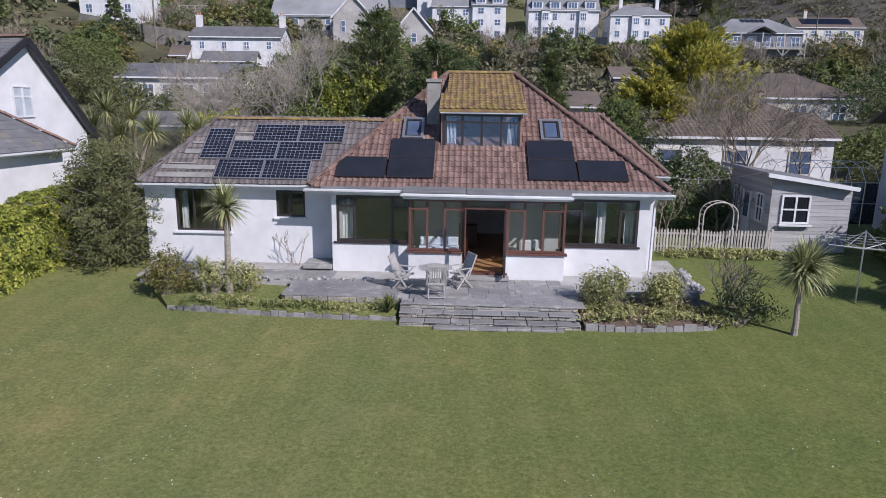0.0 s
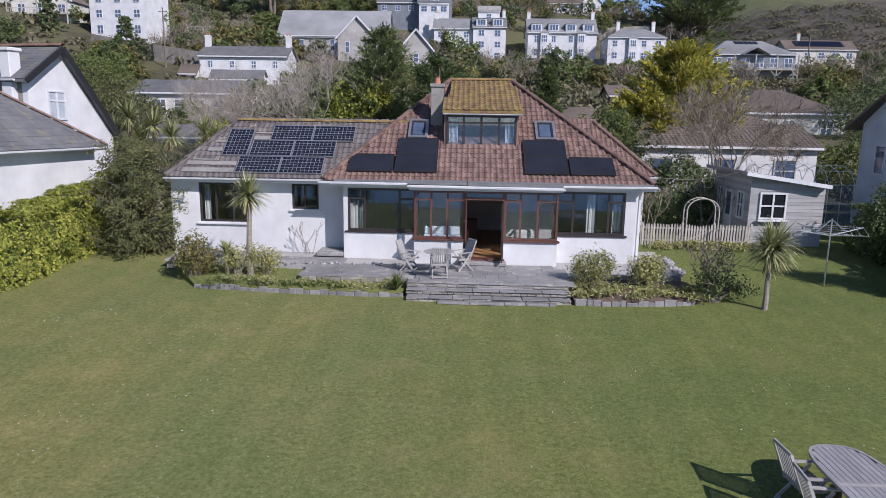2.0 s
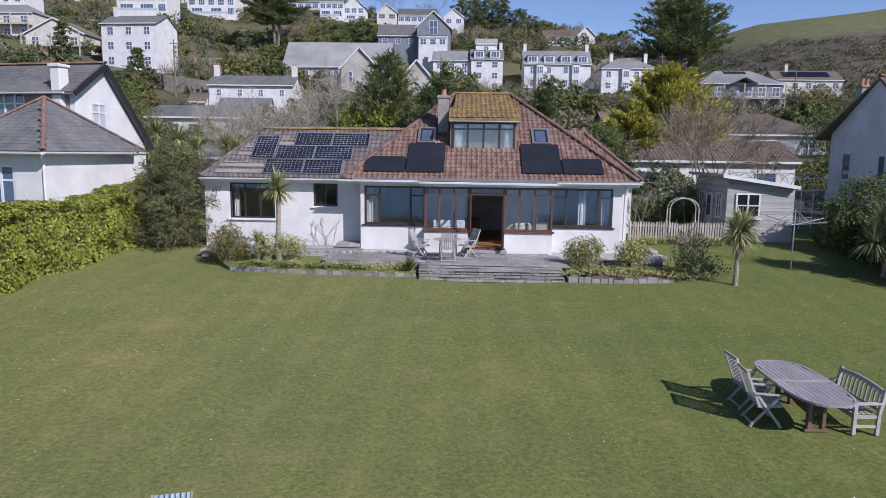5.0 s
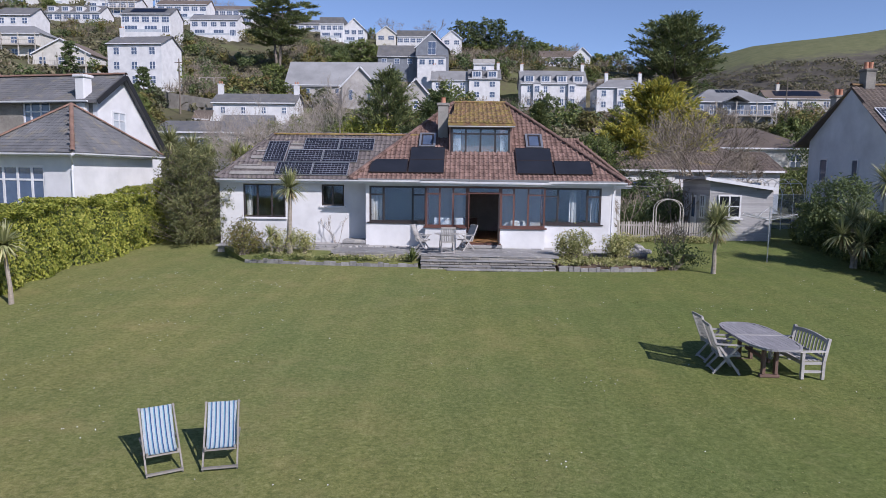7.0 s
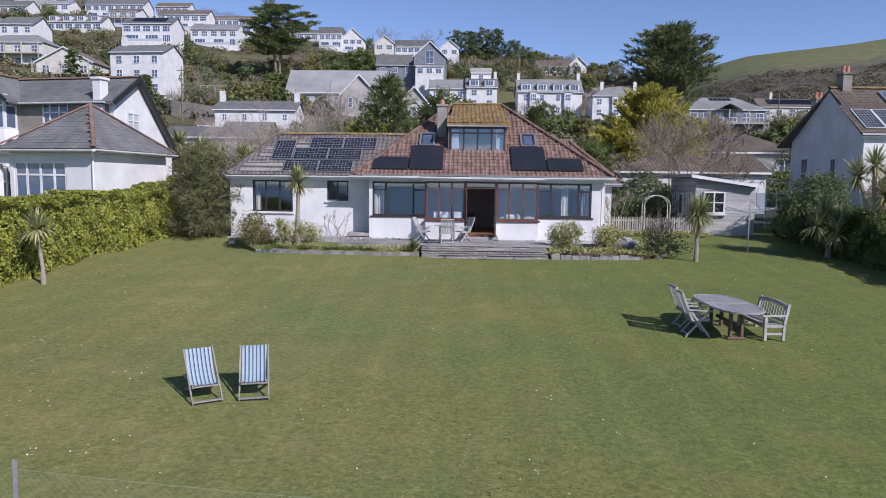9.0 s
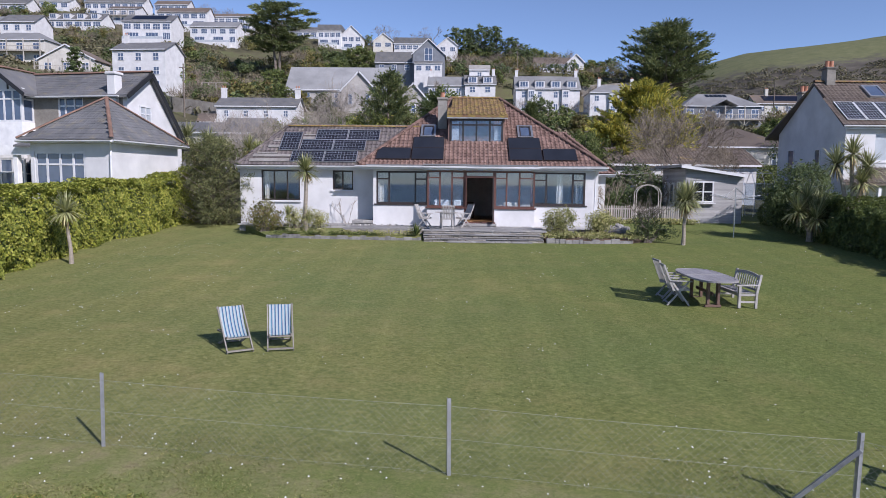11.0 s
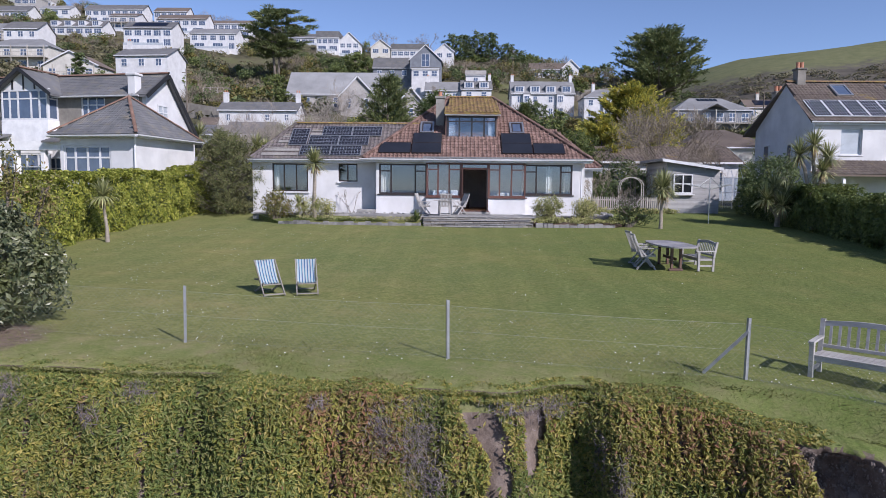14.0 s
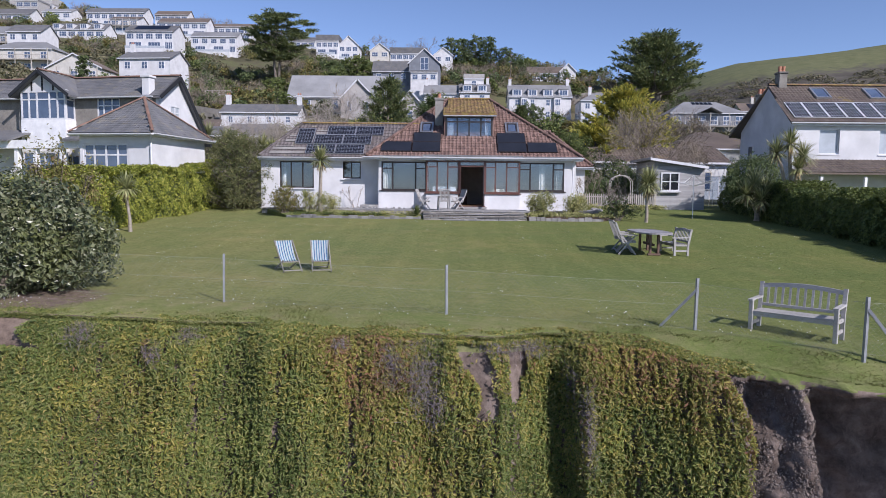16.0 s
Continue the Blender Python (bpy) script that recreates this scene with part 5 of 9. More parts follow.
PZ = 0.45
patio = thing("patio", (0, 0, 0), "grey slate patio terrace with low stone edge before the house", "patio", kind="structure")
bm = bmesh.new()
solid(bm, [[(-10.45, 0.95, PZ - 0.05), (-10.0, -1.1, PZ - 0.05), (-4.75, -1.5, PZ - 0.05), (-4.6, -3.0, PZ - 0.05), (-1.02, -3.0, PZ - 0.05), (-1.02, -3.64, PZ - 0.05), (4.15, -3.64, PZ - 0.05), (4.4, -2.1, PZ - 0.05), (8.2, -1.9, PZ - 0.05), (8.6, 3.9, PZ - 0.05), (7.4, 3.9, PZ - 0.05), (7.4, 0.95, PZ - 0.05)]], 0.6)
part("bed_layer", bm, CONCRETE, patio)
slab_field(patio, [(-1.02, -3.66), (4.15, -3.66), (4.15, -0.8), (-1.02, -0.8)], PZ, 0.62, 0.56, STONE, singles=70)
slab_field(patio, [(-4.6, -3.04), (-1.04, -3.04), (-1.04, -1.45), (-4.7, -1.45)], PZ + 0.01, 0.7, 0.6, STONE, singles=40)
slab_field(patio, [(-10.1, -1.0), (-1.04, -1.25), (-1.04, 0.0), (-3.8, 0.0), (-3.8, 0.9), (-10.3, 0.9)], PZ, 0.62, 0.52, STONE, singles=120)
slab_field(patio, [(4.16, -2.0), (8.2, -1.8), (8.5, 3.8), (7.5, 3.8), (7.4, 0.0), (4.16, 0.0)], PZ, 0.6, 0.55, STONE, singles=80)
bm = bmesh.new()
for i in range(90):  # pale pebbles strewn along the old edge of the terrace
    x, y = rnd.uniform(-9.2, -1.4), -1.38 + rnd.gauss(0, 0.1)
    s = rnd.uniform(0.03, 0.085)
    m = Matrix.LocRotScale((x, y, PZ + s * 0.35), Euler((rnd.random(), rnd.random(), rnd.random() * 6)), (s * 1.3, s, s * 0.7))
    bmesh.ops.create_icosphere(bm, subdivisions=1, radius=1, matrix=m)
for i in range(60):
    x, y = rnd.uniform(7.3, 8.6), rnd.uniform(-2.0, 0.8)
    x = 8.25 + (y + 1.5) * 0.08 + rnd.gauss(0, 0.07)
    s = rnd.uniform(0.05, 0.12)
    m = Matrix.LocRotScale((x, y, PZ + s * 0.2), Euler((rnd.random(), rnd.random(), rnd.random() * 6)), (s * 1.3, s, s * 0.8))
    bmesh.ops.create_icosphere(bm, subdivisions=1, radius=1, matrix=m)
tagged(part("pebbles", bm, PEBBLE, patio, "pale loose stones"), kind="stuff")

steps = thing("garden_steps", (0, 0, 0), "wide slate garden steps from lawn to patio", "steps", kind="structure")
for x0, x1, y0, y1, z0, z1 in ((-1.02, 4.15, -3.66, -3.4, 0.28, PZ - 0.02), (-1.02, 4.2, -4.05, -3.7, 0.13, 0.28), (-0.98, 4.15, -4.4, -4.08, -0.05, 0.13)):
    part("riser_core", boxes((x0 + 0.02, x1 - 0.02, y0 + 0.06, y1 + 0.3, z0 - 0.1, z1 - 0.05)), EARTH, steps)
    stone_course(steps, x0, x1, y0, z0, (z0 + z1) / 2, 0.2, STONE_WALL)
    stone_course(steps, x0, x1, y0, (z0 + z1) / 2, z1 - 0.04, 0.2, STONE_WALL)
    stone_course(steps, x0, x1, y0 - 0.03, z1 - 0.04, z1, 0.4, STONE, name="tread", w=(0.5, 0.95))
stone_course(steps, 0.0, 3.65, -4.62, -0.03, 0.05, 0.25, STONE, name="tread", w=(0.6, 1.1))
# dark edge under the upper slabs
stone_course(patio, -4.6, -1.04, -3.06, 0.2, PZ - 0.06, 0.15, STONE_WALL)
stone_course(patio, 4.3, 8.2, -2.05, 0.2, PZ - 0.02, 0.15, STONE_WALL)


def bed_edge(x0, y0, x1, y1, label):
    b = thing("flower_bed", (x0, y0, 0), label, "flower bed", kind="structure")
    total = math.hypot(x1 - x0, y1 - y0)
    turn = math.atan2(y1 - y0, x1 - x0)
    at = 0.0
    while at < total - 0.1:
        w = min(rnd.uniform(0.16, 0.42), total - at)
        bm = boxes((0.004, w - 0.004, -0.035, 0.035, -0.15, rnd.uniform(0.1, 0.2)), bevel=0.014)
        me = bpy.data.meshes.new("edging_stone")
        bm.to_mesh(me)
        bm.free()
        me.materials.append(EDGING)
        t = at / total
        bow = -0.12 * math.sin(math.pi * t)
        piece("edging_stone", me, b, (x1 - x0) * t, (y1 - y0) * t + bow, rnd.uniform(-0.02, 0.01), rnd.uniform(-0.12, 0.06), rnd.uniform(-0.05, 0.05), turn + rnd.uniform(-0.05, 0.05))
        at += w
    return b


bl = bed_edge(-8.05, -3.45, -1.1, -4.0, "planted bed edged with upright grey stones")
bm = bmesh.new()
solid(bm, [[(0, 0.02, 0.12), (6.95, -0.52, 0.12), (6.95, 0.9, 0.26), (3.4, 0.95, 0.28), (3.3, 1.6, 0.34), (-1.6, 2.2, 0.36)]], 0.3)
part("soil", bm, LAND, bl)
br = bed_edge(4.25, -4.42, 8.0, -4.05, "planted bed edged with upright grey stones")
bm = bmesh.new()
solid(bm, [[(0, 0.02, 0.12), (3.75, 0.4, 0.12), (4.6, 1.3, 0.14), (4.0, 2.25, 0.3), (0, 2.3, 0.3)]], 0.3)
part("soil", bm, EARTH, br)


def ground_cover(loc, region, n, size, material, label, seed, height=0.25, aspect=0.35):
    """Low plants as clumps of upright leaves."""
    r = np.random.RandomState(seed)
    e = thing("bed_plants", loc, label, "plants", kind="stuff")
    (x0, x1), (y0, y1) = region
    k = max(6, n // 60)
    cx, cy = r.uniform(x0, x1, k), r.uniform(y0, y1, k)
    ch = r.uniform(0.4, 1.0, k) * height
    i = r.randint(0, k, n)
    P = np.stack([cx[i] + r.normal(0, 0.16, n), cy[i] + r.normal(0, 0.14, n), r.uniform(0.0, 1, n) * ch[i]], 1)
    link("leaves", leaf_mesh("leaves", P, np.repeat([[0, -0.5, 0.7]], n, 0), size, aspect, 0.9, seed), material, e)


ground_cover((-7.9, -3.4, 0.2), ((0.2, 6.6), (-0.3, 0.6)), 1500, 0.1, LEAF_MID, "low green plants filling the bed", 3, 0.12)
ground_cover((-7.9, -3.4, 0.22), ((1.0, 6.5), (-0.3, 0.4)), 1300, 0.1, LEAF_PALE, "low straggling bed plants", 4, 0.22)
ground_cover((4.4, -4.2, 0.2), ((0.0, 4.0), (0.1, 1.3)), 2400, 0.14, LEAF_PALE, "low green leafy bed plants", 5, 0.24)
ground_cover((8.4, 3.4, 0.42), ((0.2, 4.6), (-0.35, 0.3)), 3000, 0.16, LEAF_PALE, "green leafy plants along the fence", 6, 0.34)
# a tuft of iris leaves at the head of the steps
v, f = [], []
blades(v, f, (0, 0, 0), 70, 0.6, 0.05, random.Random(4), 0.7, 1.5, 0.4)
e = thing("iris_clump", (-1.35, -3.75, 0.18), "green clump of sword leaves in the bed", "plant")
me = bpy.data.meshes.new("leaves")
me.from_pydata(v, [], f)
link("leaves", me, LEAF_MID, e)

# shrubs in the beds
shrub((-8.35, -2.6, 0.25), [(0, 0, 0.75, 0.62, 0.55, 0.75), (0.4, 0.1, 0.5, 0.45, 0.4, 0.5), (-0.35, 0.1, 0.6, 0.4, 0.4, 0.6)], 4200, 0.085, LEAF_OLIVE, "olive and bronze rounded shrub in the bed", seed=11, stems=14, shell=0.7, rough=0.6)
shrub((-7.0, -2.5, 0.25), [(0, 0, 0.55, 0.55, 0.5, 0.55), (0.6, 0.1, 0.6, 0.5, 0.45, 0.55)], 1900, 0.08, LEAF_PALE, "thin grey-green leggy shrub in the bed", seed=12, stems=14, shell=0.9)
shrub((-5.9, -2.3, 0.25), [(0, 0, 0.5, 0.5, 0.4, 0.5)], 1100, 0.08, LEAF_PALE, "thin grey-green leggy shrub in the bed", seed=13, stems=12, shell=0.9)
shrub((5.0, -3.1, 0.25), [(0, 0, 0.6, 0.65, 0.55, 0.7), (0.35, -0.1, 0.8, 0.35, 0.35, 0.4), (-0.4, 0.1, 0.6, 0.35, 0.35, 0.5)], 4200, 0.085, LEAF_PALE, "pale grey-green shrub by the steps", seed=14, stems=16, shell=0.8, rough=0.7)
shrub((6.75, -2.9, 0.25), [(0, 0, 0.5, 0.6, 0.55, 0.6), (0.3, 0.1, 0.65, 0.35, 0.4, 0.4)], 4000, 0.085, LEAF_PALE, "rounded yellow-green shrub by the patio", seed=15, stems=14, shell=0.8, rough=0.7)
shrub((8.7, -3.6, 0.05), [(0, 0, 0.65, 0.8, 0.7, 0.65), (0.7, 0.0, 0.4, 0.7, 0.5, 0.4)], 1700, 0.1, LEAF_DARK, "dark twiggy shrub at the bed's end", seed=16, stems=34, shell=0.9)
bare_tree((8.5, -3.3, 0.1), 2.0, "leafless dark twiggy rose bush", 17, 3, 3, radius=0.035, trunks=6, material=BARK, spread=0.8)
bare_tree((-5.1, 0.55, 0.4), 1.4, "leafless pale climbing shrub against the white wall", 18, 3, 2, radius=0.016, trunks=4, material=BARK_PALE, spread=0.5)
cordyline((-6.5, -2.4, 0.2), [(0.02, 0.0, 2.75)], "single-stemmed cabbage palm in the front bed", seed=21, n=170, length=0.95)
cordyline((-7.25, -2.55, 0.25), [(0, 0, 0.75)], "young low cabbage palm in the front bed", seed=22, n=60, length=0.55, trunk_r=0.05, skirt=False)
cordyline((10.05, -4.3, 0.0), [(0.0, 0.0, 1.75), (0.16, 0.1, 1.95)], "twin-stemmed cabbage palm on the lawn", seed=23, n=190, length=0.95, trunk_r=0.075)
cordyline((-12.6, -10.6, lawn_z(-12.6, -10.6)), [(-0.12, 0.0, 1.75)], "small cabbage palm before the bright hedge", seed=24, n=120, length=0.8, trunk_r=0.07)

# hedges and bushes at the sides
hedge([(-13.9, 4.2, 0.2, 1.1), (-14.3, 0.0, 0.0, 0.98), (-14.8, -6.0, -0.2, 0.95), (-14.4, -12.2, -0.5, 0.88), (-14.0, -20.5, -0.85, 0.8)], 1.9, 2.65, 95000, 0.11, LEAF_HEDGE, "bright yellow-green clipped garden hedge", seed=31)
tuft_tree((-11.95, 0.9, 0.1), 4.3, 1.95, 150, 110, 0.14, LEAF_BUSH, "shaggy dark green and brown juniper by the house corner", 32, "dome", 0.7, 0.3, trunk_r=0.1, base=0.03, name="bush")
shrub((-8.35, -24.2, lawn_z(-8.5, -24.2)), [(0, 0, 1.1, 1.65, 1.5, 1.15), (1.1, 0.05, 0.85, 1.02, 1.1, 0.88), (-1.5, 0.3, 1.3, 1.3, 1.2, 1.2), (0.4, -0.7, 0.66, 1.2, 0.8, 0.66), (-0.5, -0.8, 0.6, 0.9, 0.8, 0.7), (0.5, 0.5, 1.45, 0.8, 0.8, 0.7)], 36000, 0.105, LEAF_BROAD, "large glossy grey-green evergreen bush at the cliff edge", "bush", seed=33, stems=10, shell=0.5, aspect=0.5, rough=0.5)
bare_tree((-7.9, -25.2, lawn_z(-7.9, -25.2)), 0.7, "leafless grey undergrowth at the foot of the bush", 38, 3, 3, radius=0.02, trunks=7, spread=1.0)
shrub((-8.6, -25.6, lawn_z(-8.6, -25.4) - 0.05), [(0, 0, 0.16, 0.5, 0.25, 0.18), (0.8, 0.1, 0.12, 0.4, 0.2, 0.14), (-0.7, 0.1, 0.2, 0.5, 0.25, 0.22)], 1500, 0.07, LEAF_GREY, "low grey-green weeds under the bush", seed=39, stems=4, shell=0.8)
shrub((-9.6, -20.4, lawn_z(-9.6, -20.4)), [(0, 0, 2.5, 0.42, 0.4, 0.95), (0.65, 0.2, 2.0, 0.4, 0.4, 0.85), (-0.6, 0, 2.2, 0.45, 0.4, 1.0), (0.2, -0.1, 1.3, 0.9, 0.7, 1.2)], 3000, 0.1, LEAF_OLIVE, "straggling brown-green evergreen behind the bush", "bush", seed=34, stems=22, shell=0.85, aspect=0.4, rough=0.6)
hedge([(18.2, 4.0, 0.3, 1.0), (17.7, -4.0, 0.0, 1.02), (17.3, -12.0, -0.45, 1.0), (16.9, -22.0, -0.8, 1.0)], 2.4, 1.8, 60000, 0.13, LEAF_MID, "dense dark green hedge along the boundary", seed=35)
cordyline((16.3, -2.4, lawn_z(16.3, -2.4)), [(-0.2, 0, 1.9), (-0.7, -0.3, 1.35), (0.35, -0.1, 1.5), (-0.1, -0.7, 1.05)], "bushy many-headed cabbage palm at the boundary", seed=25, n=120, length=1.0, trunk_r=0.12)
cordyline((17.2, -4.0, lawn_z(17.2, -4.0)), [(-0.15, 0, 3.9), (-0.75, 0.1, 3.45), (0.45, -0.1, 3.3), (0.2, -0.2, 2.7)], "tall forked cabbage palm above the hedge", seed=26, n=120, length=0.95, trunk_r=0.1)
shrub((17.7, 1.6, 0.3), [(0, 0, 1.7, 1.35, 1.3, 1.75), (0.8, 0.4, 2.3, 1.0, 1.0, 1.2), (-0.9, -0.2, 1.3, 0.9, 0.9, 1.2)], 11000, 0.13, LEAF_DARK, "dark rounded evergreen tree by the boundary", "bush", seed=36, stems=6)
shrub((17.6, -2.2, 0.1), [(0, 0, 1.05, 1.2, 1.5, 1.1), (0.3, -1.6, 1.0, 1.2, 1.3, 1.0)], 8000, 0.13, LEAF_DARK, "dark evergreen shrub rising from the boundary hedge", seed=37, stems=6)
shrub((26.0, 15.5, 1.0), [(0, 0, 1.3, 1.9, 1.4, 1.4), (2.4, 0.8, 1.1, 1.7, 1.3, 1.2), (-1.9, 1.5, 0.9, 1.4, 1.2, 1.0)], 6000, 0.2, LEAF_BUSH, "brown-green garden shrubs beyond the greenhouse", seed=41, stems=5)
shrub((28.5, 24.0, 1.8), [(0, 0, 1.5, 2.4, 1.6, 1.6), (3.0, 0.6, 1.3, 2.0, 1.5, 1.4), (-2.6, 0.5, 1.2, 1.8, 1.4, 1.3)], 6000, 0.24, LEAF_MID, "green garden shrubs beside the garage", seed=42, stems=5)

# ---- garden furniture ----
def stripes():
    """Deckchair canvas: white, pale blue and mid-blue stripes along its length."""
    m, nt, bs = nodes_of("striped_canvas")
    tc = nt.nodes.new("ShaderNodeTexCoord")
    sp = nt.nodes.new("ShaderNodeSeparateXYZ")
    nt.links.new(tc.outputs["Object"], sp.inputs[0])
    mod = nt.nodes.new("ShaderNodeMath")
    mod.operation = "WRAP"
    mod.inputs[1].default_value, mod.inputs[2].default_value = 1.0, 0.0
    mul = nt.nodes.new("ShaderNodeMath")
    mul.operation = "MULTIPLY"
    mul.inputs[1].default_value = 15.5
    nt.links.new(sp.outputs["X"], mul.inputs[0])
    nt.links.new(mul.outputs[0], mod.inputs[0])
    col = ramp(nt, mod.outputs[0], ((0.0, (0.62, 0.7, 0.74)), (0.3, (0.2, 0.44, 0.6)), (0.5, (0.05, 0.11, 0.29)), (0.72, (0.62, 0.7, 0.74))))
    for n in nt.nodes:
        if n.type == "VALTORGB":
            n.color_ramp.interpolation = "CONSTANT"
    col = mix(nt, 1.0, col, ramp(nt, noise_of(nt, 60, 3), ((0.3, (0.86, 0.86, 0.86)), (0.7, (1.05, 1.05, 1.05)))), "MULTIPLY")
    nt.links.new(col, bs.inputs["Base Color"])
    bs.inputs["Roughness"].default_value = 0.9
    return m


CANVAS = stripes()


def deckchair(x, y, rz, label):
    e = thing("deckchair", (x, y, lawn_z(x, y)), label, "deckchair", "deckchairs on the lawn", rz)
    for s in (-0.238, 0.238):
        bm = bmesh.new()
        bar(bm, (s, 0.0, 0.01), (s, 0.8, 0.76), 0.024, 0.045)
        part("long_rail", bm, DECKWOOD, e)
        bm = bmesh.new()
        bar(bm, (s * 0.86, 0.88, 0.01), (s * 0.86, 0.14, 0.29), 0.024, 0.042)
        part("short_rail", bm, DECKWOOD, e)
        bm = bmesh.new()
        bar(bm, (s * 1.04, 0.36, 0.35), (s * 1.04, 0.78, 0.31), 0.018, 0.03)
        part("prop", bm, DECKWOOD, e)
    for a, b in (((-0.25, 0.0, 0.05), (0.25, 0.0, 0.05)), ((-0.26, 0.79, 0.745), (0.26, 0.79, 0.745)), ((-0.22, 0.16, 0.255), (0.22, 0.16, 0.255)), ((-0.23, 0.86, 0.04), (0.23, 0.86, 0.04)), ((-0.25, 0.77, 0.32), (0.25, 0.77, 0.32))):
        bm = bmesh.new()
        bar(bm, a, b, 0.05 if a[1] == 0.0 else 0.03, 0.025)
        part("crossbar", bm, DECKWOOD, e)
    prof = [(0.78, 0.765), (0.72, 0.67), (0.63, 0.53), (0.53, 0.41), (0.43, 0.315), (0.33, 0.255), (0.23, 0.24), (0.135, 0.285)]
    bm = bmesh.new()
    rows = []
    for i, (yy, zz) in enumerate(prof):
        row = []
        for k in range(9):
            xx = -0.215 + 0.43 * k / 8
            sag = 0.02 * (1 - (xx / 0.225) ** 2) * math.sin(math.pi * i / (len(prof) - 1))
            row.append(bm.verts.new((xx, yy + sag * 0.3, zz - sag)))
        rows.append(row)
    for a, b in zip(rows, rows[1:]):
        for k in range(8):
            bm.faces.new((a[k], a[k + 1], b[k + 1], b[k]))
    bmesh.ops.solidify(bm, geom=bm.faces[:], thickness=0.006)
    part("sling", bm, CANVAS, e, "blue and white striped canvas", smooth=True)
    return e


deckchair(-3.50, -20.58, 32, "blue and white striped deckchair turned a little aside on the lawn")
deckchair(-2.80, -20.36, 16, "blue and white striped deckchair facing the sea on the lawn")


def garden_chair():
    """A folding teak armchair, facing -y, its feet at z 0."""
    e = thing("garden_chair", (0, 0, -50), "silvery weathered teak folding armchair beside the table", "chair")
    for s in (-0.27, 0.27):
        for a, b in (((s, -0.25, 0.0), (s, 0.2, 0.62)), ((s * 0.9, 0.3, 0.0), (s * 0.9, -0.22, 0.62)), ((s, 0.16, 0.4), (s, 0.42, 1.06))):
            bm = bmesh.new()
            bar(bm, a, b, 0.028, 0.045)
            part("leg" if a[2] == 0 else "back_post", bm, TEAK, e)
        bm = bmesh.new()
        bar(bm, (s * 1.06, -0.3, 0.64), (s * 1.06, 0.28, 0.66), 0.06, 0.028)
        part("armrest", bm, TEAK, e)
        bm = bmesh.new()
        bar(bm, (s * 0.92, -0.25, 0.42), (s * 0.92, 0.2, 0.4), 0.03, 0.045)
        part("seat_rail", bm, TEAK, e)
    for i in range(7):
        yy = -0.25 + 0.07 * i
        part("seat_slat", boxes((-0.25, 0.25, yy, yy + 0.052, 0.445 - 0.02 * i / 6, 0.463 - 0.02 * i / 6), bevel=0.004), TEAK, e)
    for i in range(7):
        x = -0.21 + 0.07 * i
        bm = bmesh.new()
        bar(bm, (x, 0.19, 0.48), (x, 0.4, 1.02), 0.045, 0.016, up=(0, 1, 0))
        part("back_slat", bm, TEAK, e)
    for z, yy in ((0.47, 0.185), (1.04, 0.41)):
        bm = bmesh.new()
        bar(bm, (-0.27, yy, z), (0.27, yy, z), 0.03, 0.05)
        part("back_rail", bm, TEAK, e)
    for a in ((-0.22, 0.09), (0.27, 0.06)):
        bm = bmesh.new()
        bar(bm, (-0.27, a[0], a[1]), (0.27, a[0], a[1]), 0.025, 0.04)
        part("stretcher", bm, TEAK, e)
    return e


chair0 = garden_chair()
for i, (x, y, z, rz) in enumerate(((6.38, -15.05, None, 86), (6.42, -14.3, None, 93), (-1.05, -2.15, PZ, 78), (0.72, -1.85, PZ, -62), (0.02, -3.0, PZ, 184))):
    m = pose(x, y, lawn_z(x, y) if z is None else z, 0, 0, rz)
    if i == 0:
        chair0.matrix_world = m
        c = chair0
    else:
        c = copy_thing(chair0, m)
    tagged(c, group="chairs round the lawn table" if i < 2 else "chairs round the patio table")
    if i >= 2:
        tagged(c, "pale weathered teak folding armchair on the patio")


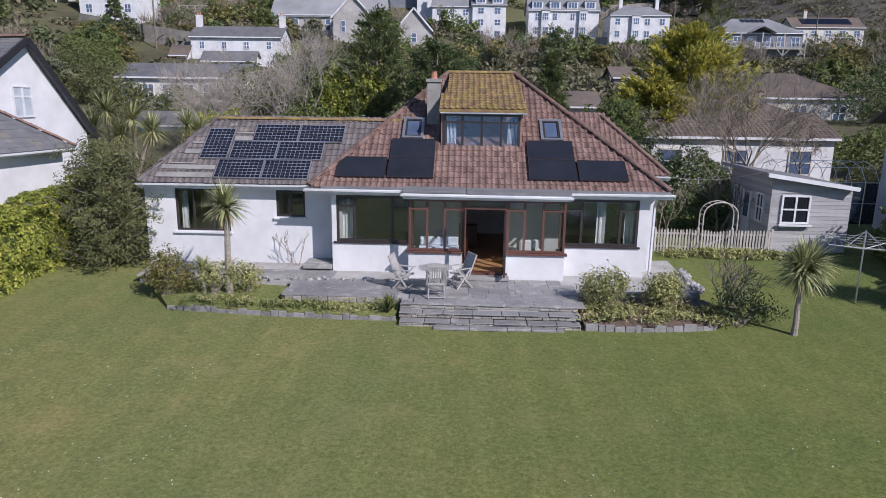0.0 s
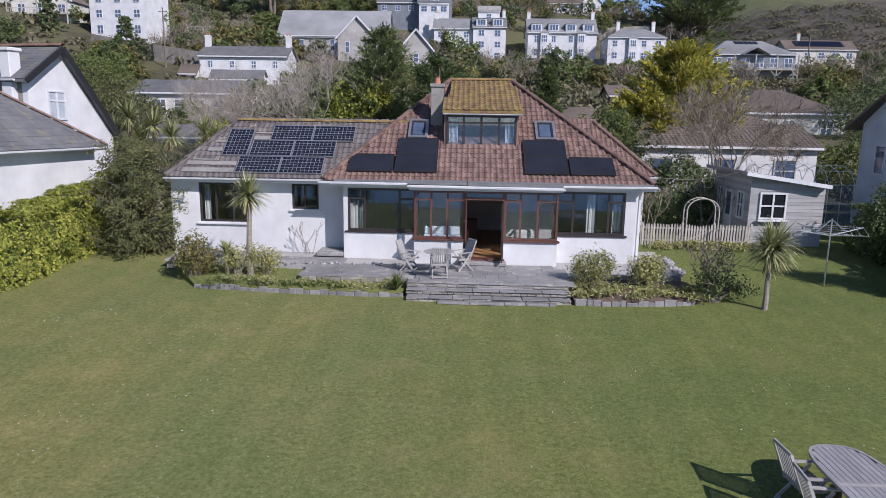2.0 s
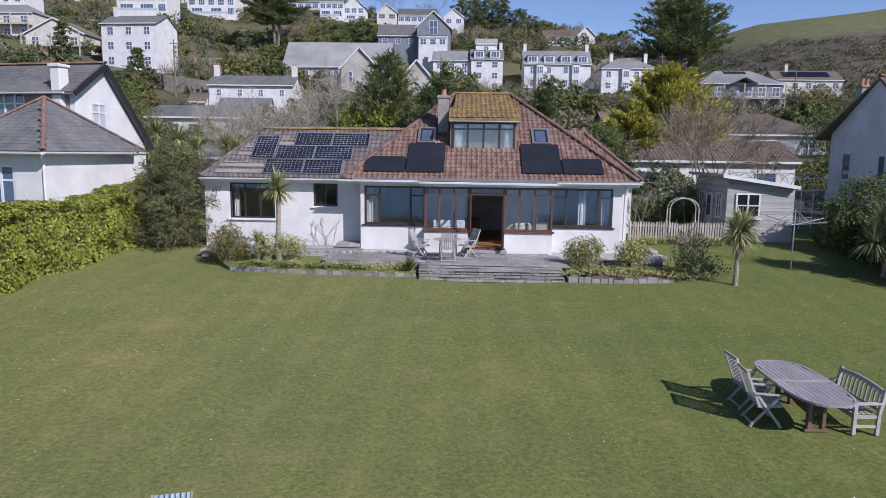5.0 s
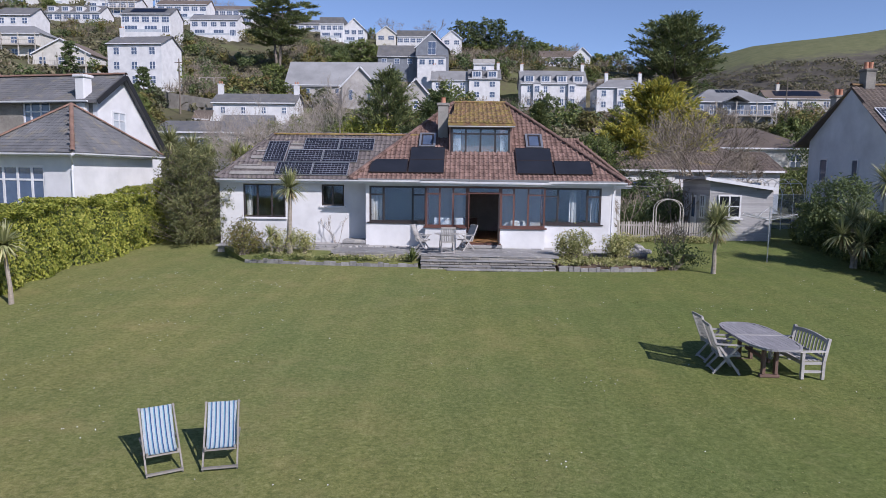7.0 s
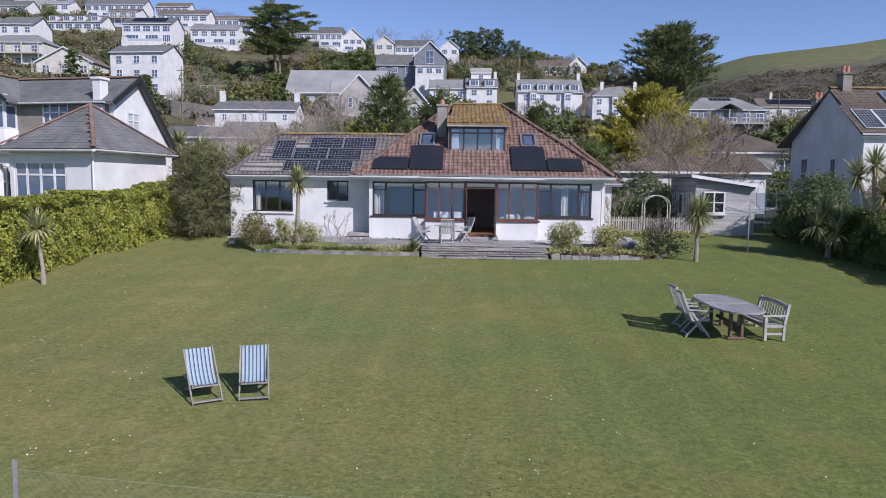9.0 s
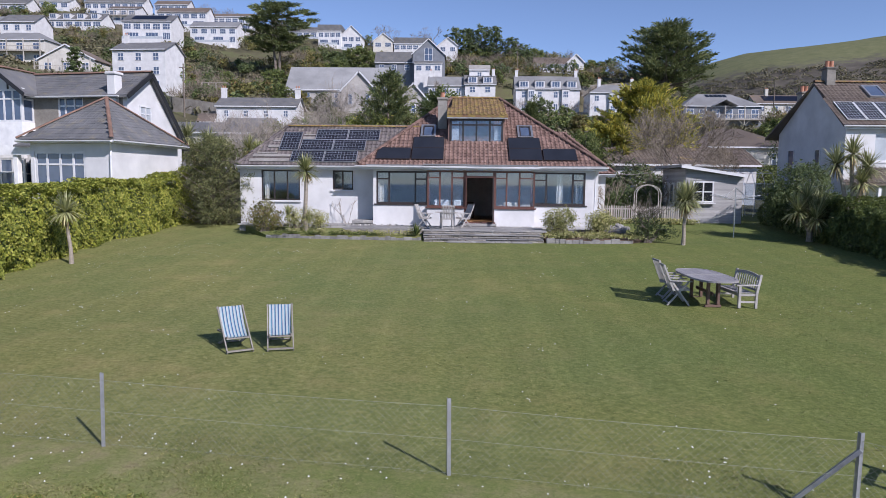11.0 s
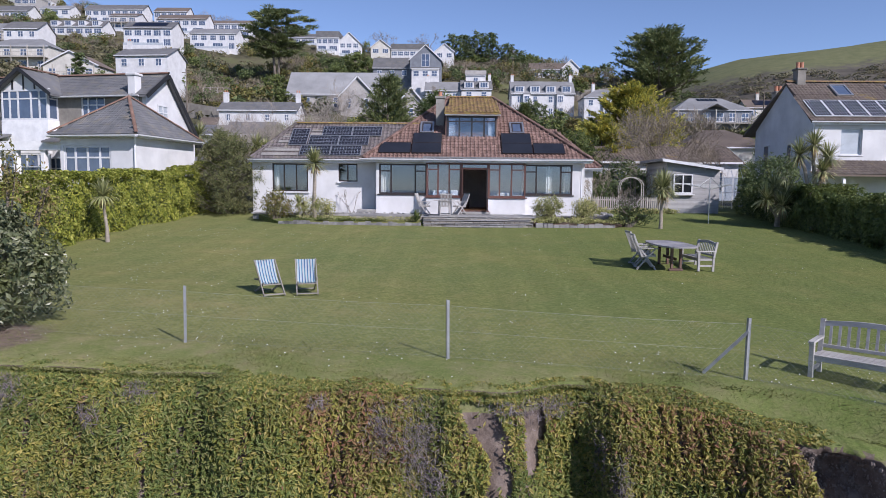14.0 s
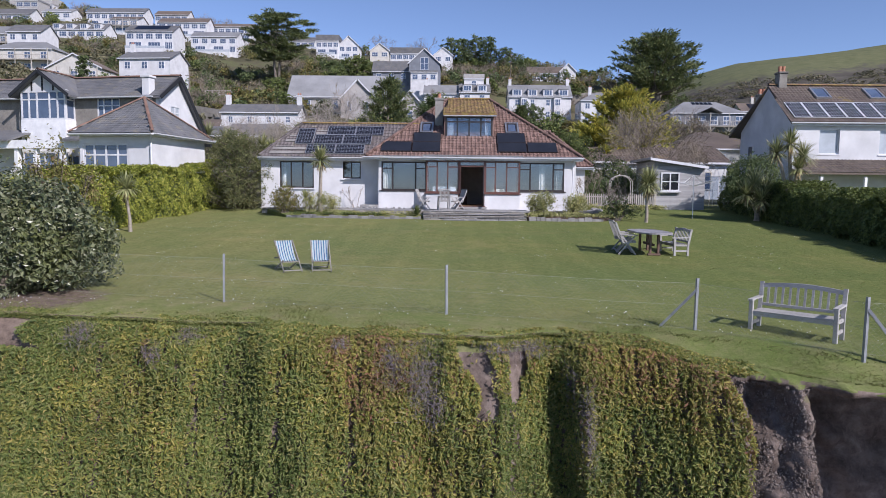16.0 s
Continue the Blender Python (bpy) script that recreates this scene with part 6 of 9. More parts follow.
def bench(x, y, rz, length, label):
    """A teak garden bench, facing -y."""
    e = thing("garden_bench", (x, y, lawn_z(x, y)), label, "bench", rz=rz)
    e.matrix_world = e.matrix_world @ Matrix.Diagonal((1, 1, 0.9, 1))
    L = length / 2
    for s in (-1, 1):
        part("front_leg", boxes((s * L - 0.035, s * L + 0.035, -0.26, -0.19, -0.02, 0.62), bevel=0.006), TEAK, e)
        bm = bmesh.new()
        bar(bm, (s * L, 0.21, -0.02), (s * L, 0.22, 0.42), 0.065, 0.06)
        bar(bm, (s * L, 0.22, 0.4), (s * L, 0.31, 0.95), 0.065, 0.06)
        part("back_post", bm, TEAK, e)
        bm = bmesh.new()
        bar(bm, (s * L, -0.31, 0.635), (s * L, 0.26, 0.65), 0.085, 0.032)
        part("armrest", bm, TEAK, e)
        part("side_rail", boxes((s * L - 0.02, s * L + 0.02, -0.19, 0.19, 0.13, 0.19), bevel=0.005), TEAK, e)
        part("seat_side", boxes((s * L - 0.02, s * L + 0.02, -0.19, 0.19, 0.33, 0.4), bevel=0.005), TEAK, e)
    part("seat_rail", boxes((-L, L, -0.245, -0.205, 0.32, 0.4), bevel=0.006), TEAK, e)
    for i in range(5):
        yy = -0.25 + i * 0.09
        part("seat_slat", boxes((-L + 0.03, L - 0.03, yy, yy + 0.07, 0.402, 0.424), bevel=0.005), TEAK, e)
    bm = bmesh.new()
    n = 8
    ring = []
    for i in range(n + 1):  # gently arched top rail
        a = -L + 2 * L * i / n
        z = 0.87 + 0.06 * math.cos(a / L * math.pi / 2)
        ring.append([bm.verts.new((a, y, z + q)) for y, q in ((0.278, -0.042), (0.313, -0.042), (0.313, 0.042), (0.278, 0.042))])
    for p, q in zip(ring, ring[1:]):
        for k in range(4):
            bm.faces.new((p[k], p[(k + 1) % 4], q[(k + 1) % 4], q[k]))
    bm.faces.new(ring[0])
    bm.faces.new(ring[-1][::-1])
    part("top_rail", bm, TEAK, e)
    part("lower_back_rail", boxes((-L, L, 0.215, 0.25, 0.47, 0.53), bevel=0.005), TEAK, e)
    k = max(9, int(length / 0.115))
    for i in range(1, k):
        x = -L + 2 * L * i / k
        bm = bmesh.new()
        bar(bm, (x, 0.235, 0.52), (x, 0.292, 0.9), 0.04, 0.016, up=(0, 1, 0))
        part("back_slat", bm, TEAK, e)
    return e


bench(8.02, -14.85, -88, 1.35, "silvery weathered teak bench drawn up to the table")
bench(6.65, -25.72, -42.5, 1.36, "silvery weathered teak bench looking over the fence")


def oval_table(x, y, label):
    e = thing("garden_table", (x, y, lawn_z(x, y)), label, "table")
    # slatted oval top: planks along the length, cut to the outline
    W, L, z = 0.54, 1.28, 0.72
    n = 11
    for i in range(n):
        x0, x1 = -W + 2 * W * i / n + 0.003, -W + 2 * W * (i + 1) / n - 0.003
        xm = (abs(x0) + abs(x1)) / 2
        ye = L * (1 - (xm / W) ** 3.2) ** 0.45
        for s in (-1, 1):
            part("plank", boxes((x0, x1, min(s * 0.05, s * ye), max(s * 0.05, s * ye), z, z + 0.026), bevel=0.003), TEAK_TOP, e)
    part("cross_plank", boxes((-W, W, -0.045, 0.045, z + 0.001, z + 0.029), bevel=0.004), TEAK, e, "pale centre plank")
    bm = bmesh.new()
    k = 40
    pts = []
    for i in range(k):
        t = 2 * math.pi * i / k
        cx, cy = math.cos(t), math.sin(t)
        pts.append((W * math.copysign(abs(cx) ** 0.62, cx), L * math.copysign(abs(cy) ** 0.62, cy), z + 0.01))
    for a, b in zip(pts, pts[1:] + pts[:1]):
        bar(bm, a, b, 0.05, 0.045)
    part("rim", bm, TEAK_TOP, e)
    for yy in (-0.62, 0.62):
        for sx in (-0.13, 0.13):
            part("leg", boxes((sx - 0.035, sx + 0.035, yy - 0.05, yy + 0.05, 0.05, z), bevel=0.006), TEAK_DARK, e)
        part("foot", boxes((-0.21, 0.21, yy - 0.05, yy + 0.05, -0.02, 0.045), bevel=0.01), TEAK_DARK, e)
    part("stretcher", boxes((-0.025, 0.025, -0.6, 0.6, 0.28, 0.36), bevel=0.005), TEAK_DARK, e)
    return e


oval_table(7.18, -14.82, "long oval teak table with silvered slatted top on lawn")


def round_table(x, y, z, label):
    e = thing("patio_table", (x, y, z), label, "table")
    n, R = 11, 0.52
    for i in range(n):
        x0, x1 = -R + 2 * R * i / n + 0.003, -R + 2 * R * (i + 1) / n - 0.003
        xm = (abs(x0) + abs(x1)) / 2
        ye = math.sqrt(max(R * R - xm * xm, 0.01))
        part("plank", boxes((x0, x1, -ye, ye, 0.7, 0.724), bevel=0.003), TEAK, e)
    for sx in (-0.27, 0.27):
        for sy in (-0.27, 0.27):
            bm = bmesh.new()
            bar(bm, (sx, sy, 0.0), (sx * 0.9, sy * 0.9, 0.7), 0.05)
            part("leg", bm, TEAK, e)
    part("apron", boxes((-0.25, 0.25, -0.025, 0.025, 0.62, 0.7), (-0.025, 0.025, -0.25, 0.25, 0.625, 0.702)), TEAK, e)
    return e


round_table(-0.05, -2.25, PZ, "pale round slatted teak table on the patio")


def rotary_airer(x, y):
    e = thing("rotary_clothes_line", (x, y, lawn_z(x, y)), "grey metal rotary clothes line standing in the shade", "clothes line")
    bm = bmesh.new()
    tube(bm, [(0, 0, -0.1), (0, 0, 1.2), (0, 0, 2.35)], [0.028, 0.026, 0.022], 8)
    part("pole", bm, ALU, e)
    arms = [(1.45 * math.cos(a), 1.45 * math.sin(a)) for a in (0.35, 1.92, 3.49, 5.06)]
    for ax, ay in arms:
        bm = bmesh.new()
        tube(bm, [(0, 0, 1.75), (ax, ay, 1.98)], 0.016, 6)
        part("arm", bm, ALU, e)
        bm = bmesh.new()
        tube(bm, [(0, 0, 2.32), (ax * 0.5, ay * 0.5, 1.86)], 0.011, 5)
        part("brace", bm, ALU, e)
    bm = bmesh.new()
    for k in (0.4, 0.6, 0.8, 1.0):
        for (ax, ay), (bx, by) in zip(arms, arms[1:] + arms[:1]):
            tube(bm, [(ax * k, ay * k, 1.75 + 0.23 * k), (bx * k, by * k, 1.75 + 0.23 * k)], 0.004, 3, cap=False)
    tagged(part("line", bm, WHITEPAINT, e), kind="stuff")
    return e


rotary_airer(13.35, -1.35)

# ---- the wire fence along the cliff ----
POSTS = [(-8.0, -24.45), (-3.76, -24.92), (0.5, -25.27), (4.9, -25.74), (6.95, -27.25), (9.4, -27.6), (13.4, -27.9)]


def build_wire_fence():
    e = thing("wire_fence", (0, 0, 0), "chain-link fence on grey steel angle posts", "fence")
    for i, (x, y) in enumerate(POSTS):
        z = lawn_z(x, y)
        h = 0.93
        bm = bmesh.new()
        box(bm, -0.022, 0.022, -0.003, 0.003, -0.2, h)
        box(bm, -0.022, -0.016, 0.004, 0.045, -0.2, h)
        ob = part("post", bm, GALV, e)
        ob.location = (x, y, z)
        ob.rotation_euler = (rnd.uniform(-0.02, 0.02), rnd.uniform(-0.02, 0.02), 0.2)
    for (x, y), (bx, by) in (((4.9, -25.74), (4.37, -25.45)), ((6.95, -27.25), (7.5, -27.4))):
        bm = bmesh.new()
        bar(bm, (bx, by, lawn_z(bx, by)), (x, y, lawn_z(x, y) + 0.74), 0.055, 0.045)
        part("brace", bm, GALV, e)
    v, f = [], []

    def wire(a, b, r):
        a, b = Vector(a), Vector(b)
        d = (b - a).normalized()
        s = d.cross(Vector((0, 1, 0.2))).normalized() * r
        u = d.cross(s).normalized() * r
        k = len(v)
        for p in (a, b):
            v.extend([tuple(p + s), tuple(p - s * 0.5 + u * 0.87), tuple(p - s * 0.5 - u * 0.87)])
        f.extend([(k, k + 1, k + 4, k + 3), (k + 1, k + 2, k + 5, k + 4), (k + 2, k, k + 3, k + 5)])

    H = 0.84
    for (x0, y0), (x1, y1) in zip(POSTS, POSTS[1:]):
        L = math.hypot(x1 - x0, y1 - y0)

        def at(u, z):
            t = u / L
            x, y = x0 + (x1 - x0) * t, y0 + (y1 - y0) * t
            sag = 0.02 * math.sin(math.pi * t)
            return (x, y, lawn_z(x, y) + z - sag * (z / H))

        u = -H
        while u < L:
            for s in (1, -1):
                a, b = (u, 0.0), (u + H, H)
                ua, za, ub, zb = a[0], a[1], b[0], b[1]
                if ua < 0:
                    za, ua = za - ua, 0.0
                if ub > L:
                    zb, ub = zb - (ub - L), L
                if s < 0:
                    za, zb = H - za, H - zb
                if ub - ua > 0.02:
                    wire(at(ua, za), at(ub, zb), 0.001)
            u += 0.085
        for z in (0.04, 0.45, H):
            for k in range(6):
                wire(at(L * k / 6, z), at(L * (k + 1) / 6, z), 0.0014 if z < 0.1 else 0.0022)
    me = bpy.data.meshes.new("netting")
    me.from_pydata(v, [], f)
    tagged(link("netting", me, WIRE, e, "grey chain-link netting"), kind="stuff")


build_wire_fence()

# ---- cliff cover ----
def build_creeper():
    """Trailing succulent stems down the cliff, with finger-shaped leaves turned up to the light; dead tangles here and there."""
    r = np.random.RandomState(41)
    gx, gd = np.arange(-13.2, 5.6, 0.08), np.arange(0, 7.0, 0.1)
    face = np.array([[edge_y(x) + cliff_dy(d) - cliff_bulge(x, d) for d in gd] for x in gx])
    top = np.array([lawn_z(x, edge_y(x)) - lip(x, 0) for x in gx])
    patch = np.array([[0.75 * noise.noise((x * 0.55, d * 0.33, 31)) + 0.5 * noise.noise((x * 1.7, d * 0.9, 12)) + 0.5 * noise.noise((x * 4.3, d * 2.6, 8)) for d in gd] for x in gx])
    gaps = np.array([[0.8 * noise.noise((x * 2.4, d * 0.7, 17)) + 0.4 * noise.noise((x * 6.0, d * 2.2, 27)) for d in gd] for x in gx])
    n = 520000
    stem = r.uniform(-13, 5.3, 1700)
    k = r.randint(0, len(stem), n)
    d = r.uniform(0, 1, n) ** 1.25 * 6.6 + 0.02
    x = stem[k] + 0.05 * np.sin(d * 2.3 + k) + 0.03 * np.sin(d * 7.0 + 2 * k) + r.normal(0, 0.012, n)
    i, j = np.clip(((x + 13.2) / 0.08).astype(int), 0, len(gx) - 2), np.clip((d / 0.1).astype(int), 0, len(gd) - 2)
    g = gaps[i, j]
    wave = 0.14 * np.sin(d * 5 + 1) * np.cos(x * 3)
    bare = (x > 0.72 + wave + 0.3 * d) & (x < 1.3 + wave + 0.05 * d) & (d > 0.05) & (d < 1.2 + r.normal(0, 0.08, n)) & (g + r.normal(0, 0.1, n) < 0.25)
    bare |= (x > 1.55 + wave) & (x < 1.82 + 0.1 * d) & (d > 0.1) & (d < 0.9) & (g < 0.2)
    bare |= (x > 2.5) & (x < 2.72) & (d > 0.3) & (d < 1.1) & (g < 0.1)
    bare |= x > 4.8 + 0.15 * np.sin(d * 2.1) + 0.13 * d
    bare |= (x < -6.4 - 0.25 * np.sin(d * 9)) & (d < 0.45)
    bare |= g + r.normal(0, 0.09, n) < -0.6
    keep = ~bare
    x, d, i, j, k = x[keep], d[keep], i[keep], j[keep], k[keep]
    u, v = ((x - gx[i]) / 0.08)[:, None], ((d - gd[j]) / 0.1)[:, None]
    u, v = np.clip(u[:, 0], 0, 1), np.clip(v[:, 0], 0, 1)
    y = (face[i, j] * (1 - u) + face[i + 1, j] * u) * (1 - v) + (face[i, j + 1] * (1 - u) + face[i + 1, j + 1] * u) * v
    z = top[i] * (1 - u) + top[i + 1] * u - 0.05 - d
    P = np.stack([x, y - 0.06 - r.uniform(0, 1, len(x)) ** 1.5 * 0.13 - 0.03 * np.sin(k * 1.7), z], 1)
    over = r.rand(len(x)) < 0.1  # some creep back over the turf
    ii = i[over]
    back = r.uniform(0, 1, over.sum()) ** 1.4 * (0.28 + 0.3 * gaps[ii, 0] + 0.3 * smooth_np(2.2, 3.0, x[over]))
    P[over, 1] = face[ii, 0] - 0.07 + back
    P[over, 2] = top[ii] - 0.075 + np.minimum(back, 0.3) * 0.28 + r.uniform(0, 0.03, over.sum())
    N = np.repeat([[0.2, -0.8, 0.5]], len(x), 0)
    N[over] = (0.1, -0.4, 0.9)
    tone = 0.62 * patch[i, j] + 0.26 * smooth_np(-5.5, 0.0, x) - 0.16 * smooth_np(0.9, 2.6, d) + 0.2 * np.exp(-((x + 0.9) / 0.9) ** 2) * (d < 1.1) + 0.34 * smooth_np(2.4, 3.1, x) * smooth_np(1.3, 0.5, d) - 0.2 * smooth_np(-4.0, -7.0, x) + r.normal(0, 0.24, len(x))
    o = np.array([0, -26.5, -1.2])
    t = thing("cliff_creeper", tuple(o), "dense green, red-tinged creeper hanging down the cliff", "creeper", kind="stuff")
    for lo, hi, m, lab in ((-9, 0.14, LEAF_CLIFF, "fresh green finger-shaped leaves"), (0.14, 0.66, LEAF_CLIFF_GOLD, "yellow-green finger-shaped leaves"), (0.66, 9, LEAF_CLIFF_RED, "red-tinged finger-shaped leaves")):
        q = (tone >= lo) & (tone < hi)
        link("foliage", leaf_mesh("foliage", P[q] - o, N[q], 0.076, 0.34, 0.55, 41), m, t, lab)
    # dead grey tangles along the top
    C, N = [], []
    for cx, cd, w, h in ((-5.6, 0.18, 0.3, 0.16), (-3.75, 0.12, 0.22, 0.1), (-4.3, 0.42, 0.2, 0.14), (-0.35, 0.35, 0.2, 0.3), (0.15, 0.55, 0.28, 0.5), (0.35, 1.0, 0.16, 0.3), (1.4, 0.12, 0.35, 0.1), (1.95, 0.14, 0.35, 0.12), (2.55, 0.6, 0.12, 0.35), (2.75, 1.2, 0.14, 0.6), (-1.2, 0.12, 0.15, 0.08)):
        m = int(900 * w * h / 0.12) + 60
        xx, dd = cx + r.normal(0, w * 0.5, m), np.abs(cd + r.normal(0, h * 0.6, m))
        ii, jj = np.clip(((xx + 13.2) / 0.08).astype(int), 0, len(gx) - 1), np.clip((dd / 0.1).astype(int), 0, len(gd) - 1)
        C.append(np.stack([xx, face[ii, jj] - 0.19 - r.uniform(0, 0.09, m), top[ii] - 0.06 - dd], 1))
        N.append(r.normal(0, 1, (m, 3)) * np.array([0.8, 0.3, 1.0]))
    link("dead_stems", spray_mesh("dead_stems", np.concatenate(C) - o, np.concatenate(N), 0.12, 0.007, 43, 0.2), DEAD_STEM, t, "dead mauve-grey stems")


def smooth_np(a, b, t):
    t = np.clip((t - a) / (b - a), 0, 1)
    return t * t * (3 - 2 * t)


def build_turf_edge():
    """Rough grass along the cliff edge and daisies in the lawn."""
    r = random.Random(5)
    v, f = [], []
    for i in range(46000):
        x = r.uniform(-9, 11)
        y = edge_y(x) + abs(r.gauss(0, 0.5)) - 0.12
        if r.random() > 0.35 + 0.65 * (noise.noise((x * 1.3, y * 2.0, 2)) > -0.05):
            continue
        k = len(v)
        z = lawn_z(x, y) - 0.02 - lip(x, y - edge_y(x))
        a = r.uniform(0, 6.28)
        h = r.uniform(0.012, 0.04)
        dx, dy = math.cos(a) * 0.012, math.sin(a) * 0.012
        lx, ly = r.uniform(-0.05, 0.05), r.uniform(-0.07, 0.02)
        v += [(x - dx, y - dy, z), (x + dx, y + dy, z), (x + lx, y + ly, z + h)]
        f.append((k, k + 1, k + 2))
    for i in range(1500):  # clover and coarse tufts in the unmown strip
        cx = r.uniform(-9, 11)
        cy = edge_y(cx) + r.uniform(0.1, 1.9)
        if noise.noise((cx * 1.1, cy * 1.6, 14)) < -0.05:
            continue
        for j in range(r.randint(8, 34)):
            x, y = cx + r.gauss(0, 0.16), cy + r.gauss(0, 0.13)
            k = len(v)
            z = lawn_z(x, y) - 0.01 - lip(x, y - edge_y(x))
            a = r.uniform(0, 6.28)
            dx, dy = math.cos(a) * 0.008, math.sin(a) * 0.008
            v += [(x - dx, y - dy, z), (x + dx, y + dy, z), (x + r.uniform(-0.04, 0.04), y + r.uniform(-0.04, 0.02), z + r.uniform(0.016, 0.034))]
            f.append((k, k + 1, k + 2))
    me = bpy.data.meshes.new("edge_grass")
    me.from_pydata(v, [], f)
    g = link("edge_grass", me, LEAF_GRASS, None)
    tagged(g, "longer rough grass blades along the cliff edge", "grass", kind="stuff")
    v, f = [], []
    for c in range(300):
        cx, cy = r.uniform(-13, 15), r.uniform(-26, -5)
        if c < 100:
            cx, cy = r.uniform(-13.5, -4), r.uniform(-26, -6)
        elif c < 150:
            cx, cy = r.uniform(-8, 8), r.uniform(-26.4, -24.6)
        m = r.choice((1, 1, 1, 2, 3, 4, 6))
        for j in range(m):
            x, y = cx + r.gauss(0, 0.27), cy + r.gauss(0, 0.27)
            if y < edge_y(x) + 0.1:
                continue
            s = r.uniform(0.007, 0.015)
            k = len(v)
            z = lawn_z(x, y) + 0.035
            for q in range(6):
                v.append((x + s * math.cos(q * 1.047), y + s * math.sin(q * 1.047), z))
            v.append((x, y, z + 0.012))
            f += [(k + q, k + (q + 1) % 6, k + 6) for q in range(6)]
    me = bpy.data.meshes.new("daisies")
    wv, wf = [], []
    for c in range(11000):  # low rosettes of weed, thickest towards the east
        x, y = r.uniform(-12, 15), r.uniform(-26, -8)
        if noise.noise((x * 0.35, y * 0.35, 40)) + 0.5 * noise.noise((x * 1.4, y * 1.4, 3)) + 0.05 * x < 0.1 or y < edge_y(x) + 0.2:
            continue
        z = lawn_z(x, y) + 0.004
        s = r.uniform(0.01, 0.024)
        a0 = r.uniform(0, 6.28)
        for q in range(6):
            a = a0 + q * 1.05 + r.uniform(-0.3, 0.3)
            k = len(wv)
            px, py = math.cos(a), math.sin(a)
            wv += [(x, y, z), (x + 0.6 * s * px - 0.3 * s * py, y + 0.6 * s * py + 0.3 * s * px, z + 0.009), (x + s * px, y + s * py, z + 0.008), (x + 0.6 * s * px + 0.3 * s * py, y + 0.6 * s * py - 0.3 * s * px, z + 0.009)]
            wf.append((k, k + 3, k + 2, k + 1))
    weeds = bpy.data.meshes.new("lawn_weeds")
    weeds.from_pydata(wv, [], wf)
    tagged(link("lawn_weeds", weeds, LEAF_GRASS, None), "small green flat weed rosettes in the mown lawn", "weeds", kind="stuff")
    me.from_pydata(v, [], f)
    g = link("daisies", me, WHITEPAINT, None)
    tagged(g, "small white daisies scattered through the lawn", "flowers", kind="stuff")


def rough_wall(x, d):
    return -(0.16 * noise.noise((x * 1.7, -d * 1.3, 1)) + 0.2 * noise.noise((x * 4.1, -d * 2.7, 6)))


def build_rubble():
    """Broken stones standing out of the bare stretch of cliff."""
    r = random.Random(44)
    v, f = [], []
    for i in range(9000):
        x, d = r.uniform(4.75, 5.95), r.uniform(0.15, 3.6)
        e = edge_y(x)
        y = e + cliff_dy(d) - cliff_bulge(x, d) + hollow(x, d)
        z = lawn_z(x, e) - lip(x, 0) - d
        s = r.uniform(0.006, 0.02) * (1.9 if r.random() < 0.08 else 1)
        k = len(v)
        m = Euler((r.uniform(0, 6), r.uniform(0, 6), r.uniform(0, 6))).to_matrix()
        for p in ((1.3, 0, 0), (-1.1, 0.1, 0), (0, 0.8, 0.1), (0.1, -0.9, 0), (0, 0.1, 0.7), (0.1, 0, -0.8)):
            q = m @ Vector(p) * s
            v.append((x + q.x, y + q.y - 0.015 - rough_wall(x, d), z + q.z))
        f += [(k + a, k + b, k + c) for a, b, c in ((0, 2, 4), (2, 1, 4), (1, 3, 4), (3, 0, 4), (2, 0, 5), (1, 2, 5), (3, 1, 5), (0, 3, 5))]
    me = bpy.data.meshes.new("cliff_rubble")
    me.from_pydata(v, [], f)
    g = link("cliff_rubble", me, RUBBLE, None)
    tagged(g, "loose brown-grey stones in the bare cliff face", "stones", kind="stuff")


RUBBLE = surface("brown_grey_rubble", (0.13, 0.105, 0.09), (0.24, 0.2, 0.175), 0.95, 25, 3, island=0.35, bumps=0.5, dist=0.02)
build_creeper()
build_turf_edge()
build_rubble()

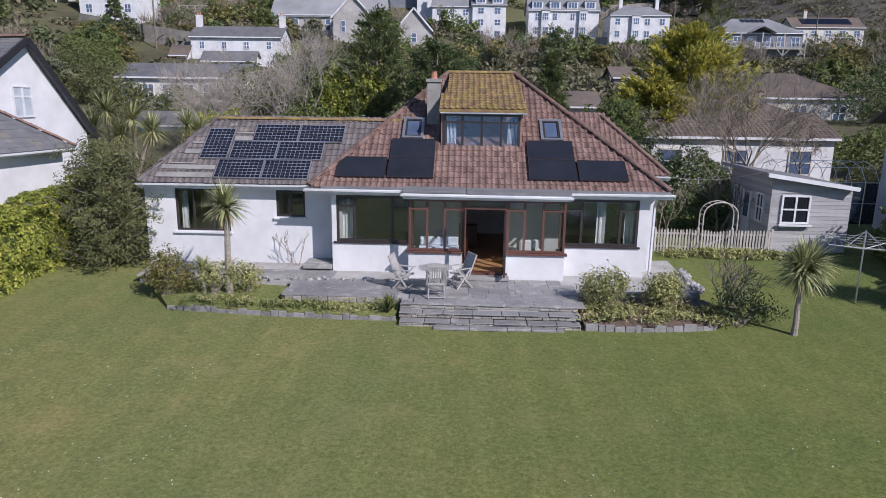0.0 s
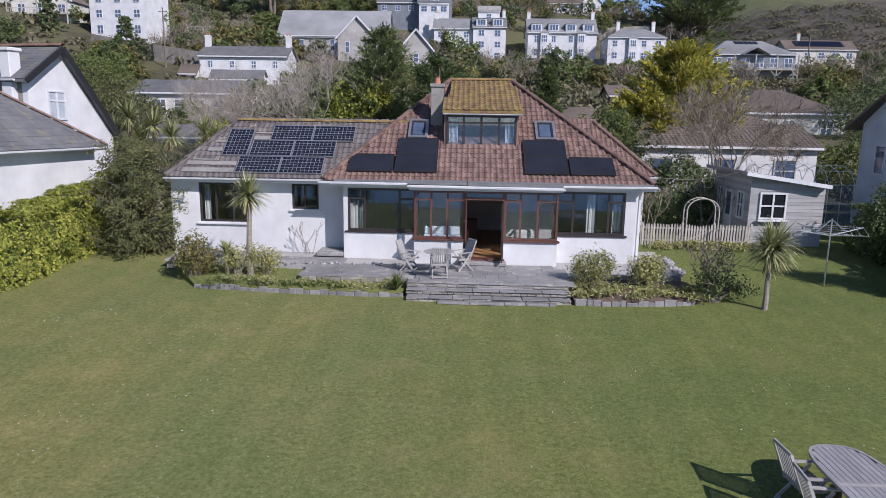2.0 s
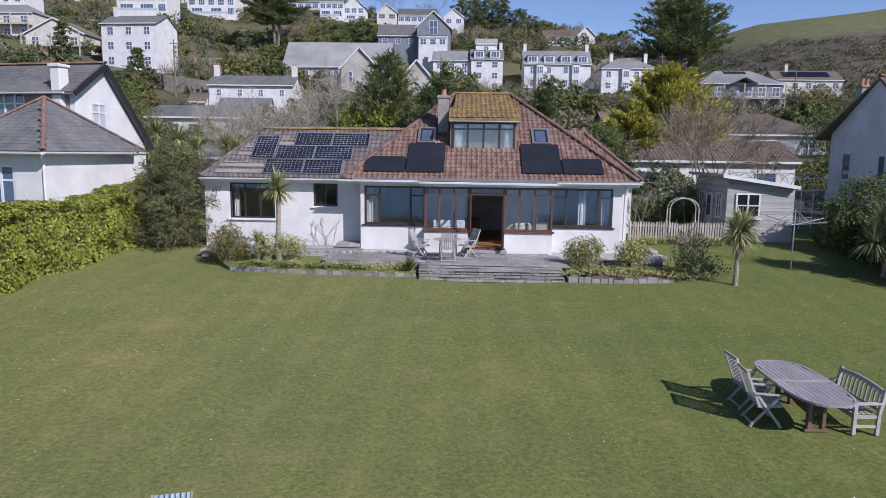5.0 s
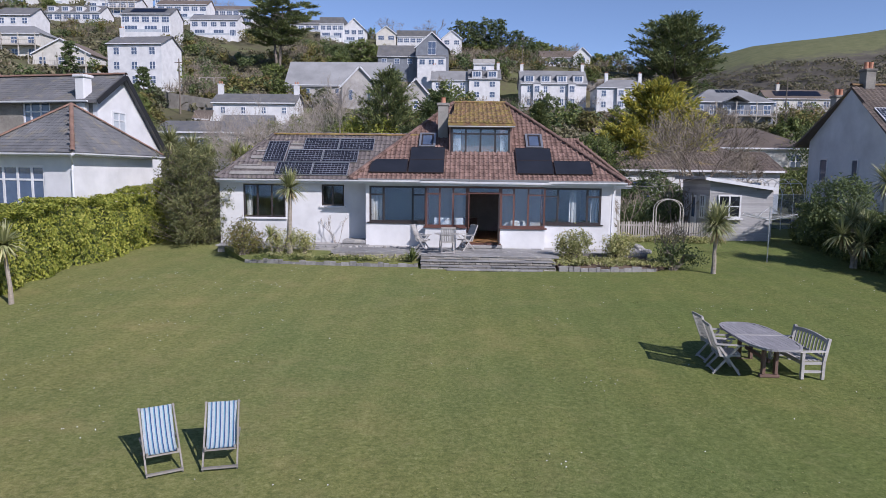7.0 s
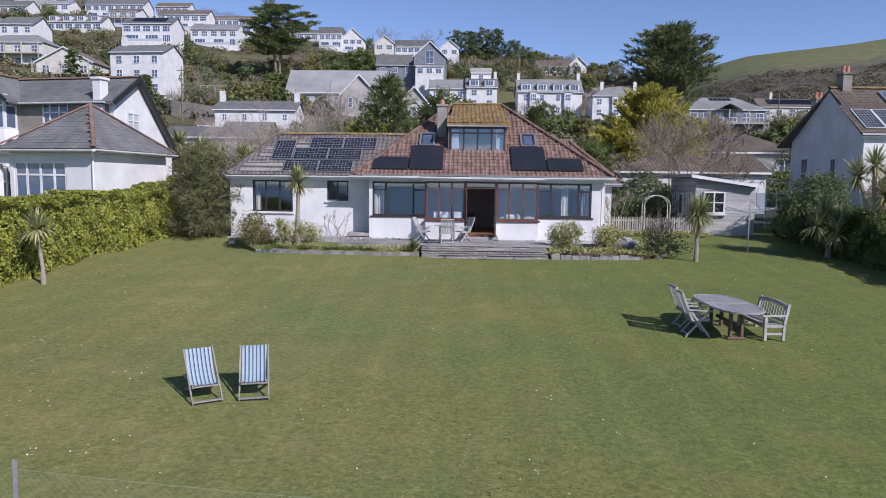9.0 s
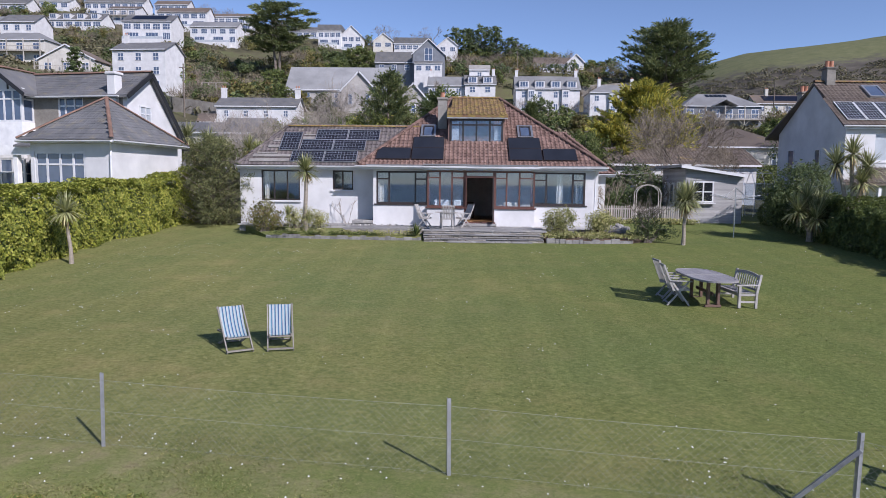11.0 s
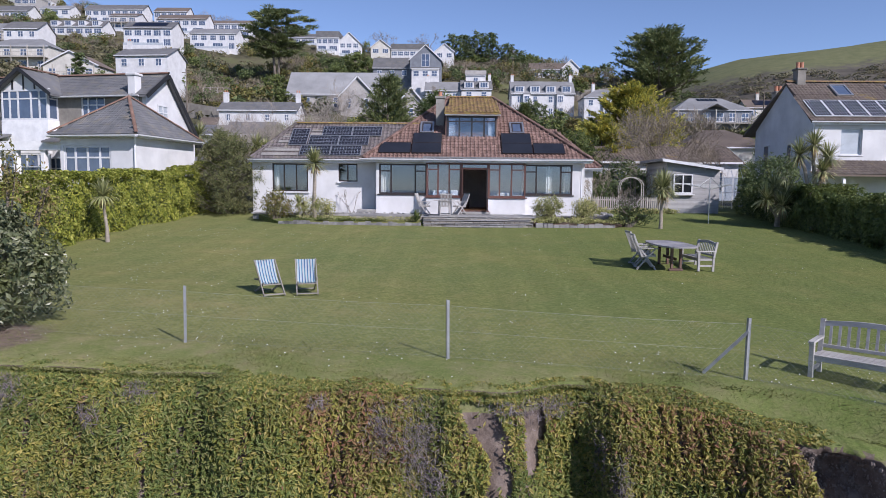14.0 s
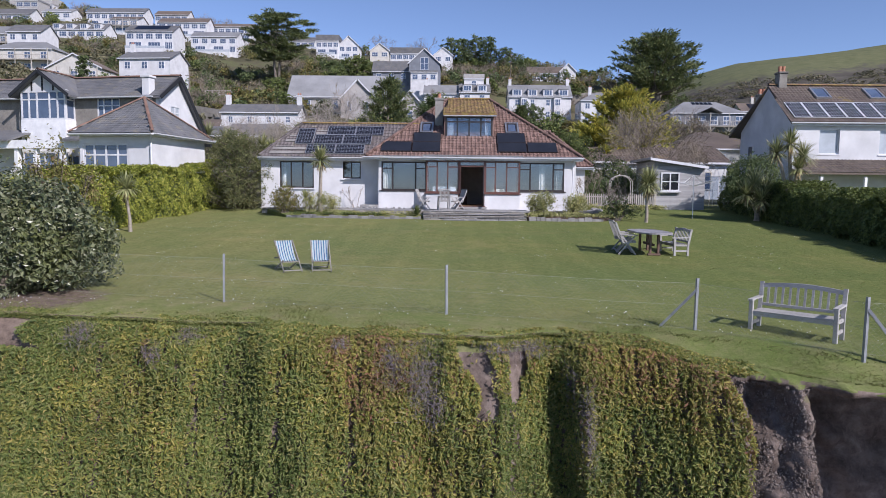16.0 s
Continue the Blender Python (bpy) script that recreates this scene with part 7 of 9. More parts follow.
# ---- shed, picket fence, arch ----
def build_shed():
    s = thing("garden_shed", (12.95, 4.5, 0.25), "grey weatherboarded garden shed with white windows and door", "shed")
    W, D, zl, zr = 3.15, 4.2, 3.2, 2.75  # the roof falls to the east
    bm = bmesh.new()  # inner carcass

    def prism(x0, x1, y0, y1, z0):
        a = [(x0, y0, z0), (x1, y0, z0), (x1, y1, z0), (x0, y1, z0)]
        b = [(x, y, zl + (zr - zl) * x / W) for x, y, _ in a]
        va, vb = [bm.verts.new(p) for p in a], [bm.verts.new(p) for p in b]
        bm.faces.new(va[::-1])
        bm.faces.new(vb)
        for i in range(4):
            j = (i + 1) % 4
            bm.faces.new((va[i], va[j], vb[j], vb[i]))

    prism(0.03, W - 0.03, 0.03, D - 0.03, 0.0)
    part("carcass", bm, SHEDWOOD, s)
    # boards, each lapped over the one below
    def board(L):
        b = bmesh.new()
        v = box(b, 0, L, -0.022, 0.004, 0, 0.165)
        for q in v[4:]:
            q.co.y += 0.014
        me = bpy.data.meshes.new("board")
        b.to_mesh(me)
        b.free()
        me.materials.append(SHEDWOOD)
        return me

    z = 0.0
    while z < 3.1:
        x_end = W if z < zr - 0.17 else W * (zl - z - 0.17) / (zl - zr)
        if x_end > 0.2:
            if 1.2 < z + 0.16 and z < 2.5:
                piece("board", board(0.42), s, 0, 0.026, z)
                if x_end > 1.6:
                    piece("board", board(x_end - 1.58), s, 1.58, 0.026, z)
            else:
                piece("board", board(x_end), s, 0, 0.026, z)
        piece("board", board(D), s, 0.026, D, z, 0, 0, radians(-90))
        z += 0.15
    w = window(s, 0.42, 1.56, 1.33, 2.48, -0.01, [0.5], UPVC, 0.075, [0.5, 0.5], pane=BLACKGLASS, sill=UPVC, depth=0.1)
    for y0, y1 in ((0.5, 1.15), (2.95, 3.55)):
        window(s, y0, y1, 1.25, 2.45, -0.03, [0.5], UPVC, 0.07, [0.5, 0.5], pane=BLACKGLASS, axis="y", depth=0.1)
    d = new("door")
    d.parent = s
    d["label"] = "white half-glazed door"
    part("door_leaf", boxes((-0.06, 0.0, 1.75, 2.6, 0.05, 1.25), (-0.06, 0.0, 1.75, 1.9, 1.25, 2.4), (-0.06, 0.0, 2.45, 2.6, 1.25, 2.4), (-0.06, 0.0, 1.9, 2.45, 2.28, 2.4)), UPVC, d)
    part("pane", boxes((-0.04, -0.02, 1.9, 2.45, 1.25, 2.28)), SKYGLASS, d)
    bm = bmesh.new()
    o = 0.35
    sl = (zr - zl) / W
    solid(bm, [[(-o, -o, zl + 0.1 - sl * o), (W + 0.06, -o, zr + 0.1 + sl * 0.06), (W + 0.06, D + 0.3, zr + 0.1 + sl * 0.06), (-o, D + 0.3, zl + 0.1 - sl * o)]], 0.07)
    part("roof", bm, FELT, s)
    bm = bmesh.new()
    bar(bm, (-o, -o - 0.02, zl + 0.04 - sl * o), (W + 0.06, -o - 0.02, zr + 0.04 + sl * 0.06), 0.035, 0.16)
    part("fascia", bm, UPVC, s)
    bm = bmesh.new()
    bar(bm, (-o - 0.02, -o, zl + 0.06 - sl * o), (-o - 0.02, D + 0.3, zl + 0.06 - sl * o), 0.03, 0.15)
    part("fascia", bm, SHEDWOOD, s)


build_shed()


def build_picket_fence():
    f = thing("picket_fence", (8.35, 4.0, 0.4), "weathered grey wooden picket fence with a gate", "fence")
    bm = bmesh.new()
    v = box(bm, -0.035, 0.035, -0.01, 0.01, 0.04, 0.92)
    t = bm.verts.new((0, -0.01, 0.98)), bm.verts.new((0, 0.01, 0.98))
    bm.faces.new((v[4], v[5], t[0]))
    bm.faces.new((v[6], v[7], t[1]))
    bm.faces.new((v[5], v[6], t[1], t[0]))
    bm.faces.new((v[7], v[4], t[0], t[1]))
    me = bpy.data.meshes.new("picket")
    bm.to_mesh(me)
    bm.free()
    me.materials.append(GREYWOOD)
    x = 0.05
    while x < 4.55:
        gate = 1.78 < x < 3.0
        if not gate:
            piece("picket", me, f, x, 0, rnd.uniform(-0.02, 0.02), 0, rnd.uniform(-0.02, 0.02), 0)
        x += 0.12
    for x0, x1 in ((0.0, 1.72), (3.05, 4.6)):
        for z in (0.22, 0.75):
            part("rail", boxes((x0, x1, 0.012, 0.05, z, z + 0.07)), GREYWOOD, f)
    for x in (0.0, 1.72, 3.05, 4.6):
        part("post", boxes((x - 0.045, x + 0.045, 0.02, 0.11, -0.1, 1.02), bevel=0.008), GREYWOOD, f)
    g = new("gate")
    g.parent = f
    g.location = (1.8, -0.02, -0.02)
    for i in range(10):
        piece("picket", me, g, 0.06 + i * 0.118, 0, -0.06 + 0.02 * abs(i - 4.5))
    part("gate_rail", boxes((0, 1.2, 0.012, 0.045, 0.2, 0.28), (0, 1.2, 0.012, 0.045, 0.72, 0.8)), GREYWOOD, g)
    bm = bmesh.new()
    bar(bm, (0.02, 0.03, 0.22), (1.18, 0.03, 0.78), 0.03, 0.07)
    part("gate_brace", bm, GREYWOOD, g)


build_picket_fence()
arch = thing("garden_arch", (10.75, 3.9, 0.4), "pale metal rose arch over the garden gate", "arch")
for yy in (-0.22, 0.22):
    bm = bmesh.new()
    pts = [(-0.66, yy, 0), (-0.66, yy, 1.6)] + [(-0.66 * math.cos(a), yy, 1.6 + 0.5 * math.sin(a)) for a in [math.pi * k / 10 for k in range(1, 10)]] + [(0.66, yy, 1.6), (0.66, yy, 0)]
    tube(bm, pts, 0.025, 6)
    part("hoop", bm, GREYWOOD, arch)
for k in range(11):
    a = math.pi * k / 10
    bm = bmesh.new()
    bar(bm, (-0.66 * math.cos(a), -0.22, 1.6 + 0.5 * math.sin(a)), (-0.66 * math.cos(a), 0.22, 1.6 + 0.5 * math.sin(a)), 0.02)
    part("rung", bm, GREYWOOD, arch)
for sx in (-0.66, 0.66):
    for z in (0.4, 0.8, 1.2):
        part("rung", boxes((sx - 0.01, sx + 0.01, -0.22, 0.22, z, z + 0.02)), GREYWOOD, arch)
bare_tree((9.2, 5.6, 0.5), 2.6, "leafless straggling shrub behind the fence", 61, 4, 3, radius=0.05, trunks=3, spread=0.7)
bare_tree((12.0, 7.2, 0.5), 3.0, "leafless straggling shrub behind the fence", 62, 4, 3, radius=0.05, trunks=3, spread=0.7)
shrub((11.0, 8.5, 0.5), [(0, 0, 0.9, 1.6, 1.0, 1.0), (1.8, 0.5, 1.2, 1.4, 1.0, 1.2), (-1.6, 0.8, 0.7, 1.2, 0.9, 0.8)], 8000, 0.14, LEAF_DARK, "dark evergreen shrubs behind the fence", seed=63)

# ---- furnishings seen through the windows ----
def seat(x, y, rz, m, label):
    e = thing("armchair", (x, y, 0.62), label, "armchair", rz=rz)
    part("seat", boxes((-0.35, 0.35, -0.35, 0.35, 0.15, 0.45), bevel=0.05), m, e)
    part("backrest", boxes((-0.35, 0.35, 0.25, 0.42, 0.4, 0.95), bevel=0.05), m, e)
    for s in (-1, 1):
        part("armrest", boxes((s * 0.4 - 0.08, s * 0.4 + 0.08, -0.35, 0.4, 0.12, 0.62), bevel=0.04), m, e)


seat(0.4, 1.8, 160, ORANGE, "orange fabric armchair inside by the door")
seat(2.9, 0.6, 200, CURTAIN, "pale armchair with cushion in the bay")
seat(6.0, 1.3, 190, CUSHION, "olive green armchair behind the window")
sof = thing("cabinet", (-0.3, 3.2, 0.62), "low wooden cabinet against the inner wall", "cabinet")
part("carcass", boxes((0, 1.6, 0, 0.5, 0, 0.85), bevel=0.01), TEAK_DARK, sof)
day = thing("patterned_bench", (-0.72, -0.3, 0.62), "white cushioned window seat in the glazed bay", "seat")
part("base", boxes((0, 1.35, 0, 0.45, 0, 0.75), bevel=0.01), WHITEPAINT, day)
part("cushion", boxes((0.02, 1.33, 0.3, 0.43, 0.76, 1.05), bevel=0.03), WHITEPAINT, day)


def curtain(x, y, z0, z1, w, label):
    e = thing("curtain", (x, y, z0), label, "curtain")
    n = max(6, int(w / 0.05))
    bm = bmesh.new()
    a = [bm.verts.new((w * i / n, 0.03 * math.sin(i * 1.9), 0)) for i in range(n + 1)]
    b = [bm.verts.new((w * i / n, 0.03 * math.sin(i * 1.9 + 0.2), z1 - z0)) for i in range(n + 1)]
    for i in range(n):
        bm.faces.new((a[i], a[i + 1], b[i + 1], b[i]))
    part("fabric", bm, CURTAIN, e)


for x, w in ((-3.4, 0.35), (5.3, 0.3), (6.25, 0.3)):
    curtain(x, 0.3, 0.7, 3.0, w, "long cream curtain drawn aside")
curtain(-9.45, 1.3, 1.4, 3.0, 0.25, "cream curtain drawn aside")

# ---- neighbours ----
def roof_slates(parent, poly, across, material, w=0.3, l=0.22):
    tiles_on(parent, poly, across, tile_mesh("slate", material, w, l, 0.006, 0.01), material, w=w, l=l)


def west_house():
    h = thing("neighbour_house", (-15.95, -1.5, 0.0), "white and stone slate-roofed house with hipped side wing", "house", rz=-10)
    G = 0.0
    # side wing with a pyramid roof
    main = h
    h = thing("neighbour_house_wing", (-15.32, -2.62, 0.0), "white single-storey wing with a hipped slate roof", "house", rz=-9)
    bm = bmesh.new()
    wall_x(bm, -4.2, 0.0, 0.0, 0.25, G, 4.3, [(-4.0, -1.35, 2.0, 3.75)])
    box(bm, -0.25, 0.0, 0.25, 5.3, G, 4.3)
    box(bm, -4.2, -3.95, 0.25, 4.3, G, 4.3)
    part("wing_wall", bm, RENDER, h)
    window(h, -4.0, -1.35, 2.0, 3.75, 0.08, [0.24, 0.5, 0.76], UPVC, 0.1, [0.34] * 4, pane=SKYGLASS)
    ap = (-2.05, 2.55, 6.44)
    e0, e1, f0, f1, z = -4.5, 0.4, -0.45, 5.6, 4.27
    bm = bmesh.new()
    c = [(e0, f0, z), (e1, f0, z), (e1, f1, z), (e0, f1, z)]
    solid(bm, [[c[0], c[1], ap], [c[1], c[2], ap], [c[2], c[3], ap], [c[3], c[0], ap], c[::-1]])
    wr = part("wing_roof", bm, SLATE, h)
    roof_slates(wr, [c[0], c[1], ap], (1, 0, 0), SLATE)
    roof_slates(wr, [c[1], c[2], ap], (0, 1, 0), SLATE)
    up = Vector((0, 0, 0.04))
    for q in c[:3]:
        ridge_caps(wr, Vector(q) + up, Vector(ap) + up, RIDGE_ORANGE, 0.09)
    gutter(h, (e0, f0 - 0.06, z - 0.05), (e1, f0 - 0.06, z - 0.05))
    gutter(h, (e1 + 0.06, f0, z - 0.03), (e1 + 0.06, f1, z - 0.03))
    part("soffit", boxes((e0, e1, f0, 0.0, z - 0.14, z - 0.02), (0.0, e1, 0.0, f1, z - 0.14, z - 0.02)), UPVC, h)
    bm = bmesh.new()
    tube(bm, [(e1 - 0.05, f0 - 0.06, z - 0.1), (0.02, -0.02, z - 0.45), (0.03, -0.06, z - 0.7), (0.03, -0.06, 0.3)], 0.045, 8)
    part("downpipe", bm, UPVC, h)
    # main range with a gable
    h = main
    gx, ry, rz_, fy, fz, by, bz = -2.2, 6.1, 8.42, 4.3, 7.22, 9.2, 4.65
    bm = bmesh.new()
    for x0, x1 in ((gx - 0.25, gx),):
        prof = [(fy, G), (by, G), (by, bz - 0.1), (ry, rz_ - 0.12), (fy, fz - 0.1)]
        a, b = [bm.verts.new((x0, p, q)) for p, q in prof], [bm.verts.new((x1, p, q)) for p, q in prof]
        bm.faces.new(a)
        bm.faces.new(b[::-1])
        for i in range(5):
            j = (i + 1) % 5
            bm.faces.new((a[i], b[i], b[j], a[j]))
    part("gable_wall", bm, RENDER, h)
    w = window(h, 5.3, 6.3, 5.3, 6.55, gx + 0.02, [0.5], UPVC, 0.07, [0.35, 0.35], pane=BLIND, axis="y")
    bm = bmesh.new()
    wall_x(bm, -20.0, gx - 0.25, fy, fy + 0.3, G, fz, [(-6.5, -4.9, 5.45, 6.95)])
    part("front_wall", bm, STONE_WALL, h, "grey rubble stone wall")
    window(h, -6.5, -4.9, 5.45, 6.95, fy + 0.08, [0.28, 0.64], UPVC, 0.09, [0.33] * 3, pane=SKYGLASS)
    bm = bmesh.new()
    o = 0.3
    F0, F1 = (-20.0, fy - 0.35, fz - 0.28), (gx + o, fy - 0.35, fz - 0.28)
    R0, R1 = (-20.0, ry, rz_), (gx + o, ry, rz_)
    B0, B1 = (-20.0, by + 0.3, bz - 0.27), (gx + o, by + 0.3, bz - 0.27)
    solid(bm, [[F0, F1, R1, R0], [R0, R1, B1, B0]], 0.12)
    mr = part("roof", bm, SLATE, h)
    roof_slates(mr, [F0, F1, R1, R0], (1, 0, 0), SLATE)
    ridge_caps(mr, (-20.0, ry, rz_ + 0.03), (gx + o, ry, rz_ + 0.03), RIDGE_ORANGE, 0.12)
    bm = bmesh.new()
    for A, B in ((F1, R1), (R1, B1)):
        bar(bm, (A[0] + 0.03, A[1], A[2] - 0.08), (B[0] + 0.03, B[1], B[2] - 0.08), 0.05, 0.24)
    part("bargeboard", bm, BLACKWOOD, h, "black bargeboard")
    gutter(h, (-20, fy - 0.42, fz - 0.3), (gx - 0.2, fy - 0.42, fz - 0.3))
    part("chimney", boxes((-3.18, -2.68, 4.02, 4.6, 6.0, 8.05), (-3.25, -2.61, 3.95, 4.67, 8.05, 8.2), bevel=0.03), RENDER, h, "white rendered chimney")
    # two-storey bay with a half-timbered gable
    x0, x1, y0 = -11.15, -8.0, 3.4
    bm = bmesh.new()
    wall_x(bm, x0, x1, y0, y0 + 0.25, 4.2, 5.55)
    box(bm, x1 - 0.25, x1, y0 + 0.25, fy, 4.2, 5.55)
    box(bm, x0, x0 + 0.25, y0 + 0.25, fy, 4.2, 7.3)
    part("bay_wall", bm, WHITEPAINT, h, "white boarded bay front")
    window(h, y0 + 0.13, fy, 5.55, 7.3, x1 - 0.08, [], UPVC, 0.1, [0.3], pane=SKYGLASS, axis="y")
    window(h, x0, x1, 5.55, 7.3, y0 + 0.08, [0.18, 0.36, 0.64, 0.82], UPVC, 0.1, [0.3] * 5, pane=SKYGLASS)
    bm = bmesh.new()
    xm = (x0 + x1) / 2
    g = [(x0 - 0.1, y0 + 0.05, 7.3), (x1 + 0.1, y0 + 0.05, 7.3), (xm, y0 + 0.05, 8.35)]
    t = [bm.verts.new(p) for p in g]
    u = [bm.verts.new((p[0], p[1] + 0.2, p[2])) for p in g]
    bm.faces.new(t)
    bm.faces.new(u[::-1])
    for i in range(3):
        j = (i + 1) % 3
        bm.faces.new((t[i], u[i], u[j], t[j]))
    part("bay_gable", bm, RENDER, h)
    bm = bmesh.new()
    for x in (xm - 0.75, xm, xm + 0.75):
        bar(bm, (x, y0 + 0.03, 7.3), (x, y0 + 0.03, 8.3 - abs(x - xm) * 0.6), 0.09, 0.04, up=(0, 1, 0))
    part("timber", bm, BLACKWOOD, h)
    bm = bmesh.new()
    solid(bm, [[(x0 - 0.5, y0 - 0.3, 7.0), (xm, y0 - 0.3, 8.5), (xm, ry + 0.6, 8.5), (x0 - 0.5, ry + 0.6, 7.0)], [(xm, y0 - 0.3, 8.5), (x1 + 0.5, y0 - 0.3, 7.0), (x1 + 0.5, ry + 0.6, 7.0), (xm, ry + 0.6, 8.5)]], 0.12)
    part("bay_roof", bm, SLATE, h)
    bm = bmesh.new()
    bar(bm, (x0 - 0.5, y0 - 0.33, 6.95), (xm, y0 - 0.33, 8.45), 0.05, 0.2)
    bar(bm, (x1 + 0.5, y0 - 0.33, 6.95), (xm, y0 - 0.33, 8.45), 0.05, 0.2)
    part("bargeboard", bm, BLACKWOOD, h)
    ridge_caps(h, (xm, y0 - 0.3, 8.53), (xm, ry, 8.53), RIDGE_ORANGE, 0.11)
    # ground floor loggia
    part("bay_base_wall", boxes((x0, x1, y0, y0 + 0.25, G, 1.0), (x0, x1, y0, y0 + 0.25, 3.6, 4.2)), WHITEPAINT, h)
    window(h, x0, x1, 1.0, 3.6, y0 + 0.08, [0.25, 0.5, 0.75], UPVC, 0.1, [0.3] * 4, pane=SKYGLASS)
    part("lintel", boxes((-13.5, -4.4, 1.9, 2.35, 3.7, 4.2)), WHITEPAINT, h)
    for x in (-10.3, -9.0, -7.2, -5.6, -4.6):
        part("pillar", boxes((x - 0.14, x + 0.14, 2.0, 2.28, G, 3.7), bevel=0.02), WHITEPAINT, h)
    part("lower_front", boxes((-20, -4.4, 4.0, 4.29, G, 4.0)), RENDER, h)
    for x in (-10.0, -8.6, -6.6):
        window(h, x, x + 1.1, 1.2, 3.4, 3.94, [0.5], UPVC, 0.08, [0.3, 0.3], pane=SKYGLASS)
    bm = bmesh.new()
    solid(bm, [[(-6.9, 1.6, 4.2), (-4.2, 1.6, 4.2), (-4.2, 4.2, 5.0), (-6.9, 4.2, 5.0)], [(-20, 1.6, 4.2), (-10.5, 1.6, 4.2), (-10.5, 4.2, 5.0), (-20, 4.2, 5.0)]], 0.1)
    part("lean_to_roof", bm, SLATE, h)


west_house()


def east_house():
    x0, x1, y0, y1, ez, ry, rz_ = 20.6, 36.0, 2.95, 10.3, 5.88, 6.4, 8.35
    h = thing("neighbour_house", (x0, y0, 0.0), "white rendered house with brown tiled roof and solar panels", "house")
    W, D = x1 - x0, y1 - y0
    bm = bmesh.new()
    wall_x(bm, 0, W, 0, 0.3, 0, ez, [(1.55, 2.75, 3.85, 5.35), (5.1, 6.4, 3.85, 5.35), (9.0, 10.3, 3.85, 5.35)])
    part("front_wall", bm, RENDER, h)
    for x, v in ((1.55, 1.2), (5.1, 1.3), (9.0, 1.3)):
        window(h, x, x + v, 3.85, 5.35, 0.16, [], UPVC, 0.07, None, pane=BLIND, sill=RENDER)
    bm = bmesh.new()
    prof = [(0.3, 0.0), (D, 0.0), (D, ez), (ry - y0, rz_ - 0.1), (0.3, ez)]
    a, b = [bm.verts.new((0.0, p, q)) for p, q in prof], [bm.verts.new((0.3, p, q)) for p, q in prof]
    bm.faces.new(a)
    bm.faces.new(b[::-1])
    for i in range(5):
        j = (i + 1) % 5
        bm.faces.new((a[i], b[i], b[j], a[j]))
    part("gable_wall", bm, RENDER, h)
    window(h, 2.3, 2.9, 3.4, 4.6, -0.02, [], UPVC, 0.06, None, pane=SKYGLASS, axis="y")
    window(h, 5.2, 6.0, 3.3, 4.7, -0.02, [], UPVC, 0.06, None, pane=SKYGLASS, axis="y")
    o = 0.25
    s = (rz_ - ez) / (ry - y0)
    F0, F1 = (-o, -o, ez - s * o), (W, -o, ez - s * o)
    R0, R1 = (-0.05, ry - y0, rz_), (W, ry - y0, rz_)
    B0, B1 = (-o - 0.4, D + 0.5, ez - s * 0.5), (W, D + 0.5, ez - s * 0.5)
    bm = bmesh.new()
    solid(bm, [[F0, F1, R1, R0], [R0, R1, B1, B0]], 0.12)
    r = part("roof", bm, ROOF_BROWN, h)
    tiles_on(r, [F0, F1, R1, R0], (1, 0, 0), tile_mesh("tile", ROOF_BROWN, 0.3, 0.33, 0.035), ROOF_BROWN)
    ridge_caps(r, (-0.05, ry - y0, rz_ + 0.04), (W, ry - y0, rz_ + 0.04), TILE_LICHEN, 0.13)
    gutter(h, (-o, -o - 0.07, ez - s * o - 0.03), (W, -o - 0.07, ez - s * o - 0.03))
    part("fascia", boxes((-0.2, W, -o + 0.02, -o + 0.06, ez - s * o - 0.2, ez - s * o - 0.02)), UPVC, h)
    for cx, cy in ((0.75, ry - y0), (0.62, ry - y0 + 2.4)):
        zt = rz_ + 0.75 if cy < ry - y0 + 1 else rz_ - 0.3
        part("chimney", boxes((cx - 0.25, cx + 0.25, cy - 0.3, cy + 0.3, rz_ - 2.4, zt), (cx - 0.3, cx + 0.3, cy - 0.35, cy + 0.35, zt, zt + 0.12), bevel=0.015), STONE_WALL, h, "grey brick chimney")
        for k in (-0.12, 0.12):
            bm = bmesh.new()
            tube(bm, [(cx + k, cy, zt + 0.1), (cx + k, cy, zt + 0.28), (cx + k, cy, zt + 0.48)], [0.12, 0.1, 0.11], 10)
            part("chimney_pot", bm, POT, h)
    t = math.atan(s)
    for x in (2.3, 5.6, 9.0):
        w = new("roof_window")
        w.parent = h
        w.matrix_basis = Matrix.Translation((x, 2.0, ez + s * 2.0 + 0.06)) @ Matrix.Rotation(t, 4, "X")
        part("frame", boxes((0, 0.95, 0, 0.1, 0, 0.1), (0, 0.95, 1.2, 1.3, 0, 0.1), (0, 0.1, 0.1, 1.2, 0, 0.1), (0.85, 0.95, 0.1, 1.2, 0, 0.1)), ALU, w)
        part("pane", boxes((0.09, 0.86, 0.09, 1.21, 0.03, 0.06)), SKYGLASS, w)
    # porch roof along the front
    bm = bmesh.new()
    q = [(-0.9, -1.9, 2.7), (W, -1.9, 2.7), (W, 0.0, 3.5), (1.3, 0.0, 3.5)]
    solid(bm, [q], 0.1)
    p = part("porch_roof", bm, ROOF_BROWN, h)
    tiles_on(p, q, (1, 0, 0), tile_mesh("tile", ROOF_BROWN, 0.3, 0.33, 0.035), ROOF_BROWN)
    for x in (0.9, 3.4, 6.2, 9.0):
        part("porch_post", boxes((x - 0.08, x + 0.08, -1.75, -1.59, 0, 2.5), bevel=0.01), WHITEPAINT, h)
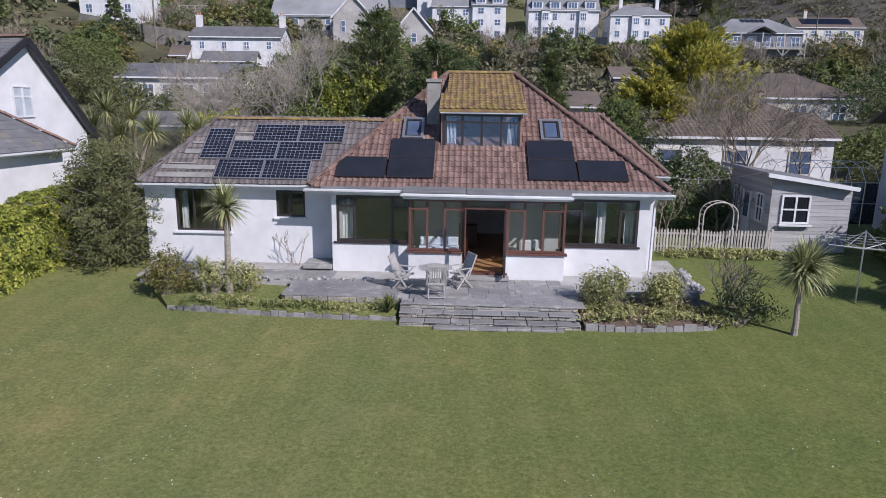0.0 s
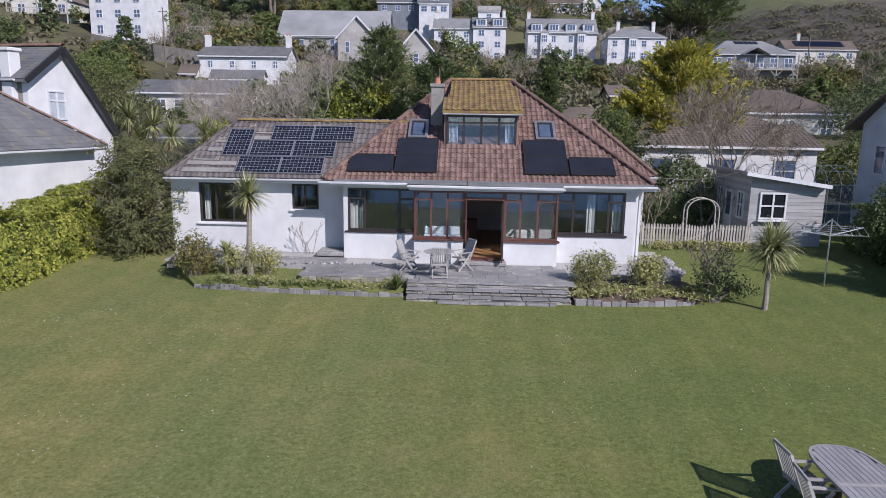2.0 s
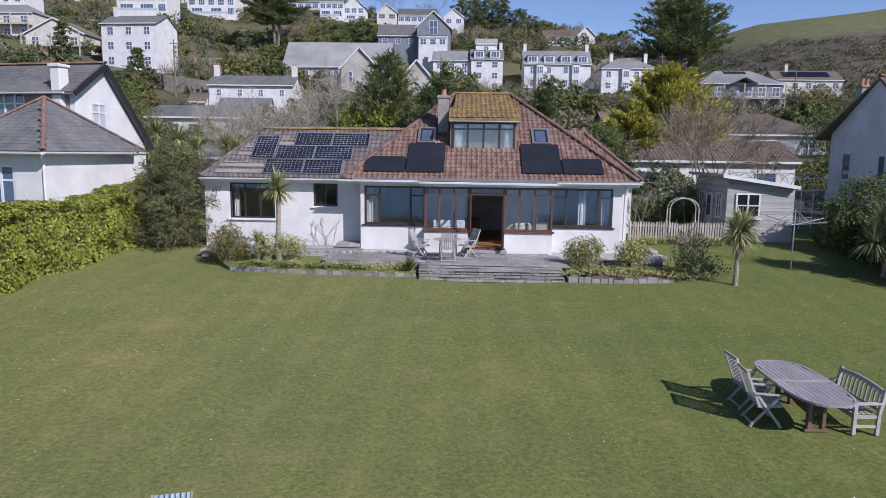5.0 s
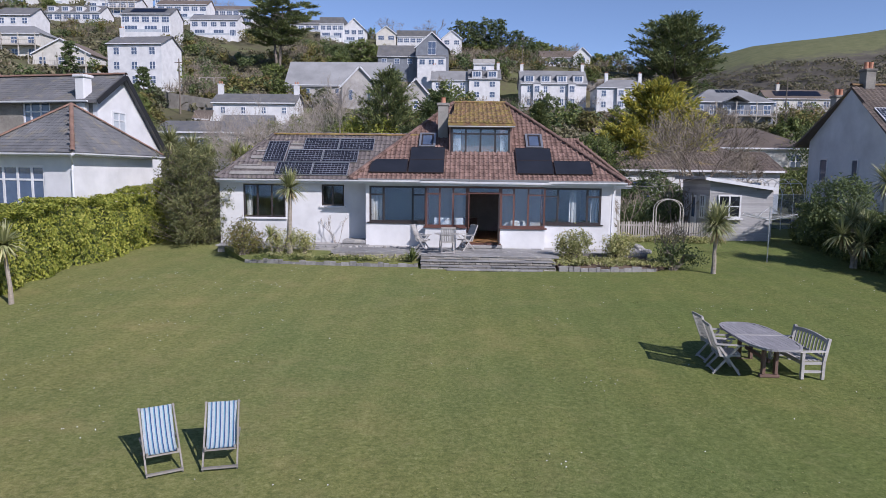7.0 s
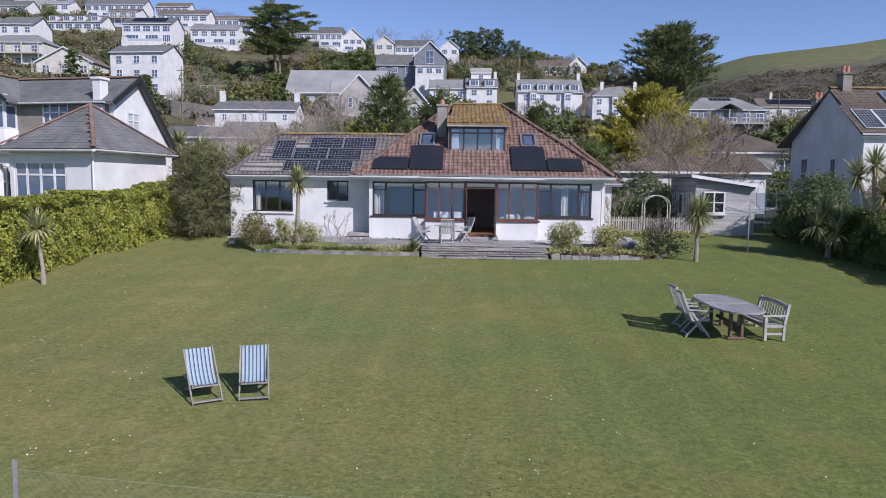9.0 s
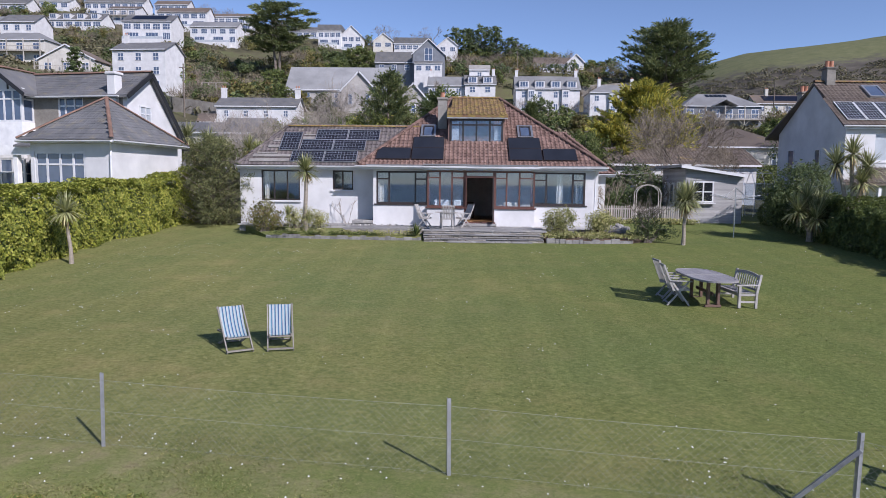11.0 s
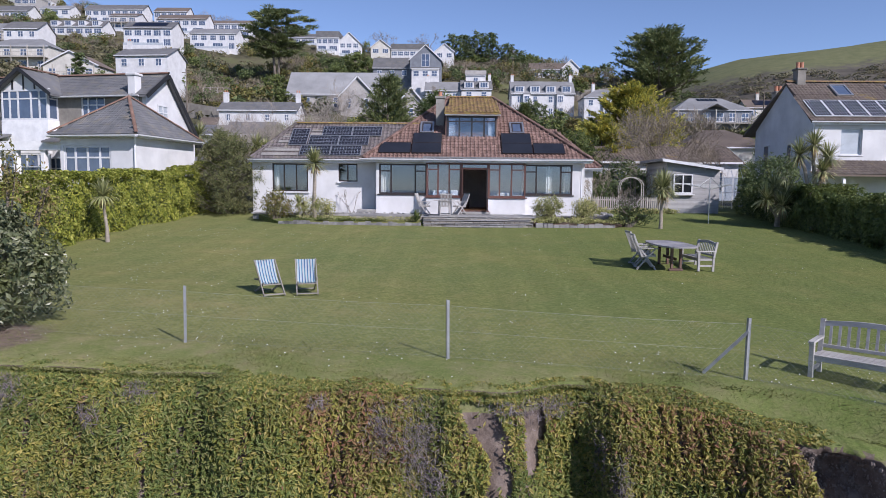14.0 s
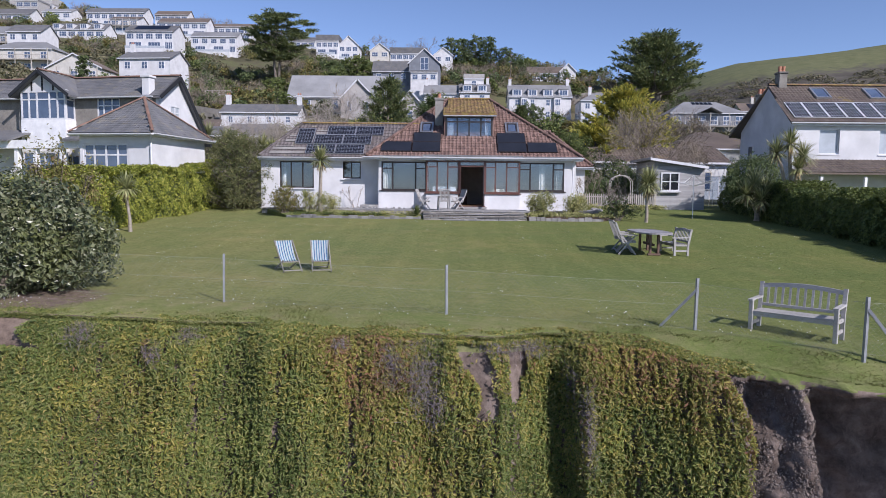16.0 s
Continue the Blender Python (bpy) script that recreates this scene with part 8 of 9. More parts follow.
    for i in range(9):
        x, y = x0 + 0.05 + i * 1.04, y0 + 0.0
        solar_panel((x, y, ez + s * (y - y0) + 0.1), 1.0, 1.85, t, "blue-black solar panel on the neighbour's brown roof", "panels on the neighbour's roof", portrait=True)


east_house()

# ---- the village on the hill ----
_frames = {}


def far_window(parent, x, y, z, w, h, cols=2, rows=2, frame_m=UPVC, rz=0.0):
    """A window set in a far wall: frame with bars, and a sky-tinted pane behind it."""
    key = (round(w, 2), round(h, 2), cols, rows, frame_m.name)
    if key not in _frames:
        t = 0.09
        bm = boxes((-w / 2, w / 2, -0.05, 0.03, 0, t), (-w / 2, w / 2, -0.05, 0.03, h - t, h), (-w / 2, -w / 2 + t, -0.05, 0.03, t, h - t), (w / 2 - t, w / 2, -0.05, 0.03, t, h - t))
        for i in range(1, cols):
            c = -w / 2 + w * i / cols
            box(bm, c - 0.04, c + 0.04, -0.045, 0.03, t, h - t)
        for i in range(1, rows):
            c = h * i / rows
            box(bm, -w / 2 + t, w / 2 - t, -0.04, 0.03, c - 0.035, c + 0.035)
        bmesh.ops.remove_doubles(bm, verts=bm.verts[:], dist=0.0005)
        me = bpy.data.meshes.new("window_frame")
        bm.to_mesh(me)
        bm.free()
        me.materials.append(frame_m)
        bm = boxes((-w / 2 + 0.02, w / 2 - 0.02, -0.015, -0.004, 0.02, h - 0.02))
        mp = bpy.data.meshes.new("pane")
        bm.to_mesh(mp)
        bm.free()
        mp.materials.append(SKYGLASS)
        _frames[key] = (me, mp)
    me, mp = _frames[key]
    o = piece("window", me, parent, x, y, z, 0, 0, rz)
    piece("pane", mp, o, 0, 0, 0)
    return o


def chimney_on(parent, x, y, z, h=1.4, m=RENDER, w=0.8, pots=2):
    c = part("chimney", boxes((x - w / 2, x + w / 2, y - 0.35, y + 0.35, z - 1.5, z + h), (x - w / 2 - 0.06, x + w / 2 + 0.06, y - 0.41, y + 0.41, z + h, z + h + 0.14)), m, parent)
    for i in range(pots):
        bm = bmesh.new()
        px = x + (i - (pots - 1) / 2) * 0.4
        tube(bm, [(px, y, z + h + 0.1), (px, y, z + h + 0.55)], [0.13, 0.1], 8)
        part("chimney_pot", bm, POT, c)


def village_house(x0, x1, y, ridge, eave, depth, label, roof="side", wins=(3, 2), wall_m=RENDER, roof_m=SLATE_PALE, rz=0.0, name="house", ww=1.25, wh=1.5, storey=2.7,
                  dormers=0, chimneys=(), balcony=False, bays=(), win_m=UPVC, top_off=0.75, cols=2, base=None, pv=0):
    """A house seen from its front, which faces -y. roof: side (ridge along the front), gable (gable to the front), hip or flat."""
    xc, W = (x0 + x1) / 2, x1 - x0
    g = min(ground_z(x0, y), ground_z(x1, y), ground_z(xc, y + depth * 0.5)) - 0.6
    if base is not None:
        g = min(g, base)
    h = thing(name, (xc, y, g), label, "house", rz=rz)
    e, r = eave - g, ridge - g
    hw = W / 2
    if y > 165 and ww < 2:
        ww, wh, cols = min(ww * 1.6, W / max(wins[0], 1) * 0.84), wh + 0.2, 3
    bm = bmesh.new()
    box(bm, -hw, hw, 0, depth, 0, e)
    if roof == "side":
        for s in (-hw, hw - 0.2):
            t = [bm.verts.new((s + q, yy, zz)) for q in (0, 0.2) for yy, zz in ((0.0, e), (depth, e), (depth / 2, r - 0.1))]
            bm.faces.new(t[:3])
            bm.faces.new(t[3:][::-1])
    elif roof == "gable":
        t = [bm.verts.new((xx, q, zz)) for q in (0, 0.2) for xx, zz in ((-hw, e), (hw, e), (0, r - 0.1))]
        bm.faces.new(t[:3])
        bm.faces.new(t[3:][::-1])
    part("wall", bm, wall_m, h)
    o = 0.35
    bm = bmesh.new()
    if roof == "side":
        k = (r - e) / (depth / 2)
        solid(bm, [[(-hw - o, -o, e - k * o), (hw + o, -o, e - k * o), (hw + o, depth / 2, r), (-hw - o, depth / 2, r)], [(-hw - o, depth / 2, r), (hw + o, depth / 2, r), (hw + o, depth + o, e - k * o), (-hw - o, depth + o, e - k * o)]], 0.14)
    elif roof == "gable":
        k = (r - e) / hw
        solid(bm, [[(-hw - o, -o, e - k * o), (0, -o, r), (0, depth, r), (-hw - o, depth, e - k * o)], [(0, -o, r), (hw + o, -o, e - k * o), (hw + o, depth, e - k * o), (0, depth, r)]], 0.14)
    elif roof == "hip":
        q = min(depth / 2, hw) * 0.85
        a = [(-hw - o, -o, e - 0.1), (hw + o, -o, e - 0.1), (hw + o, depth + o, e - 0.1), (-hw - o, depth + o, e - 0.1)]
        p1, p2 = (-hw + q, depth / 2, r), (hw - q, depth / 2, r)
        solid(bm, [[a[0], a[1], p2, p1], [a[1], a[2], p2], [a[2], a[3], p1, p2], [a[3], a[0], p1], a[::-1]])
    else:
        solid(bm, [[(-hw - 0.2, -0.3, r), (hw + 0.2, -0.3, r), (hw + 0.2, depth, r), (-hw - 0.2, depth, r)]], max(r - e, 0.25))
    rf = part("roof", bm, roof_m, h)
    if roof in ("side", "hip", "flat"):
        part("gutter", boxes((-hw - 0.2, hw + 0.2, -0.4 - (roof == "flat") * 0.02, -0.3, e - 0.26, e - 0.1)), UPVC, h)
    else:
        bm = bmesh.new()
        bar(bm, (-hw - o, -o - 0.03, e - k * o - 0.1), (0, -o - 0.03, r - 0.1), 0.05, 0.26)
        bar(bm, (hw + o, -o - 0.03, e - k * o - 0.1), (0, -o - 0.03, r - 0.1), 0.05, 0.26)
        part("bargeboard", bm, UPVC, h)
    cx, rows = wins
    for j in range(rows):
        zz = e - top_off - wh - j * storey
        if zz < 0.2:
            break
        for i in range(cx):
            xx = -hw + W * (i + 0.5) / cx
            if any(abs(xx - b) < 1.8 for b in bays):
                continue
            wide = y > 165 and j > 0 and i % 2 == 0
            if y > 165 and j > 0 and i % 2:
                continue
            far_window(h, xx + (0.5 * W / cx if wide and i + 1 < cx else 0), -0.02, zz - 0.25 * wide, ww * (1.7 if wide and i + 1 < cx else 1), wh + 0.35 * wide, cols + wide, 1 if wide else 2, win_m)
    if y > 165 and rows > 1:  # a terrace before the lower rooms
        z = max(e - top_off - wh - storey - 0.5, 0.3)
        part("terrace", boxes((-hw * 0.9, hw * 0.75, -2.2, -0.001, max(z - 2.4, 0), z)), wall_m, h)
        part("parapet", boxes((-hw * 0.9, hw * 0.75, -2.2, -2.12, z, z + 0.75)), BLIND, h, "pale glass parapet")
    for b in bays:  # projecting bay windows through two storeys
        t = part("bay", boxes((b - 0.95, b + 0.95, -0.75, -0.001, e - 2 * storey - 0.2, e - 0.25)), wall_m, h)
        bm = bmesh.new()
        zt = e - 0.25
        tip = (b, -0.05, zt + 0.75)
        a = [(b - 1.1, -0.05, zt), (b - 1.1, -0.9, zt), (b + 1.1, -0.9, zt), (b + 1.1, -0.05, zt)]
        solid(bm, [[a[0], a[1], tip], [a[1], a[2], tip], [a[2], a[3], tip], a[::-1]])
        part("bay_roof", bm, roof_m, t)
        for j in range(2):
            far_window(t, b, -0.77, e - top_off - wh - j * storey, 1.4, wh, 3, 2, win_m)
    for i in range(dormers):
        xx = -hw + W * (i + 0.5) / dormers
        k = (r - e) / (depth / 2)
        zb, zt, dw = e + 0.2, min(e + 2.0, r - 0.1), min(1.3, W / dormers * 0.4)
        yd = 0.3
        d = part("dormer", boxes((xx - dw, xx + dw, yd, depth / 2, zb, zt)), wall_m, h)
        part("dormer_roof", boxes((xx - dw - 0.1, xx + dw + 0.1, yd - 0.15, depth / 2, zt, zt + 0.12)), roof_m, d)
        far_window(d, xx, yd - 0.02, zb + 0.2, dw * 1.6, zt - zb - 0.35, 3, 1, win_m)
    for cxp in chimneys:
        chimney_on(h, cxp * hw, depth / 2, r, m=wall_m)
    if balcony:
        z = e - storey
        part("balcony_floor", boxes((-hw, hw, -1.7, -0.001, z - 0.18, z)), GREYWOOD, h)
        part("balcony_rail", boxes((-hw, hw, -1.7, -1.64, z + 0.95, z + 1.03), (-hw, hw, -1.7, -1.64, z + 0.1, z + 0.16)), GREYWOOD, h)
        n = int(W / 0.45)
        for i in range(n + 1):
            xx = -hw + W * i / n
            part("baluster", boxes((xx - 0.03, xx + 0.03, -1.69, -1.65, z, z + 0.98)), GREYWOOD, h)
        for i in range(5):
            xx = -hw + 0.1 + (W - 0.2) * i / 4
            part("balcony_post", boxes((xx - 0.09, xx + 0.09, -1.66, -1.48, 0, e - 0.15)), GREYWOOD, h)
    if pv:
        k = (r - e) / (depth / 2)
        t = math.atan(k)
        bm = bmesh.new()
        solid(bm, [[(-hw * 0.7, depth * 0.14, e + k * depth * 0.14 + 0.12), (hw * 0.7, depth * 0.14, e + k * depth * 0.14 + 0.12), (hw * 0.7, depth * 0.42, e + k * depth * 0.42 + 0.12), (-hw * 0.7, depth * 0.42, e + k * depth * 0.42 + 0.12)]], 0.06)
        part("solar_panel", bm, PV, h, "dark blue solar panels")
    return h


WH = "white rendered"
village_house(-68.8, -57.9, 100, 30.0, 28.0, 8, "tall white three-storey house with plain slate roof", wins=(3, 3), roof_m=SLATE, chimneys=(-0.85,), rz=-4)
village_house(-88.5, -76.5, 108, 30.4, 27.4, 9, "cream bungalow with front gable on the hillside", "gable", (3, 1), RENDER_CREAM, ROOF_BROWN, balcony=True, ww=1.5)
village_house(-110, -94.5, 120, 36.2, 33.8, 9, "cream two-storey house with broad balcony", "hip", (4, 2), RENDER_CREAM, SLATE_PALE, balcony=True, ww=1.5)
ch = village_house(-33.2, -14.0, 97, 25.0, 20.1, 10, "stone chapel with long pale slate roof", "side", (7, 1), CHAPEL_STONE, SLATE_PALE, ww=0.9, wh=1.9, name="chapel", cols=1)
village_house(-22.2, -15.5, 94.5, 23.1, 19.6, 5, "stone chapel porch with white-edged gable", "gable", (2, 1), CHAPEL_STONE, SLATE_PALE, ww=0.8, wh=1.9, name="chapel_porch", cols=1)
village_house(-11.2, -5.6, 92, 20.7, 17.5, 7, "small stone hall with white-edged gable", "gable", (1, 1), CHAPEL_STONE, SLATE_PALE, ww=0.9, cols=1)
village_house(-40.0, -26.8, 78, 16.4, 14.75, 6, "long low white cottage with grey slate roof", wins=(4, 2), roof_m=SLATE, chimneys=(-0.95, 0.95), ww=0.8, wh=1.1)
village_house(-37.5, -30.0, 75.5, 12.6, 11.2, 3, "grey slate lean-to in front of the cottage", "side", (4, 1), RENDER, SLATE, ww=0.9, wh=1.1)
village_house(-42.5, -40.2, 76.5, 13.4, 12.0, 3, "little white outhouse with red door by the cottage", "side", (1, 1), RENDER, ROOF_BROWN, ww=0.8, wh=1.0)
village_house(-34.2, -22.0, 45, 9.5, 8.1, 8, "long low outbuilding with slate roof and white posts", "side", (6, 1), RENDER_CREAM, SLATE, ww=1.2, wh=1.6)
village_house(-27.5, -20.5, 34.0, 4.9, 3.9, 5, "blue-grey slate-roofed outbuilding behind the palms", "side", (3, 1), RENDER, SLATE)
village_house(-13.6, -4.6, 160, 42.8, 38.7, 10, "blue-grey clad house with tall glazed gable", "gable", (1, 1), CLAD_BLUE, SLATE, ww=2.3, wh=3.6, top_off=-1.5)
village_house(-13.0, -5.2, 158.6, 36.2, 35.9, 1.3, "white lower storey under the clad house", "flat", (3, 1), RENDER, SLATE, ww=1.6)
village_house(-24.4, -13.6, 162, 40.2, 36.6, 8, "blue-grey clad wing with dark slate roof", "side", (3, 1), CLAD_BLUE, SLATE, ww=1.4)
village_house(-8.6, 1.2, 151, 31.6, 28.6, 9, "white terraced house with slate roof and skylights", "side", (3, 2), RENDER, SLATE_PALE, chimneys=(-0.9,))
village_house(1.3, 9.5, 150, 31.9, 28.9, 9, "white terraced house with wide flat dormers", "side", (2, 3), RENDER, SLATE, dormers=2, chimneys=(0.9,), ww=1.5)
village_house(2.5, 8.0, 154, 34.5, 33.4, 6, "square white box room above the terrace", "flat", (1, 1), RENDER, CONCRETE)
village_house(14.8, 31.6, 147, 31.3, 27.4, 10, "large white three-storey villa with dormers and bays", "side", (4, 2), RENDER, SLATE_PALE, dormers=4, chimneys=(-0.95, 0.95), bays=(-4.4, 4.6), ww=1.1, wh=1.7, storey=3.2)
village_house(33.0, 46.5, 140, 28.0, 25.6, 9, "white bay-fronted house with grey hipped roof", "hip", (4, 2), RENDER, SLATE_PALE, chimneys=(-0.55, 0.7), bays=(-1.0,))
balcony_house = village_house(48.2, 64.8, 114, 22.6, 19.5, 11, "grey hip-roofed house with long timber balcony", "hip", (6, 2), CLAD_BLUE, SLATE_PALE, balcony=True, ww=1.6, wh=1.9, storey=3.0)
bz, bw = 22.6 - balcony_house.location.z, 8.3
ez_b = 19.5 - balcony_house.location.z - 0.1
for k in range(5):  # a row of small dark panels under the ridge
    x = -1.9 + k * 0.95
    bm = bmesh.new()
    ya, yb = 3.9, 5.0
    za, zb = [ez_b + (bz - ez_b) * (y + 0.35) / 5.85 + 0.12 for y in (ya, yb)]
    solid(bm, [[(x - 0.38, ya, za), (x + 0.38, ya, za), (x + 0.38, yb, zb), (x - 0.38, yb, zb)]], 0.08)
    part("roof_panel", bm, BLACKGLASS, balcony_house, "small dark roof panel")
bm = bmesh.new()
solid(bm, [[(-2.6, -1.9, ez_b - 0.05), (0, -1.9, ez_b + 1.2), (0, 2.6, ez_b + 1.2), (-2.6, 0.4, ez_b - 0.05)], [(0, -1.9, ez_b + 1.2), (2.6, -1.9, ez_b - 0.05), (2.6, 0.4, ez_b - 0.05), (0, 2.6, ez_b + 1.2)]], 0.12)
part("porch_roof", bm, SLATE_PALE, balcony_house)
for k in range(5):
    x = -8.2 + 16.4 * k / 4
    for d in (-1, 1):
        if -8.3 < x + d < 8.3:
            bm = bmesh.new()
            bar(bm, (x, -1.57, ez_b - 4.3), (x + d * 1.1, -1.57, ez_b - 3.15), 0.12)
            part("brace", bm, GREYWOOD, balcony_house)
village_house(79.0, 96.0, 150, 27.0, 24.4, 8, "low house with solar panels on its roof", "side", (5, 2), RENDER_CREAM, ROOF_BROWN, chimneys=(-0.5,), pv=1, ww=1.5)
village_house(25.2, 41.0, 200, 45.8, 43.0, 8, "white hilltop bungalow with shallow gabled roof", "side", (5, 1), RENDER, ROOF_BROWN, ww=1.8)
village_house(36.0, 41.5, 198, 46.0, 43.4, 7, "white hilltop gable wing", "gable", (1, 1), RENDER, ROOF_BROWN, ww=2.2)
village_house(12.0, 17.5, 198, 42.0, 40.2, 6, "small white building among hilltop trees", "side", (2, 1), RENDER, SLATE)
village_house(-55.3, -46.5, 230, 62.4, 60.2, 9, "white hillside house with bands of windows", "flat", (4, 2), RENDER, SLATE, ww=1.6)
village_house(-46.5, -38.8, 231, 62.4, 58.8, 9, "white gable-fronted hillside house", "gable", (3, 2), RENDER, SLATE, ww=1.2)
village_house(-35.3, -27.4, 240, 61.6, 58.6, 8, "cream gable-fronted hillside house", "gable", (2, 1), RENDER_CREAM, ROOF_BROWN, ww=1.5)
village_house(-27.0, -12.0, 240, 59.8, 57.6, 7, "long low white hillside building", "flat", (6, 1), RENDER, SLATE, ww=1.6)
village_house(-9.0, -1.5, 232, 58.4, 55.4, 7, "white gabled house behind the clad house", "gable", (2, 1), RENDER, SLATE)
village_house(-101.6, -86.8, 170, 52.3, 49.6, 9, "white house with broad bay and slate roof", "side", (5, 2), RENDER, SLATE, pv=1, ww=1.4)
village_house(-93.2, -77.0, 200, 57.2, 54.8, 8, "white two-storey house with slate roof", "side", (5, 2), RENDER, SLATE_PALE, ww=1.3)
village_house(-143.5, -124.0, 200, 60.0, 57.0, 9, "slate-hung house with long dormers", "side", (6, 2), RENDER, SLATE, dormers=4, ww=1.6)
village_house(-114.0, -95.3, 221, 67.2, 64.8, 8, "brown-roofed white hillside terrace", "side", (6, 2), RENDER, ROOF_BROWN, ww=1.5)
village_house(-97.0, -81.5, 231, 67.6, 65.6, 8, "white hillside house with flat brown roof", "side", (6, 2), RENDER, ROOF_BROWN, ww=1.5)
village_house(-152.0, -128.0, 240, 75.9, 73.2, 8, "white hillside terrace under the skyline", "side", (8, 2), RENDER, SLATE, ww=1.4)
village_house(-119.0, -110.0, 141, 45.2, 42.6, 8, "white house among hillside gardens", "side", (3, 2), RENDER, SLATE, ww=1.4)
village_house(-135.0, -121.0, 150, 47.0, 44.0, 9, "pale house with veranda among gardens", "hip", (4, 2), RENDER_CREAM, SLATE_PALE, balcony=True, ww=1.5)
village_house(-176.0, -160.0, 215, 69.0, 66.0, 9, "white hillside house with long windows", "side", (5, 2), RENDER, SLATE, ww=1.6)
village_house(-190.0, -172.0, 250, 82.0, 79.0, 8, "white hillside house near the skyline", "flat", (6, 2), RENDER, CONCRETE, ww=1.6)
village_house(-133.5, -119.0, 262, 80.6, 78.0, 8, "white house on the skyline", "side", (5, 2), RENDER, ROOF_BROWN, ww=1.5)
village_house(-181.0, -172.0, 240, 78.5, 77.8, 8, "grey boxy flat-roofed house on the skyline", "flat", (3, 3), CONCRETE, SLATE_PALE, ww=1.6)
village_house(-168.0, -156.0, 236, 74.5, 72.4, 8, "white stepped hillside house", "side", (3, 2), RENDER, SLATE_PALE, ww=1.6)
village_house(-134.0, -123.0, 224, 68.4, 66.6, 8, "white gabled hillside house with a balcony", "side", (3, 2), RENDER, ROOF_BROWN, ww=1.6, balcony=True)
village_house(-107.5, -101.0, 236, 70.6, 68.8, 7, "small white house with blue-grey roof", "side", (2, 2), RENDER, SLATE, ww=1.5)
village_house(-70.5, -63.5, 190, 42.5, 39.5, 6, "white garage gable under the cedar", "gable", (1, 1), RENDER, SLATE, ww=1.5)
village_house(-68.0, -58.0, 252, 66.0, 63.6, 8, "white house behind the cedar's crown", "flat", (4, 2), RENDER, SLATE, ww=1.5)
village_house(-72.0, -60.0, 250, 66.8, 64.4, 8, "white house half hidden by the cedar", "side", (4, 2), RENDER, SLATE, ww=1.4)
garage = village_house(11.9, 24.2, 21.5, 5.55, 4.25, 6.5, "white garage block with dark ribbed tile roof", "side", (3, 1), RENDER, ROOF_BROWN, ww=1.5, wh=1.6, top_off=0.9, cols=1, win_m=GREYWOOD)
gz = garage.location.z
tiles_on(garage, [(-6.5, -0.35, 4.25 - gz - 0.14), (6.5, -0.35, 4.25 - gz - 0.14), (6.5, 3.25, 5.55 - gz), (-6.5, 3.25, 5.55 - gz)], (1, 0, 0), tile_mesh("tile", ROOF_BROWN, 0.3, 0.34, 0.05), ROOF_BROWN, w=0.3, l=0.34)
village_house(26.5, 37.5, 43, 9.2, 6.9, 10, "low bungalow with brown hipped roof", "hip", (3, 1), RENDER_CREAM, ROOF_BROWN)
village_house(17.0, 27.0, 34.0, 7.0, 5.6, 7, "brown tiled low house behind the garage", "hip", (3, 1), RENDER_CREAM, ROOF_BROWN)
village_house(6.5, 13.5, 44.0, 7.2, 5.8, 7, "low white building behind the dark trees", "side", (3, 1), RENDER, ROOF_BROWN)
village_house(20.5, 34.0, 72.0, 11.0, 9.5, 7, "brick and tile terrace below the villa", "side", (6, 1), STONE_WALL, ROOF_BROWN)

# stone walls and terraces on the slope
for xa, ya, xb, yb, h, label in ((-62, 88, -36, 84, 2.6, "long grey rubble wall along the hill lane"), (-58, 116, -32, 112, 2.0, "grey rubble terrace wall"), (-90, 150, -60, 148, 2.2, "grey rubble terrace wall above gardens"),
                                 (12, 143, 33, 143, 2.4, "rendered garden wall below the villa"), (34, 160, 48, 162, 2.6, "pale retaining wall under the trees")):
    e = thing("stone_wall", (xa, ya, 0), label, "wall")
    bm = bmesh.new()
    n = 14
    for i in range(n):
        p, q = i / n, (i + 1) / n
        x, y, x2, y2 = xa + (xb - xa) * p, ya + (yb - ya) * p, xa + (xb - xa) * q, ya + (yb - ya) * q
        z = ground_z(x, y)
        bar(bm, (x - xa, y - ya, z + h / 2 - 0.3), (x2 - xa, y2 - ya, ground_z(x2, y2) + h / 2 - 0.3), 0.5, h + 0.6)
    part("masonry", bm, STONE_WALL, e)
# timber decks on stilts
for x, y, w in ((-54, 108, 6), (-49, 103, 4)):
    z = ground_z(x, y) + 2.2
    e = thing("timber_deck", (x, y, z), "weathered timber deck on posts on the slope", "deck")
    part("deck", boxes((0, w, 0, 3, -0.2, 0)), GREYWOOD, e)
    part("railing", boxes((0, w, 0, 0.08, 0.95, 1.05), (0, w, 0, 0.08, 0.45, 0.53)), GREYWOOD, e)
    for i in range(5):
        part("post", boxes((w * i / 4 - 0.08, w * i / 4 + 0.08, 0, 0.16, -3.0, 1.0)), GREYWOOD, e)
# telegraph poles
for x, y, h in ((-47, 82, 9), (44, 128, 11), (16, 160, 12), (70, 120, 10)):
    e = thing("telegraph_pole", (x, y, ground_z(x, y)), "tall wooden telegraph pole", "pole", "telegraph poles")
    bm = bmesh.new()
    tube(bm, [(0, 0, -0.5), (0, 0, h)], [0.15, 0.1], 7)
    part("pole", bm, BARK, e)
    part("crossarm", boxes((-0.7, 0.7, -0.05, 0.05, h - 0.7, h - 0.58)), BARK, e)

